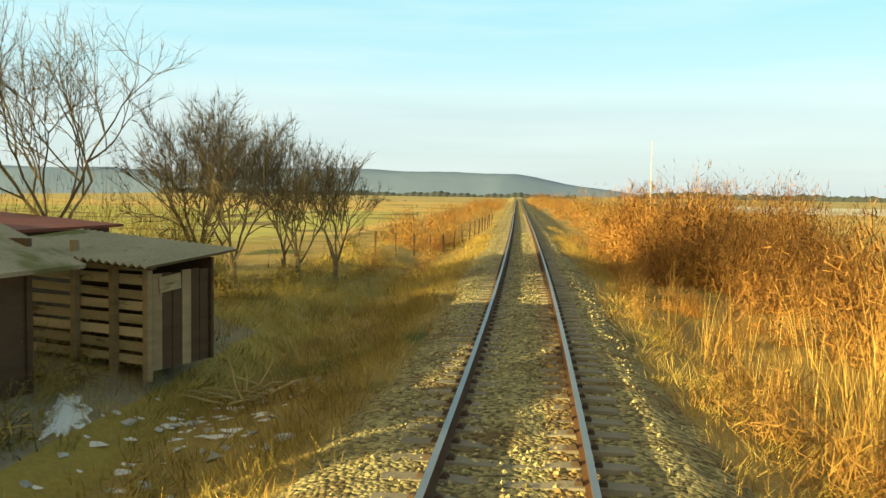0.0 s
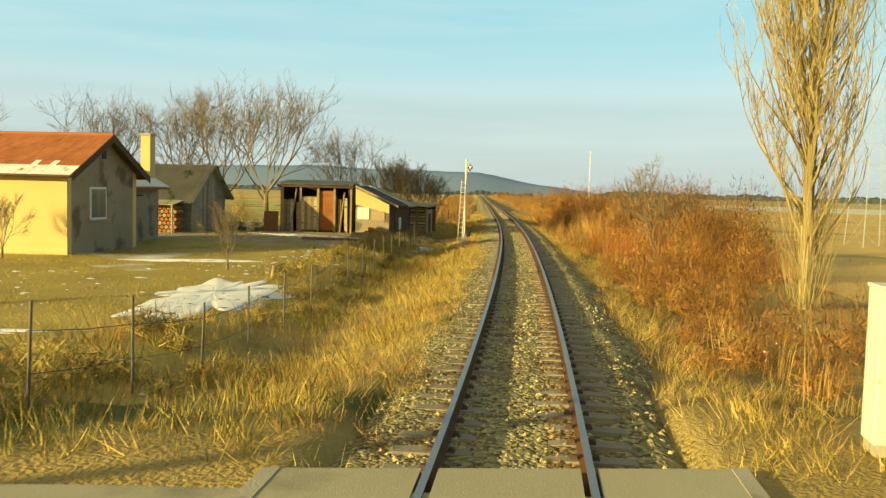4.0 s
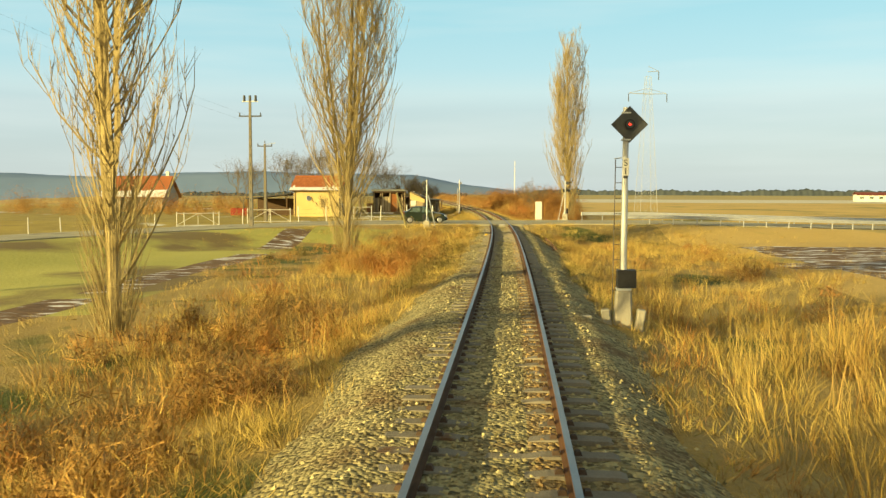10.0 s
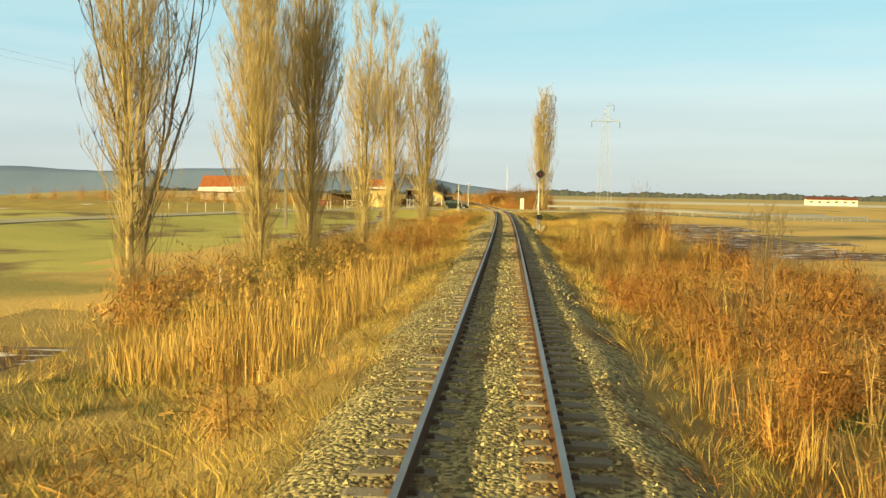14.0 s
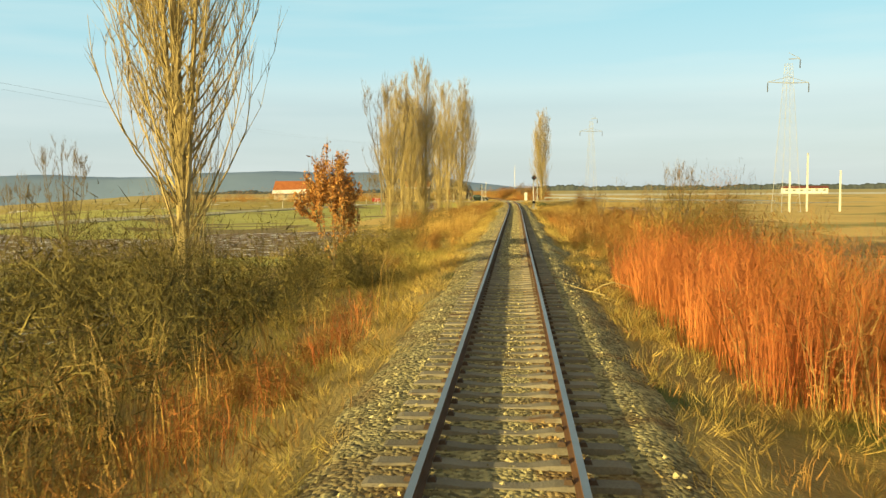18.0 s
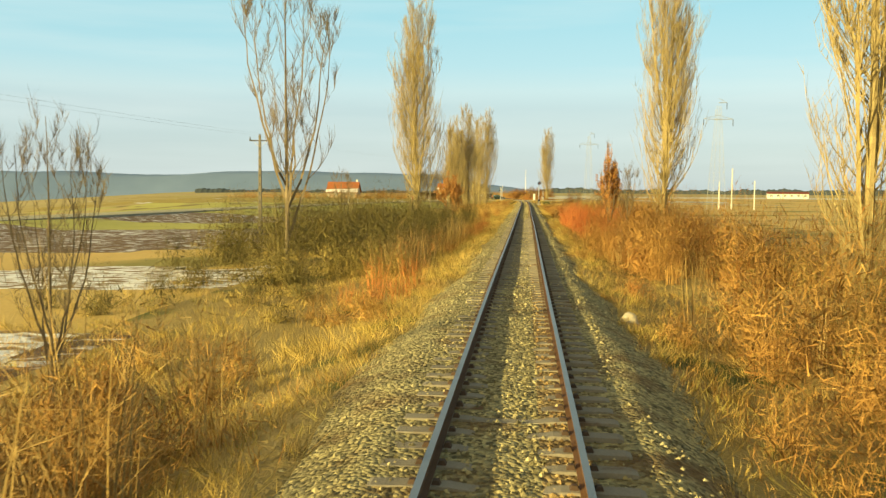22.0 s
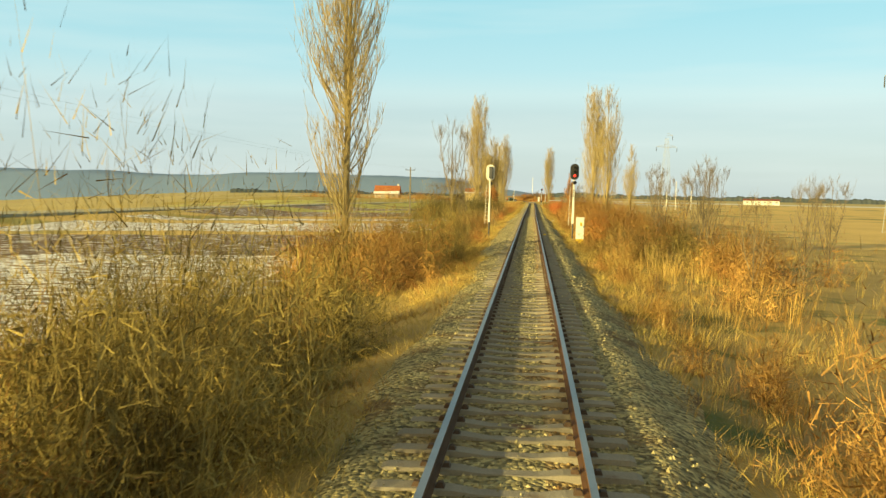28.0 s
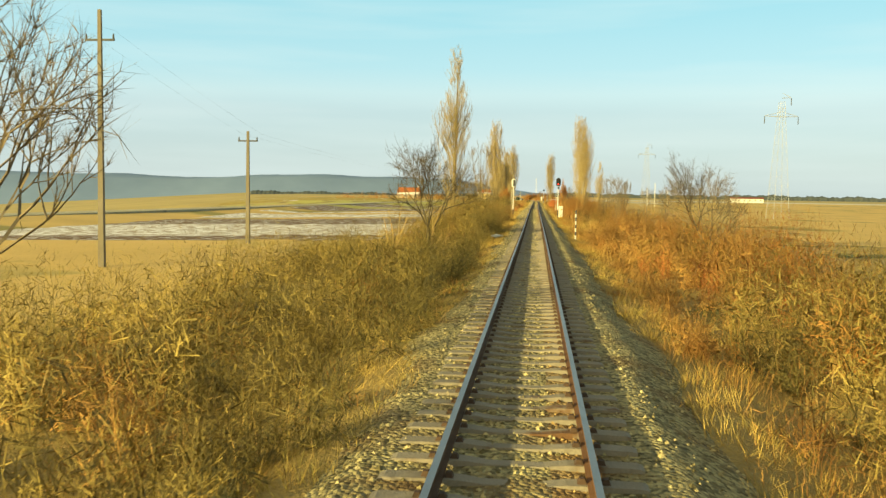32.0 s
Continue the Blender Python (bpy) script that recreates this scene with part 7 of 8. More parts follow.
def pylon(x, y, h, w, arm, turn, label):
    """A lattice mast: four legs, bracing, one arm each side and a peak arm."""
    t = thing("power_pylon", label, "pylon", x, y, None, turn, "lattice pylons")
    legs = []
    for sx, sy in ((-1, -1), (1, -1), (1, 1), (-1, 1)):
        legs.append((Vector((sx * w / 2, sy * w / 2, -0.2)), Vector((sx * w * 0.13, sy * w * 0.13, h * 0.94))))
        part("leg", rod(legs[-1][0], legs[-1][1], 0.036, 0.026, 4), M["galv"], t)
    segs, n = [], 14
    for i in range(n):
        u, v = (i / n) ** 0.8, ((i + 1) / n) ** 0.8
        for k in range(4):
            a, b = legs[k], legs[(k + 1) % 4]
            segs.append((a[0].lerp(a[1], u), b[0].lerp(b[1], v)))
            segs.append((b[0].lerp(b[1], u), a[0].lerp(a[1], v)))
            segs.append((a[0].lerp(a[1], v), b[0].lerp(b[1], v)))
    a, b = np.array([s[0][:] for s in segs]), np.array([s[1][:] for s in segs])
    br = new("bracing", mesh_of("bracing", *tubes(a, b, np.full(len(a), 0.010), np.full(len(a), 0.010)), M["galv"]))
    br.parent = t
    for s, z, L in ((-1, 0.82, arm), (1, 0.82, arm), (1, 0.97, arm * 0.55)):
        am = part("arm", rod((0, 0, h * z), (s * L, 0, h * z + 0.1), 0.07, 0.04, 4), M["galv"], t)
        part("arm_brace", rod((0, 0, h * z + 0.9), (s * L, 0, h * z + 0.1), 0.035, n=4), M["galv"], am)
        part("insulator", rod((s * L, 0, h * z), (s * L, 0, h * z - 1.3), 0.07, n=6), M["board_grey"], am)


pylon(23.2, 26, 24.4, 3.0, 3.3, 12, "grey steel lattice pylon standing in the stubble field")
pylon(40.8, -96.5, 23.0, 3.0, 3.2, 12, "grey steel lattice pylon in the eastern field")
pylon(44.5, -256, 22.5, 3.0, 3.2, 12, "grey steel lattice pylon in the southern field")
t = thing("farm_building", "long low white farm building with a red roof far off", "building", 166, 280, None, -8)
part("wall", box(24, 7, 3.4, (0, 0, -0.3)), M["white"], t)
part("roof", slab([(-12.4, -4, 3.0), (12.4, -4, 3.0), (12.4, 0, 4.2), (-12.4, 0, 4.2)], 0.15), M["rust_sheet"], t)
part("roof", slab([(12.4, 4, 3.0), (-12.4, 4, 3.0), (-12.4, 0, 4.2), (12.4, 0, 4.2)], 0.15), M["rust_sheet"], t)
for i in range(6):
    part("window", box(1.6, 0.1, 1.0, (-10 + 4 * i, -3.52, 1.2)), M["glass"], t)
t = thing("concrete_mast", "tall thin white mast far beyond the scrub", "mast", 1.6, 180, -1.0)
part("shaft", rod((0, 0, 0), (0, 0, 14.4), 0.14, 0.09, 8), M["white"], t)
for x, y, h in ((41.4, -96.2, 5.9), (44.3, -95.0, 8.7), (48.7, -96.0, 6.1)):
    t = thing("concrete_mast", "pale concrete post by the power line", "mast", x, y, None, 0, "pale posts")
    part("shaft", box(0.26, 0.22, h, taper=0.7), M["white"], t)
# ---- yards: houses, sheds, fences ----
def window(parent, cx, y, z, w, h, axis="y"):
    """A framed two-leaf window set into a wall; axis gives the way it faces."""
    m = pose(cx, y, z) if axis == "y" else pose(cx, y, z, 0, 0, 90)
    f = part("window", box(w + 0.12, 0.06, h + 0.12, (0, 0, -0.06)), M["white"], parent)
    f.matrix_basis = m
    for s in (-1, 1):
        part("pane", box(w / 2 - 0.04, 0.02, h - 0.06, (s * w / 4, -0.03, 0.03)), M["glass"], f)
    part("sill", box(w + 0.24, 0.14, 0.05, (0, -0.06, -0.1)), M["concrete"], f)


def tiled(parent, p, rows, cols, mat, t=0.03, snow_rows=0):
    """Rows of overlapping tiles over the four corners p, from the eaves p0-p1 up to the ridge p3-p2."""
    p = [Vector(q) for q in p]
    u, v = (p[1] - p[0]) / cols, (p[3] - p[0]) / rows
    n = u.cross(v).normalized()
    bm = bmesh.new()
    a = [bm.verts.new(q) for q in (Vector((0, 0, 0)), u * 0.98, u * 0.98 + v * 1.12 - n * t * 0.8, v * 1.12 - n * t * 0.8)]
    b = [bm.verts.new(q.co - n * t) for q in a[:2]]
    bm.faces.new(a)
    bm.faces.new((a[1], a[0], b[0], b[1]))
    me, ms = bpy.data.meshes.new("roof_tile"), bpy.data.meshes.new("snowy_tile")
    for m_, mt in ((me, mat), (ms, M["tile_snow"])):
        bm.to_mesh(m_)
        m_.materials.append(mt)
    bm.free()
    for i in range(rows):
        for j in range(cols):
            snowy = i < snow_rows + (RNG.random() < 0.12)
            shared("snowy_tile" if snowy else "roof_tile", ms if snowy else me, parent, Matrix.Translation(p[0] + u * j + v * i + n * float(RNG.uniform(0.03, 0.045))))


def house():
    """Yellow cottage: long side to the road, gable to the track."""
    t = thing("house", "small yellow plastered cottage with a red tiled roof under thawing snow", "house", 0, 0, 0)
    x0, x1, y0, y1, zb, ze, zr = -25.7, -20.1, -16.6, -11.2, -0.7, 3.0, 4.5
    ym = (y0 + y1) / 2
    part("wall", box(x1 - x0, 0.3, ze - zb, ((x0 + x1) / 2, y0 + 0.15, zb)), M["plaster_yellow"], t, "yellow plastered wall")
    part("wall", box(x1 - x0, 0.3, ze - zb, ((x0 + x1) / 2, y1 - 0.15, zb)), M["plaster_yellow"], t)
    for x in (x0 + 0.153, x1 - 0.153):
        bm = extrude([(y0 + 0.004, zb), (y1 - 0.004, zb), (y1 - 0.004, ze), (ym, zr - 0.05), (y0 + 0.004, ze)], -0.15, 0.15)
        part("gable_wall", bm, M["plaster_dull"], t).matrix_basis = Matrix.Translation((x, 0, 0)) @ pose(0, 0, 0, 0, 0, 90) @ Matrix.Diagonal((1, -1, 1, 1))
    ov = 0.45
    k = (zr - ze) / (ym - y0)
    e0, e1 = (y0 - ov, ze - ov * k), (y1 + ov, ze - ov * k)
    r = part("roof", slab([(x0 - ov, e0[0], e0[1]), (x1 + ov, e0[0], e0[1]), (x1 + ov, ym, zr), (x0 - ov, ym, zr)], 0.1), M["wood_dark"], t)
    r2 = part("roof", slab([(x1 + ov, e1[0], e1[1]), (x0 - ov, e1[0], e1[1]), (x0 - ov, ym, zr), (x1 + ov, ym, zr)], 0.1), M["wood_dark"], t)
    tiled(r, [(x0 - ov, e0[0], e0[1]), (x1 + ov, e0[0], e0[1]), (x1 + ov, ym, zr), (x0 - ov, ym, zr)], 9, 24, M["tile_red"], snow_rows=2)
    part("tile_layer", slab([(x1 + ov, e1[0], e1[1] + 0.03), (x0 - ov, e1[0], e1[1] + 0.03), (x0 - ov, ym, zr + 0.04), (x1 + ov, ym, zr + 0.04)], 0.03), M["tile_red"], r2)
    part("ridge_cap", rod((x0 - ov, ym, zr + 0.03), (x1 + ov, ym, zr + 0.03), 0.09, n=8), M["tile_red"], t)
    for y, s in ((e0[0], 1), (e1[0], -1)):
        part("verge_board", slab([(x1 + ov + 0.012, y, e0[1] + 0.06), (x1 + ov + 0.012, ym, zr + 0.06), (x1 + ov + 0.012, ym, zr - 0.26), (x1 + ov + 0.012, y, e0[1] - 0.24)], 0.04), M["wood_dark"], t)
    part("gutter", rod((x0 - ov, e0[0] - 0.05, e0[1] - 0.03), (x1 + ov, e0[0] - 0.05, e0[1] - 0.03), 0.05, n=8), M["wood_dark"], t)
    part("downpipe", rod((x0 + 0.15, y0 - 0.06, zb), (x0 + 0.15, y0 - 0.06, ze), 0.05, n=8), M["wood_old"], t)
    window(t, x1 + 0.02, y0 + 2.2, 1.0, 1.1, 1.25, "x")
    part("satellite_dish", rod((x0 + 1.9, y0 - 0.28, 1.75), (x0 + 1.98, y0 - 0.36, 1.78), 0.30, 0.33, 18), M["galv"], t, "grey satellite dish")
    part("dish_arm", rod((x0 + 2.0, y0, 1.7), (x0 + 1.95, y0 - 0.3, 1.75), 0.02, n=6), M["wire"], t)
    part("attic_vent", box(0.06, 0.3, 0.36, (x1 + 0.005, ym, 3.5)), M["black"], t)
    # lower wing behind with its own roof, porch and chimney
    part("wing_wall", box(3.6, 5.6, 3.0, (-23.7, -8.4, -0.7), bevel=0.01), M["plaster_dull"], t)
    w = part("wing_roof", slab([(-21.4, -11.3, 2.3), (-21.4, -5.3, 2.3), (-23.7, -5.3, 3.5), (-23.7, -11.3, 3.5)], 0.1), M["tile_red"], t)
    part("snow_layer", slab([(-21.45, -8.8, 2.32), (-21.45, -5.3, 2.32), (-23.6, -5.3, 3.46), (-23.6, -8.8, 3.46)], -0.05), M["tile_snow"], w)
    part("wing_roof", slab([(-25.9, -5.3, 2.3), (-25.9, -11.3, 2.3), (-23.7, -11.3, 3.5), (-23.7, -5.3, 3.5)], 0.1), M["tile_red"], t)
    part("porch_roof", slab([(-20.7, -11.0, 1.95), (-20.7, -9.4, 1.95), (-21.9, -9.4, 2.3), (-21.9, -11.0, 2.3)], 0.06), M["wood_dark"], t)
    part("door", box(0.08, 0.95, 2.05, (-21.88, -10.2, -0.35), bevel=0.01), M["wood_dark"], t)
    ch = part("chimney", box(0.55, 0.55, 3.0, (-22.5, -5.6, 2.0), bevel=0.02), M["plaster_yellow"], t)
    part("chimney_cap", box(0.7, 0.7, 0.1, (-22.5, -5.6, 5.0), bevel=0.02), M["concrete"], ch)
    # open shelter to the west with a car-port roof
    s = thing("shelter", "dark open timber shelter with red boards beside the cottage", "shed", 0, 0, 0)
    part("roof", slab([(-32.0, -15.6, 1.75), (-26.6, -15.6, 2.35), (-26.6, -10.5, 2.35), (-32.0, -10.5, 1.75)], 0.1), M["felt"], s)
    part("back_wall", box(5.4, 0.1, 2.4, (-29.3, -10.6, -0.7)), M["wood_dark"], s)
    for x in (-31.8, -29.4, -26.9):
        part("post", box(0.14, 0.14, 2.5, (x, -15.4, -0.7)), M["wood_dark"], s)
    part("red_panel", box(2.6, 0.08, 1.1, (-32.8, -15.2, -0.6)), M["red_wall"], s)


house()


def red_house():
    t = thing("house", "far farmhouse with a red roof and a gable to the track", "house", 0, 0, 0)
    x0, x1, y0, y1, zb, ze, zr = -70.0, -59.3, 24.5, 31.5, -1.2, 2.0, 5.3
    ym = (y0 + y1) / 2
    part("wall", box(x1 - x0, y1 - y0, ze - zb, ((x0 + x1) / 2, ym, zb)), M["plaster_grey"], t)
    for x in (x0 + 0.2, x1 - 0.2):
        bm = extrude([(y0, ze), (y1, ze), (ym, zr - 0.1)], -0.19, 0.19)
        part("gable", bm, M["plaster_grey"], t).matrix_basis = Matrix.Translation((x, 0, 0)) @ pose(0, 0, 0, 0, 0, 90) @ Matrix.Diagonal((1, -1, 1, 1))
    r = part("roof", slab([(x0 - 0.5, y0 - 0.6, ze - 0.5), (x1 + 0.5, y0 - 0.6, ze - 0.5), (x1 + 0.5, ym, zr), (x0 - 0.5, ym, zr)], 0.14), M["tile_red"], t)
    part("snow_layer", slab([(x0 - 0.5, y0 - 0.6, ze - 0.46), (x1 + 0.5, y0 - 0.6, ze - 0.46), (x1 + 0.5, y0 + 0.9, ze + 0.85), (x0 - 0.5, y0 + 0.5, ze + 0.5)], -0.05), M["tile_snow"], r)
    part("roof", slab([(x1 + 0.5, y1 + 0.6, ze - 0.5), (x0 - 0.5, y1 + 0.6, ze - 0.5), (x0 - 0.5, ym, zr), (x1 + 0.5, ym, zr)], 0.14), M["tile_red"], t)
    part("chimney", box(0.6, 0.6, 1.2, (x1 - 0.6, ym + 0.5, zr - 0.4), bevel=0.02), M["white"], t)
    for cx in (-66.4, -63.8, -61.2):
        window(t, cx, y0 - 0.02, 0.2, 1.0, 1.2)


red_house()


def hut():
    t = thing("barn", "old plank barn with a corrugated grey roof", "barn", 0, 0, 0, 0)
    x0, x1, y0, y1, ze, zr = -28.4, -23.4, 1.4, 6.4, 1.9, 3.75
    xm, ym = (x0 + x1) / 2, (y0 + y1) / 2
    part("wall", box(x1 - x0 - 0.08, y1 - y0 - 0.08, ze + 0.7, (xm, ym, -0.7)), M["wood_dark"], t)
    n = 17
    for i in range(n):
        yb = y0 + (i + 0.5) * (y1 - y0) / n
        top = ze + (zr - ze) * (1 - abs(yb - ym) / ((y1 - y0) / 2)) - 0.12
        part("board", box(0.03, (y1 - y0) / n * 0.93, top + 0.65, (x1 + 0.02 + RNG.uniform(-0.008, 0.008), yb, -0.65)), M["grey_board"] if i % 5 else M["wood_old"], t)
    for i in range(17):
        xb = x0 + (i + 0.5) * (x1 - x0) / 17
        part("board", box((x1 - x0) / 17 * 0.93, 0.03, ze + 0.4, (xb, y0 - 0.02 + RNG.uniform(-0.008, 0.008), -0.65)), M["grey_board"], t)
    for x in (x0 + 0.1, x1 - 0.1):
        part("gable", extrude([(y0, ze), (y1, ze), (ym, zr - 0.08)], -0.095, 0.095), M["wood_old"], t).matrix_basis = Matrix.Translation((x, 0, 0)) @ pose(0, 0, 0, 0, 0, 90) @ Matrix.Diagonal((1, -1, 1, 1))
    part("roof", ribbed([(x0 - 0.5, y0 - 0.75, ze - 0.52), (x1 + 0.5, y0 - 0.75, ze - 0.52), (x1 + 0.5, ym, zr), (x0 - 0.5, ym, zr)], 26, 0.085), M["eternit"], t)
    part("roof", ribbed([(x1 + 0.5, y1 + 0.5, ze - 0.35), (x0 - 0.5, y1 + 0.5, ze - 0.35), (x0 - 0.5, ym, zr), (x1 + 0.5, ym, zr)], 22, 0.03), M["eternit"], t)
    l = thing("wood_stack", "stacked firewood under a low tin roof by the barn", "firewood", 0, 0, 0)
    part("roof", slab([(-27.0, -0.6, 1.3), (-23.6, -0.6, 1.3), (-23.6, 1.2, 1.6), (-27.0, 1.2, 1.6)], 0.05), M["eternit"], l)
    for i in range(11):
        for j in range(7):
            part("log", rod((-26.6 + i * 0.27 + 0.13 * (j % 2), 0.0, -0.3 + j * 0.23), (-26.6 + i * 0.27 + 0.13 * (j % 2), 0.9, -0.3 + j * 0.23), 0.12, n=7), M["wood_red"] if (i + j) % 3 else M["wood_old"], l)
    for x in (-26.9, -23.7):
        part("post", box(0.1, 0.1, 1.9, (x, -0.5, -0.6)), M["wood_old"], l)


hut()


def boards(parent, x0, x1, y, z0, z1, n, mat, jitter=0.02, vertical=True):
    """Single boards side by side over a rectangle facing -y."""
    for i in range(n):
        if vertical:
            w = (x1 - x0) / n
            part("board", box(w * 0.94, 0.03, (z1 - z0) * RNG.uniform(0.97, 1.0), (x0 + w * (i + 0.5), y + RNG.uniform(-jitter, jitter), z0)), mat, parent)
        else:
            h = (z1 - z0) / n
            part("board", box((x1 - x0) * RNG.uniform(0.95, 1.0), 0.03, h * RNG.uniform(0.62, 0.86), ((x0 + x1) / 2 + RNG.uniform(-0.05, 0.05), y + RNG.uniform(-jitter, jitter), z0 + h * i), (0, RNG.uniform(-0.8, 0.8), 0)), mat, parent)


def sheds():
    b = thing("barn", "open-fronted wooden barn with a flat corrugated roof and red-brown doors", "barn", 0, 0, 0)
    part("roof", ribbed([(-19.9, 6.4, 2.72), (-14.9, 7.4, 2.72), (-15.6, 12.0, 3.0), (-20.6, 11.0, 3.0)], 26, 0.03), M["eternit"], b)
    part("eaves_beam", slab([(-19.8, 6.5, 2.66), (-14.9, 7.5, 2.66), (-14.92, 7.62, 2.66), (-19.82, 6.62, 2.66)], 0.16), M["wood_dark"], b)
    for u in (0.0, 0.26, 0.52, 0.76, 1.0):
        part("post", box(0.15, 0.15, 3.1, (-19.5 + 4.4 * u, 6.75 + 0.95 * u, -0.6), (0, 0, 12)), M["wood_old"], b)
    part("back_wall", slab([(-20.2, 10.9, -0.6), (-15.6, 11.8, -0.6), (-15.6, 11.8, 2.8), (-20.2, 10.9, 2.8)], 0.06), M["wood_dark"], b)
    part("side_wall", slab([(-15.2, 7.6, -0.6), (-15.9, 11.8, -0.6), (-15.9, 11.8, 2.75), (-15.2, 7.6, 2.7)], 0.05), M["wood_dark"], b)
    part("side_wall", slab([(-19.6, 6.8, -0.6), (-20.2, 10.9, -0.6), (-20.2, 10.9, 2.75), (-19.6, 6.8, 2.7)], 0.05), M["wood_dark"], b)
    d = part("door", slab([(-18.3, 7.1, -0.35), (-17.3, 7.3, -0.35), (-17.3, 7.3, 1.9), (-18.3, 7.1, 1.9)], 0.05), M["wood_old"], b)
    part("window", slab([(-18.12, 7.08, 0.9), (-17.5, 7.2, 0.9), (-17.5, 7.2, 1.6), (-18.12, 7.08, 1.6)], 0.03), M["white"], d)
    part("door", slab([(-17.25, 7.3, -0.35), (-16.2, 7.5, -0.35), (-16.2, 7.5, 2.3), (-17.25, 7.3, 2.3)], 0.05), M["wood_red"], b, "red-brown plank door")
    for k in range(20):
        u = (k + 0.5) / 20
        if 0.26 < u < 0.76 or k in (3, 17):
            continue
        h = (2.2 if u < 0.3 else 2.55) * RNG.uniform(0.86, 1.0)
        part("board", box(0.2, 0.03, h, (-19.5 + 4.4 * u, 6.85 + 0.95 * u + RNG.uniform(-0.02, 0.02), -0.45), (0, RNG.uniform(-1.2, 1.2), 12)), M[("wood_old", "grey_board", "pale_board", "wood_red")[k % 4]], b)
    for k in range(5):
        part("board", box(0.2, 0.03, 2.1 + RNG.uniform(-0.1, 0.1), (-18.2 + 0.2 * k, 7.06 + 0.043 * k, -0.3), (0, 0, 12)), M[("pale_board", "wood_old")[k % 2]], d)
    part("leaning_pole", rod((-18.9, 6.5, -0.5), (-18.55, 6.8, 2.4), 0.05, n=7), M["wood_old"], b)
    part("leaning_pole", rod((-15.7, 7.2, -0.5), (-15.45, 7.4, 2.2), 0.06, n=7), M["wood_old"], b)

    t = thing("shed", "lean-to shed with a yellow gable and a dark felt roof", "shed", 0, 0, 0)
    zb = -0.6
    bm = extrude([(-13.9, zb), (-11.75, zb), (-11.75, 1.55), (-13.9, 2.5)], 4.5, 4.62)
    part("front_wall", bm, M["plaster_dull"], t)
    bm = extrude([(-13.9, 1.52), (-11.75, 1.02), (-11.75, 1.56), (-13.9, 2.52)], 4.46, 4.5)
    part("gable_board", bm, M["plaster_yellow"], t, "bright yellow boarded gable")
    part("white_panel", box(0.75, 0.03, 0.75, (-13.4, 4.47, 0.6)), M["white"], t)
    part("window_shutter", box(0.85, 0.03, 0.6, (-12.45, 4.47, 0.55)), M["wood_old"], t)
    # turned from the sun: its shade is put into the dark wood colour
    part("side_wall", box(0.12, 6.2, 2.1, (-11.8, 7.7, zb)), M["wood_dark"], t, "dark brown plank side, darkened for its shade")
    part("back_wall", box(2.2, 0.12, 2.4, (-12.8, 10.8, zb)), M["wood_dark"], t)
    part("side_door", box(0.04, 0.8, 1.7, (-11.72, 6.4, zb + 0.1)), M["wood_dark"], t)
    part("side_panel", box(0.04, 0.7, 0.8, (-11.72, 7.6, zb + 0.5)), M["white"], t)
    part("roof", slab([(-11.1, 3.8, 1.52), (-11.1, 7.4, 1.5), (-13.75, 7.4, 2.68), (-13.75, 3.8, 2.68)], 0.07), M["felt"], t)
    part("roof", slab([(-11.05, 7.46, 1.46), (-11.05, 11.2, 1.42), (-13.9, 11.2, 2.55), (-13.9, 7.46, 2.6)], 0.07), M["eternit"], t)
    part("roof_batten", slab([(-11.08, 7.40, 1.56), (-11.08, 7.50, 1.56), (-13.8, 7.50, 2.74), (-13.8, 7.40, 2.74)], 0.06), M["white"], t, "pale batten across the roof")
    part("verge_board", slab([(-11.05, 3.78, 1.54), (-13.75, 3.78, 2.72), (-13.75, 3.78, 2.58), (-11.05, 3.78, 1.40)], 0.04), M["wood_old"], t)
    for i, (x, z) in enumerate([(-13.0, 0), (-12.6, 0), (-12.2, 0), (-12.8, 0.22)]):
        c = thing("crate", "small brown crate against the shed wall", "crate", x, 4.1, -0.32 + z, 6 * i, "crates")
        part("body", box(0.34, 0.3, 0.22, bevel=0.01), M["wood_red"], c)
    p = thing("plank_stack", "low stack of weathered planks before the shed", "planks", -12.9, 3.7, None, 4)
    for j in range(4):
        for k_ in range(3):
            part("plank", box(1.9, 0.2, 0.07, (RNG.uniform(-0.15, 0.15), -0.25 + 0.24 * k_, 0.08 * j), (0, 0, RNG.uniform(-3, 3))), M["wood_old"], p)

    t = thing("plank_shed", "slatted plank pen with a sagging corrugated roof", "shed", -12.0, 12.9, -0.45, -14)
    boards(t, -1.9, 1.15, 0.0, 0.1, 1.85, 8, M["pale_board"], vertical=False)
    for x in (-1.95, -0.45, 0.45, 1.2):
        part("post", box(0.11, 0.11, 2.25 if x < -0.2 and x > -1 else 2.0, (x, -0.08, -0.15)), M["wood_old"], t)
    # this side's shade is put into the colour by the dark boards
    for i in range(6):
        part("board", box(0.03, 0.21, 1.65 * RNG.uniform(0.95, 1.0), (1.2 + RNG.uniform(-0.015, 0.015), 0.12 + 0.225 * i, 0.0)), M["wood_dark"] if i % 3 else M["wood_old"], t)
    part("side_panel", box(0.02, 0.5, 0.26, (1.235, 0.4, 1.3), (5, 0, 0)), M["pale_board"], t)
    part("roof", ribbed([(-2.3, -0.5, 1.95), (1.6, -0.5, 1.78), (1.6, 1.7, 1.95), (-2.3, 1.7, 2.15)], 22, 0.03), M["eternit"], t)
    part("roof_beam", box(3.4, 0.12, 0.12, (-0.35, -0.1, 1.76), (0, 2.6, 0)), M["wood_dark"], t)
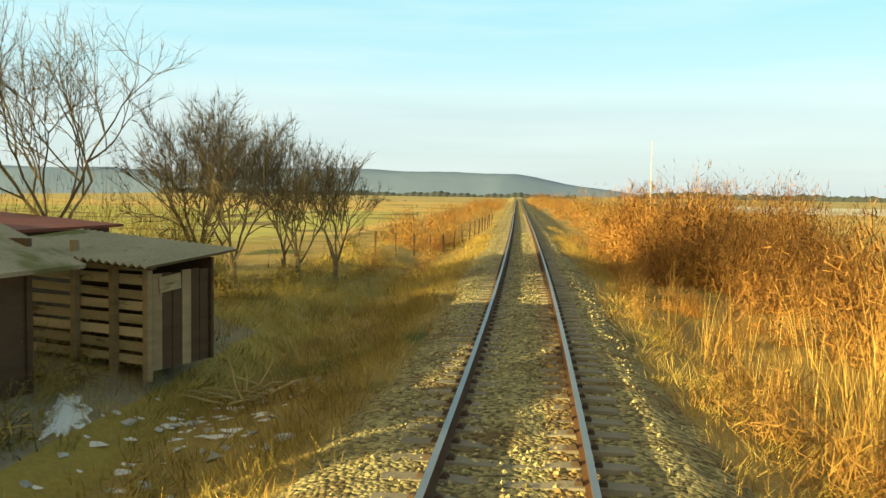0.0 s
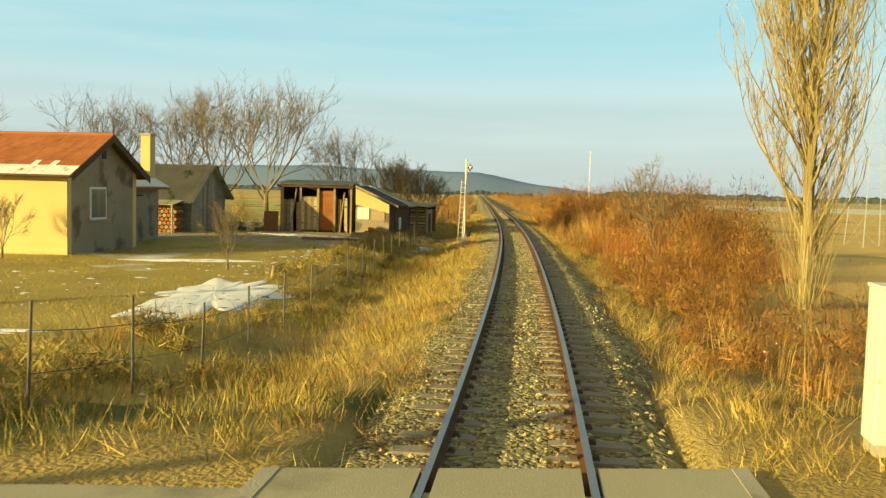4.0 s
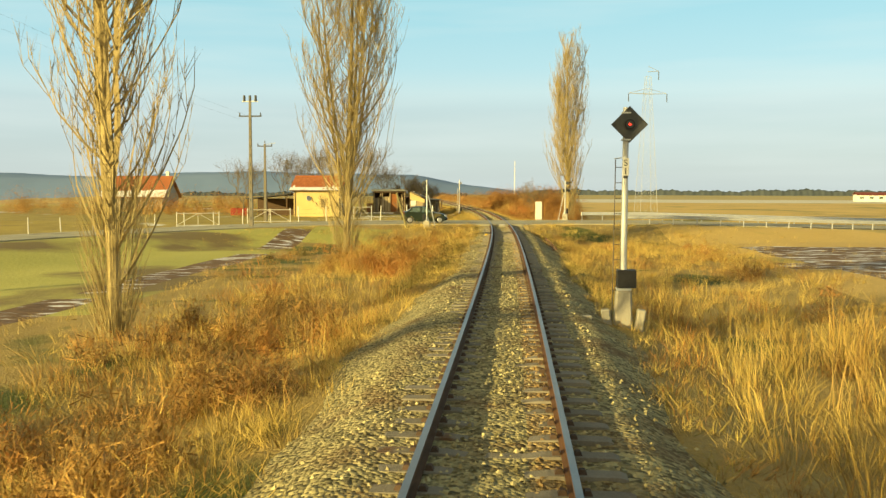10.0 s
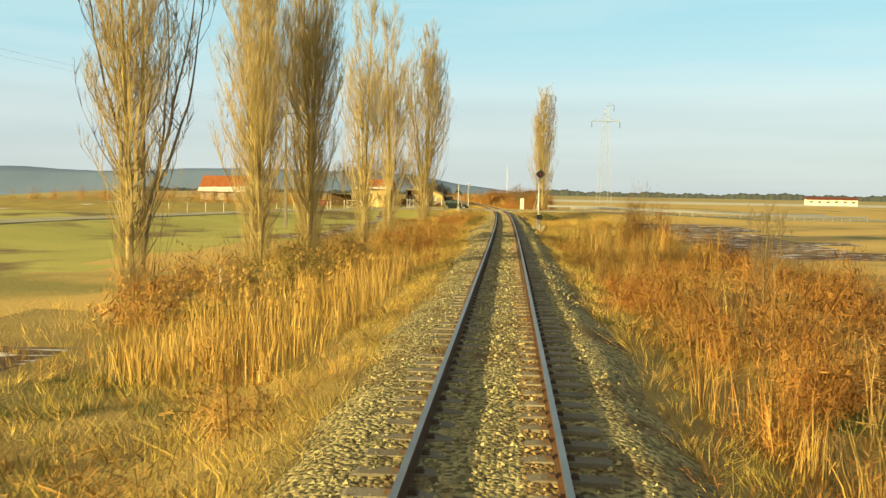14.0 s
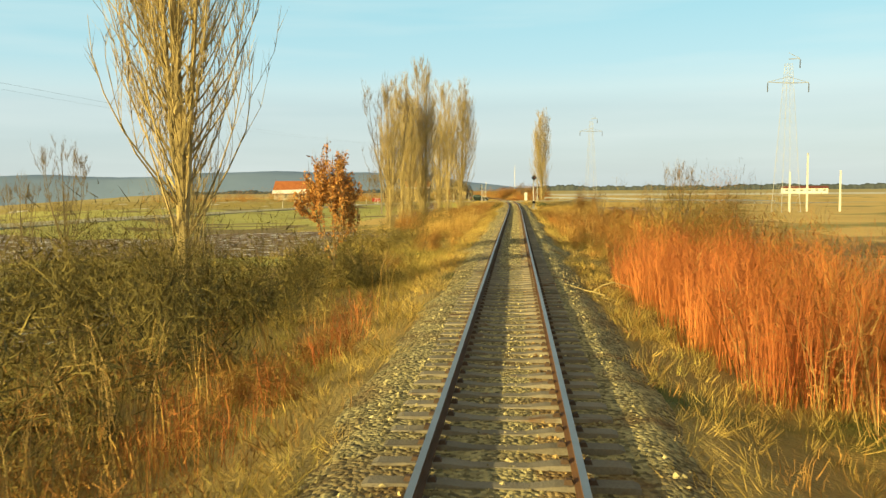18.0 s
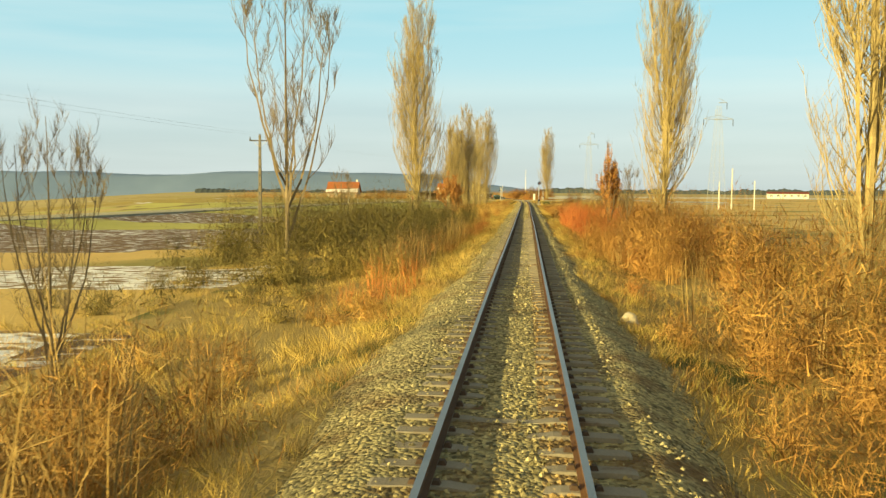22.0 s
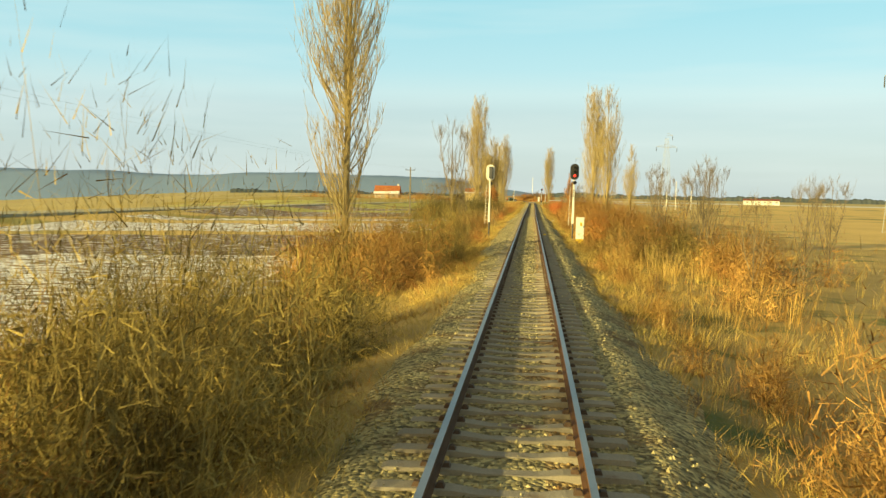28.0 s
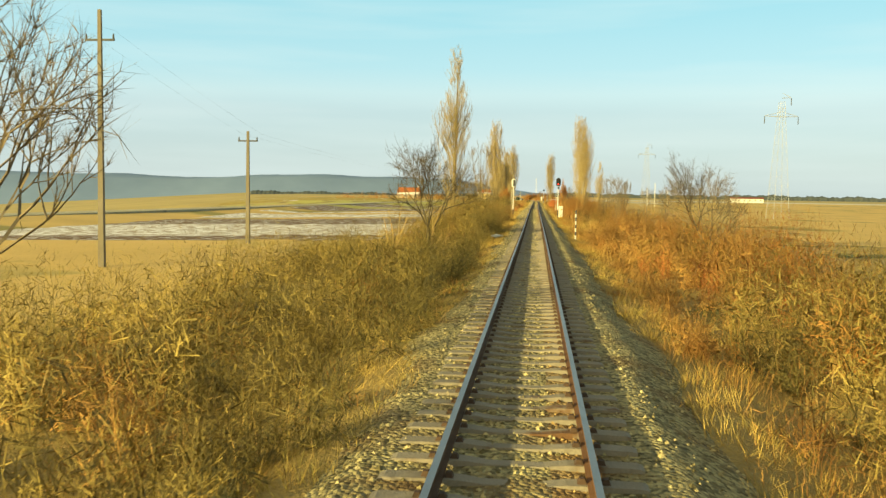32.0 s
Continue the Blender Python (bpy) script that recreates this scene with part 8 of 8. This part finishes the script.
    part("back_wall", box(3.2, 0.06, 1.8, (-0.35, 1.42, 0)), M["wood_dark"], t)
    t = thing("shed", "low shed with a rusty red sheet roof", "shed", 0, 0, 0)
    part("roof", slab([(-14.4, 13.2, 1.72), (-14.4, 17.5, 1.72), (-18.6, 17.5, 2.0), (-18.6, 13.2, 2.0)], 0.06), M["rust_sheet"], t)
    part("wall", box(3.8, 4.0, 2.2, (-16.6, 15.4, -0.5)), M["wood_dark"], t)

    t = thing("sheet_panel", "rusty red metal sheet leaning beside the open barn", "metal sheet", -20.1, 6.2, None, 12)
    part("sheet", box(0.95, 0.03, 1.35, (0, 0, 0), (-9, 0, 0)), M["rust_pipe"], t)


sheds()


# ---- fences ----
def wire_fence(pts, step, h, wires, mat, label, r=0.035):
    """Posts joined by wires along pts."""
    p = smooth_line(pts, step) if len(pts) > 2 else np.array([np.array(pts[0]) + (np.array(pts[1]) - np.array(pts[0])) * k for k in np.linspace(0, 1, int(np.hypot(*(np.array(pts[1]) - np.array(pts[0]))) / step) + 1)])
    t = thing("fence", label, "fence", 0, 0, 0)
    z = ground_z(p[:, 0], p[:, 1])
    for (x, y), zz in zip(p, z):
        part("post", rod((x, y, zz - 0.3), (x + RNG.normal(0, 0.03), y, zz + h * RNG.uniform(0.94, 1.04)), r, r * 0.9, 7), mat, t)
    for w in wires:
        q = np.stack([p[:, 0], p[:, 1], z + w], 1)
        k = len(q)
        # one three-sided strand with a little sag between the posts
        ring = np.array([[0.0, 0.007], [0.006, -0.004], [-0.006, -0.004]])
        mid = (q[:-1] + q[1:]) / 2 - np.array([[0, 0, 0.025]])
        line = np.empty((2 * k - 1, 3))
        line[0::2], line[1::2] = q, mid
        tan = np.gradient(line[:, :2], axis=0)
        tan /= np.linalg.norm(tan, axis=1, keepdims=True)
        v = np.concatenate([line + np.stack([tan[:, 1] * a, -tan[:, 0] * a, np.full(len(line), b)], 1) for a, b in ring])
        i, n = np.arange(len(line) - 1), len(line)
        f = np.concatenate([np.stack([i + j * n, i + 1 + j * n, i + 1 + (j + 1) % 3 * n, i + (j + 1) % 3 * n], 1) for j in range(3)])
        new("wire", mesh_of("wire", v, f, M["wire"])).parent = t


wire_fence([(-46, -55), (-30, -47.6), (-19, -43.4), (-12.4, -41.6), (-6.0, -39.4)], 2.5, 1.45, (0.4, 0.8, 1.2), M["white"], "pale concrete post and wire fence along the road", 0.05)
wire_fence([(-6.0, -39.4), (-7.4, -20), (-8.9, -4), (-9.5, 2)], 2.7, 1.35, (0.5, 1.0), M["wire"], "thin metal post and wire fence beside the ditch", 0.022)
wire_fence([(-14.5, 38), (-13.4, 56), (-15.5, 80)], 3.0, 1.2, (0.5, 0.9), M["wood_dark"], "old wooden post and wire fence by the orchard", 0.05)


def gate(x, y, turn, w, label):
    t = thing("gate", label, "gate", x, y, None, turn, "yard gates")
    for s in (-1, 1):
        part("upright", rod((s * w / 2, 0, -0.2), (s * w / 2, 0, 1.45), 0.04, n=8), M["white"], t)
    for z in (0.25, 1.3):
        part("rail", rod((-w / 2, 0, z), (w / 2, 0, z), 0.028, n=7), M["white"], t)
    for a, b in (((-w / 2, 0.25), (0, 1.3)), ((0, 1.3), (w / 2, 0.25)), ((0, 0.25), (0, 1.3))):
        part("brace", rod((a[0], 0, a[1]), (b[0], 0, b[1]), 0.022, n=6), M["white"], t)


gate(-13.1, -40.9, 12, 2.0, "white tube-steel yard gate with diagonal braces")
gate(-20.9, -44.2, 19, 3.8, "white tube-steel yard gate with diagonal braces")
gate(-26.6, -46.6, 24, 3.6, "white tube-steel yard gate with diagonal braces")


# ---- snow patches and litter ----
def sheet_z(x, y):
    """Height of the ground sheet's own faces at x, y."""
    d = x - float(trk(y))
    i, j = int(np.searchsorted(cols, d)) - 1, int(np.searchsorted(rows_y, y)) - 1
    u, w = (d - cols[i]) / (cols[i + 1] - cols[i]), (y - rows_y[j]) / (rows_y[j + 1] - rows_y[j])
    return float((gz[j, i] * (1 - u) + gz[j, i + 1] * u) * (1 - w) + (gz[j + 1, i] * (1 - u) + gz[j + 1, i + 1] * u) * w)


def patch(x, y, rx, ry, turn, label, seed, h=0.05):
    """A thin uneven sheet of old snow with a ragged rim."""
    r = random.Random(seed)
    c, s = math.cos(radians(turn)), math.sin(radians(turn))
    n, m = 120, 10
    ph = [r.uniform(0, 6.28) for _ in range(6)]
    v, f = [], []
    for j in range(m + 1):
        for i in range(n):
            a = i * 2 * math.pi / n
            rim = 1 + 0.16 * math.sin(3 * a + ph[0]) + 0.12 * math.sin(7 * a + ph[1]) + 0.10 * math.sin(13 * a + ph[2]) + 0.03 * math.sin(23 * a + ph[3])
            k = j / m * rim
            px, py = k * rx * math.cos(a), k * ry * math.sin(a)
            wx, wy = x + px * c - py * s, y + px * s + py * c
            up = h * (1 - (j / m) ** 3) * (0.75 + 0.5 * noise.noise((wx * 2.2, wy * 2.2, seed))) - (0.03 if j == m else 0)
            v.append((wx, wy, sheet_z(wx, wy) + up + 0.015 * noise.noise((wx * 7, wy * 7, 0))))
    for j in range(m):
        for i in range(n):
            f.append((j * n + i, j * n + (i + 1) % n, (j + 1) * n + (i + 1) % n, (j + 1) * n + i))
    tagged(new("snow_patch", mesh_of("snow_patch", np.array(v), np.array(f), M["snow"], smooth=True)), label, "snow", "snow patches")


patch(-9.6, -26.3, 1.65, 4.2, 8, "large patch of thawing snow in the yard", 1, 0.07)
patch(-8.95, 1.0, 0.4, 3.2, 0, "narrow strip of old snow in the ditch", 2)
patch(-10.9, 10.5, 0.28, 0.9, 25, "narrow strip of old snow in the ditch", 3)
patch(-9.9, 5.8, 0.35, 0.9, 20, "small patch of old snow", 4)
patch(-16.5, 2.5, 3.0, 0.9, 0, "patch of thawing snow before the barn", 5)
patch(-14.5, -16.8, 2.6, 0.6, 8, "patch of thawing snow in the yard", 6)
patch(-15.0, -36.5, 4.0, 0.9, 12, "patch of thawing snow behind the fence", 7)
patch(-13.0, -33.0, 2.4, 0.6, 5, "patch of thawing snow behind the fence", 8)
patch(-7.9, 6.6, 0.35, 0.6, 0, "small patch of old snow", 9)
patch(-8.75, -3.7, 0.35, 0.8, 0, "small patch of old snow", 10)
bits_v, bits_f = [], []
for cx, cy, wx, wy, n in ((-11.0, -16.0, 2.0, 5.0, 70), (-14.0, 1.6, 2.6, 1.6, 40), (-11.5, -6.0, 2.5, 6.0, 40), (-16.0, -26.0, 4.0, 6.0, 50), (-14.0, -37.0, 6.0, 2.5, 40), (-9.2, 8.0, 0.8, 4.0, 20), (-9.4, 11.5, 1.3, 1.8, 55), (-16.0, 1.5, 3.0, 1.5, 50)):
    for _ in range(n):
        px, py, r = cx + RNG.normal(0, wx * 0.5), cy + RNG.normal(0, wy * 0.5), 0.03 + 0.13 * RNG.random() ** 2
        z, k0 = sheet_z(px, py), len(bits_v)
        bits_v.append((px, py, z + 0.026))
        for j in range(8):
            a, q = j * 0.785, r * RNG.uniform(0.6, 1.3)
            bits_v.append((px + q * 1.8 * math.cos(a), py + q * math.sin(a), z - 0.01))
        bits_f += [(k0, k0 + 1 + j, k0 + 1 + (j + 1) % 8) for j in range(8)]
tagged(new("snow_specks", mesh_of("snow_specks", np.array(bits_v), np.array(bits_f), M["snow"], smooth=True)), "scattered specks of old snow in the yards", "snow", kind="stuff")
t = thing("stump", "sawn pale stump with rusty wire wound round it", "stump", -9.5, -22.1)
part("trunk", rod((0, 0, -0.2), (0.05, 0.02, 0.42), 0.075, 0.055, 9), M["wood_old"], t)
part("cut_top", rod((0.05, 0.02, 0.42), (0.05, 0.02, 0.432), 0.052, n=9), M["pale_board"], t)
for i in range(5):
    part("wire_loop", rod((-0.16 + 0.03 * i, -0.1, 0.3 + 0.1 * i), (0.2, 0.12 - 0.04 * i, 0.45 + 0.09 * i), 0.008, n=5), M["rust_pipe"], t)
beam = thing("timber_beam", "long red-painted beam lying in the yard", "beam", -13.3, -1.3, None, -3)
part("shaft", box(4.4, 0.16, 0.14, (0, 0, 0.0), bevel=0.01), M["rust_pipe"], beam)
for i in range(26):
    x, y = RNG.uniform(-10.6, -7.2), RNG.uniform(7.5, 14.5)
    t = thing("litter", "scrap of pale plastic litter in the grass", "litter", x, y, float(ground_z(x, y)) + 0.02, RNG.uniform(0, 360), "litter")
    bm = bmesh.new()
    bmesh.ops.create_icosphere(bm, subdivisions=1, radius=RNG.uniform(0.05, 0.13))
    for v in bm.verts:
        v.co = Vector((v.co.x * RNG.uniform(0.6, 1.5), v.co.y, v.co.z * 0.4)) + Vector(RNG.normal(0, 0.02, 3))
    part("scrap", bm, M["litter"], t)


def branch_pile(x, y, n, size, label, seed):
    r = random.Random(seed)
    segs = []
    for _ in range(n):
        a = r.uniform(0, 6.28)
        limb(r, (r.gauss(0, size * 0.3), r.gauss(0, size * 0.25), r.uniform(0, 0.25)), (math.cos(a), math.sin(a) * 0.7, r.uniform(-0.05, 0.35)), r.uniform(0.5, 1.4) * size, 0.022, 0.006, 4, 0.2, -0.03, segs)
    t = thing("branch_pile", label, "branches", x, y)
    for i in range(n):
        ob = new("branch", segs_mesh("branch", segs[4 * i:4 * i + 4], M["poplar"], 5))
        ob.parent = t


branch_pile(-8.9, 12.6, 26, 1.0, "heap of cut grey branches in the grass", 1)
branch_pile(2.7, -203.6, 4, 1.0, "pale fallen branches at the ballast edge", 2)
branch_pile(-4.2, -70.5, 40, 1.1, "heap of cut grey branches beside the track", 3)
branch_pile(-2.6, -280.5, 12, 1.5, "fallen grey branches on the verge", 5)
branch_pile(-4.0, -380.5, 12, 2.0, "pale broken branches in the brush", 6)
t = thing("steel_pipe", "rusty pipes lying beside the ballast", "pipe", 3.25, -68.0, -0.56, -1.5)
for i in range(3):
    part("pipe", rod((0.16 * i, -7.5 + 0.5 * i, 0.06 + 0.02 * i), (0.06 * i - 0.1, 6.5 - i, 0.06), 0.036, n=8), M["rust_pipe"], t)
for x, y, lab in ((1.38, -304.4, "small yellow cast-iron box beside the rail"), (-0.62, -65.6, "small yellow marker block beside the rail")):
    t = thing("marker_block", lab, "marker", x, y, -0.22, 10)
    part("block", box(0.16, 0.18, 0.15, bevel=0.02), M["yellow"], t)
t = thing("drain_channel", "broken dark concrete edging of a drain beside the track", "drain", 0, 0, 0)
for i in range(5):
    p = along(-62.5 + i * 1.65, -2.15 - 0.06 * i, -0.62)
    part("edging_stone", box(0.14, 1.5, 0.32, (p[0], p[1], p[2]), (0, 6, 1.5), bevel=0.02), M["wood_dark"], t)
t = thing("peg", "short white wooden peg in the field", "peg", -10.1, -140.2)
part("shaft", box(0.1, 0.1, 0.55, bevel=0.01, taper=0.8), M["white"], t)


# ---- broken saplings in the brush ----
def cane(pts, r0, r1, sides=6):
    """One tube through pts, tapering from r0 to r1 to a closed tip."""
    n = len(pts)
    v, f = [], []
    for i, p in enumerate(pts):
        d = (pts[min(i + 1, n - 1)] - pts[max(i - 1, 0)]).normalized()
        u = d.cross(Vector((0.3, 1, 0.1))).normalized()
        w, r = d.cross(u), r0 + (r1 - r0) * i / (n - 1)
        v += [tuple(p + (u * math.cos(k * 6.283 / sides) + w * math.sin(k * 6.283 / sides)) * r) for k in range(sides)]
    for i in range(n - 1):
        for k in range(sides):
            a, b = i * sides + k, i * sides + (k + 1) % sides
            f += [(a, b, b + sides), (a, b + sides, a + sides)]
    f += [((n - 1) * sides, (n - 1) * sides + k, (n - 1) * sides + k + 1) for k in range(1, sides - 1)]
    return mesh_of("cane", np.array(v), np.array(f), M["shoots"], smooth=True)


def sapling(x, y, turn, stems, label):
    """A clump of pale bare stems, some forked, some snapped and leaning."""
    t = thing("sapling", label, "sapling", x, y, None, turn, "pale saplings")
    r = random.Random(int(abs(x * 31 + y * 17)))
    for lean, h in stems:
        pts, d = limb(r, (r.gauss(0, 0.15), r.gauss(0, 0.15), -0.1), (lean, r.gauss(0, 0.08), 1), h, 0.035, 0.014, 6, 0.06, 0.01, [])
        fork, _ = limb(r, pts[3], (lean + r.choice((-0.35, 0.35)), 0.1, 1), h * 0.4, 0.02, 0.008, 4, 0.07, 0.02, [])
        ob = new("stem", cane(pts, 0.035, 0.014))
        ob.parent = t
        new("fork", cane(fork, 0.02, 0.008)).parent = ob


sapling(-6.9, -376.2, 0, [(0.02, 2.9), (0.18, 3.1), (-0.1, 2.6), (0.34, 2.7)], "pale forked saplings standing in the brush")
sapling(-5.2, -376.8, 0, [(0.3, 3.2), (0.75, 2.2), (0.95, 2.3), (0.6, 2.0)], "pale snapped saplings leaning out of the brush")
sapling(-4.6, -377.6, 0, [(1.1, 1.7), (0.9, 1.5)], "short pale leaning saplings beside the ballast")
sapling(-4.8, -194.5, 0, [(-0.5, 1.7), (-0.1, 1.8), (0.25, 1.6), (0.5, 1.4)], "pale bare sapling fanning out of the grass")
sapling(-6.3, -329.0, 40, [(0.1, 2.6), (0.3, 2.8), (-0.2, 2.4), (0.45, 2.0)], "pale saplings in a tangle of briars")
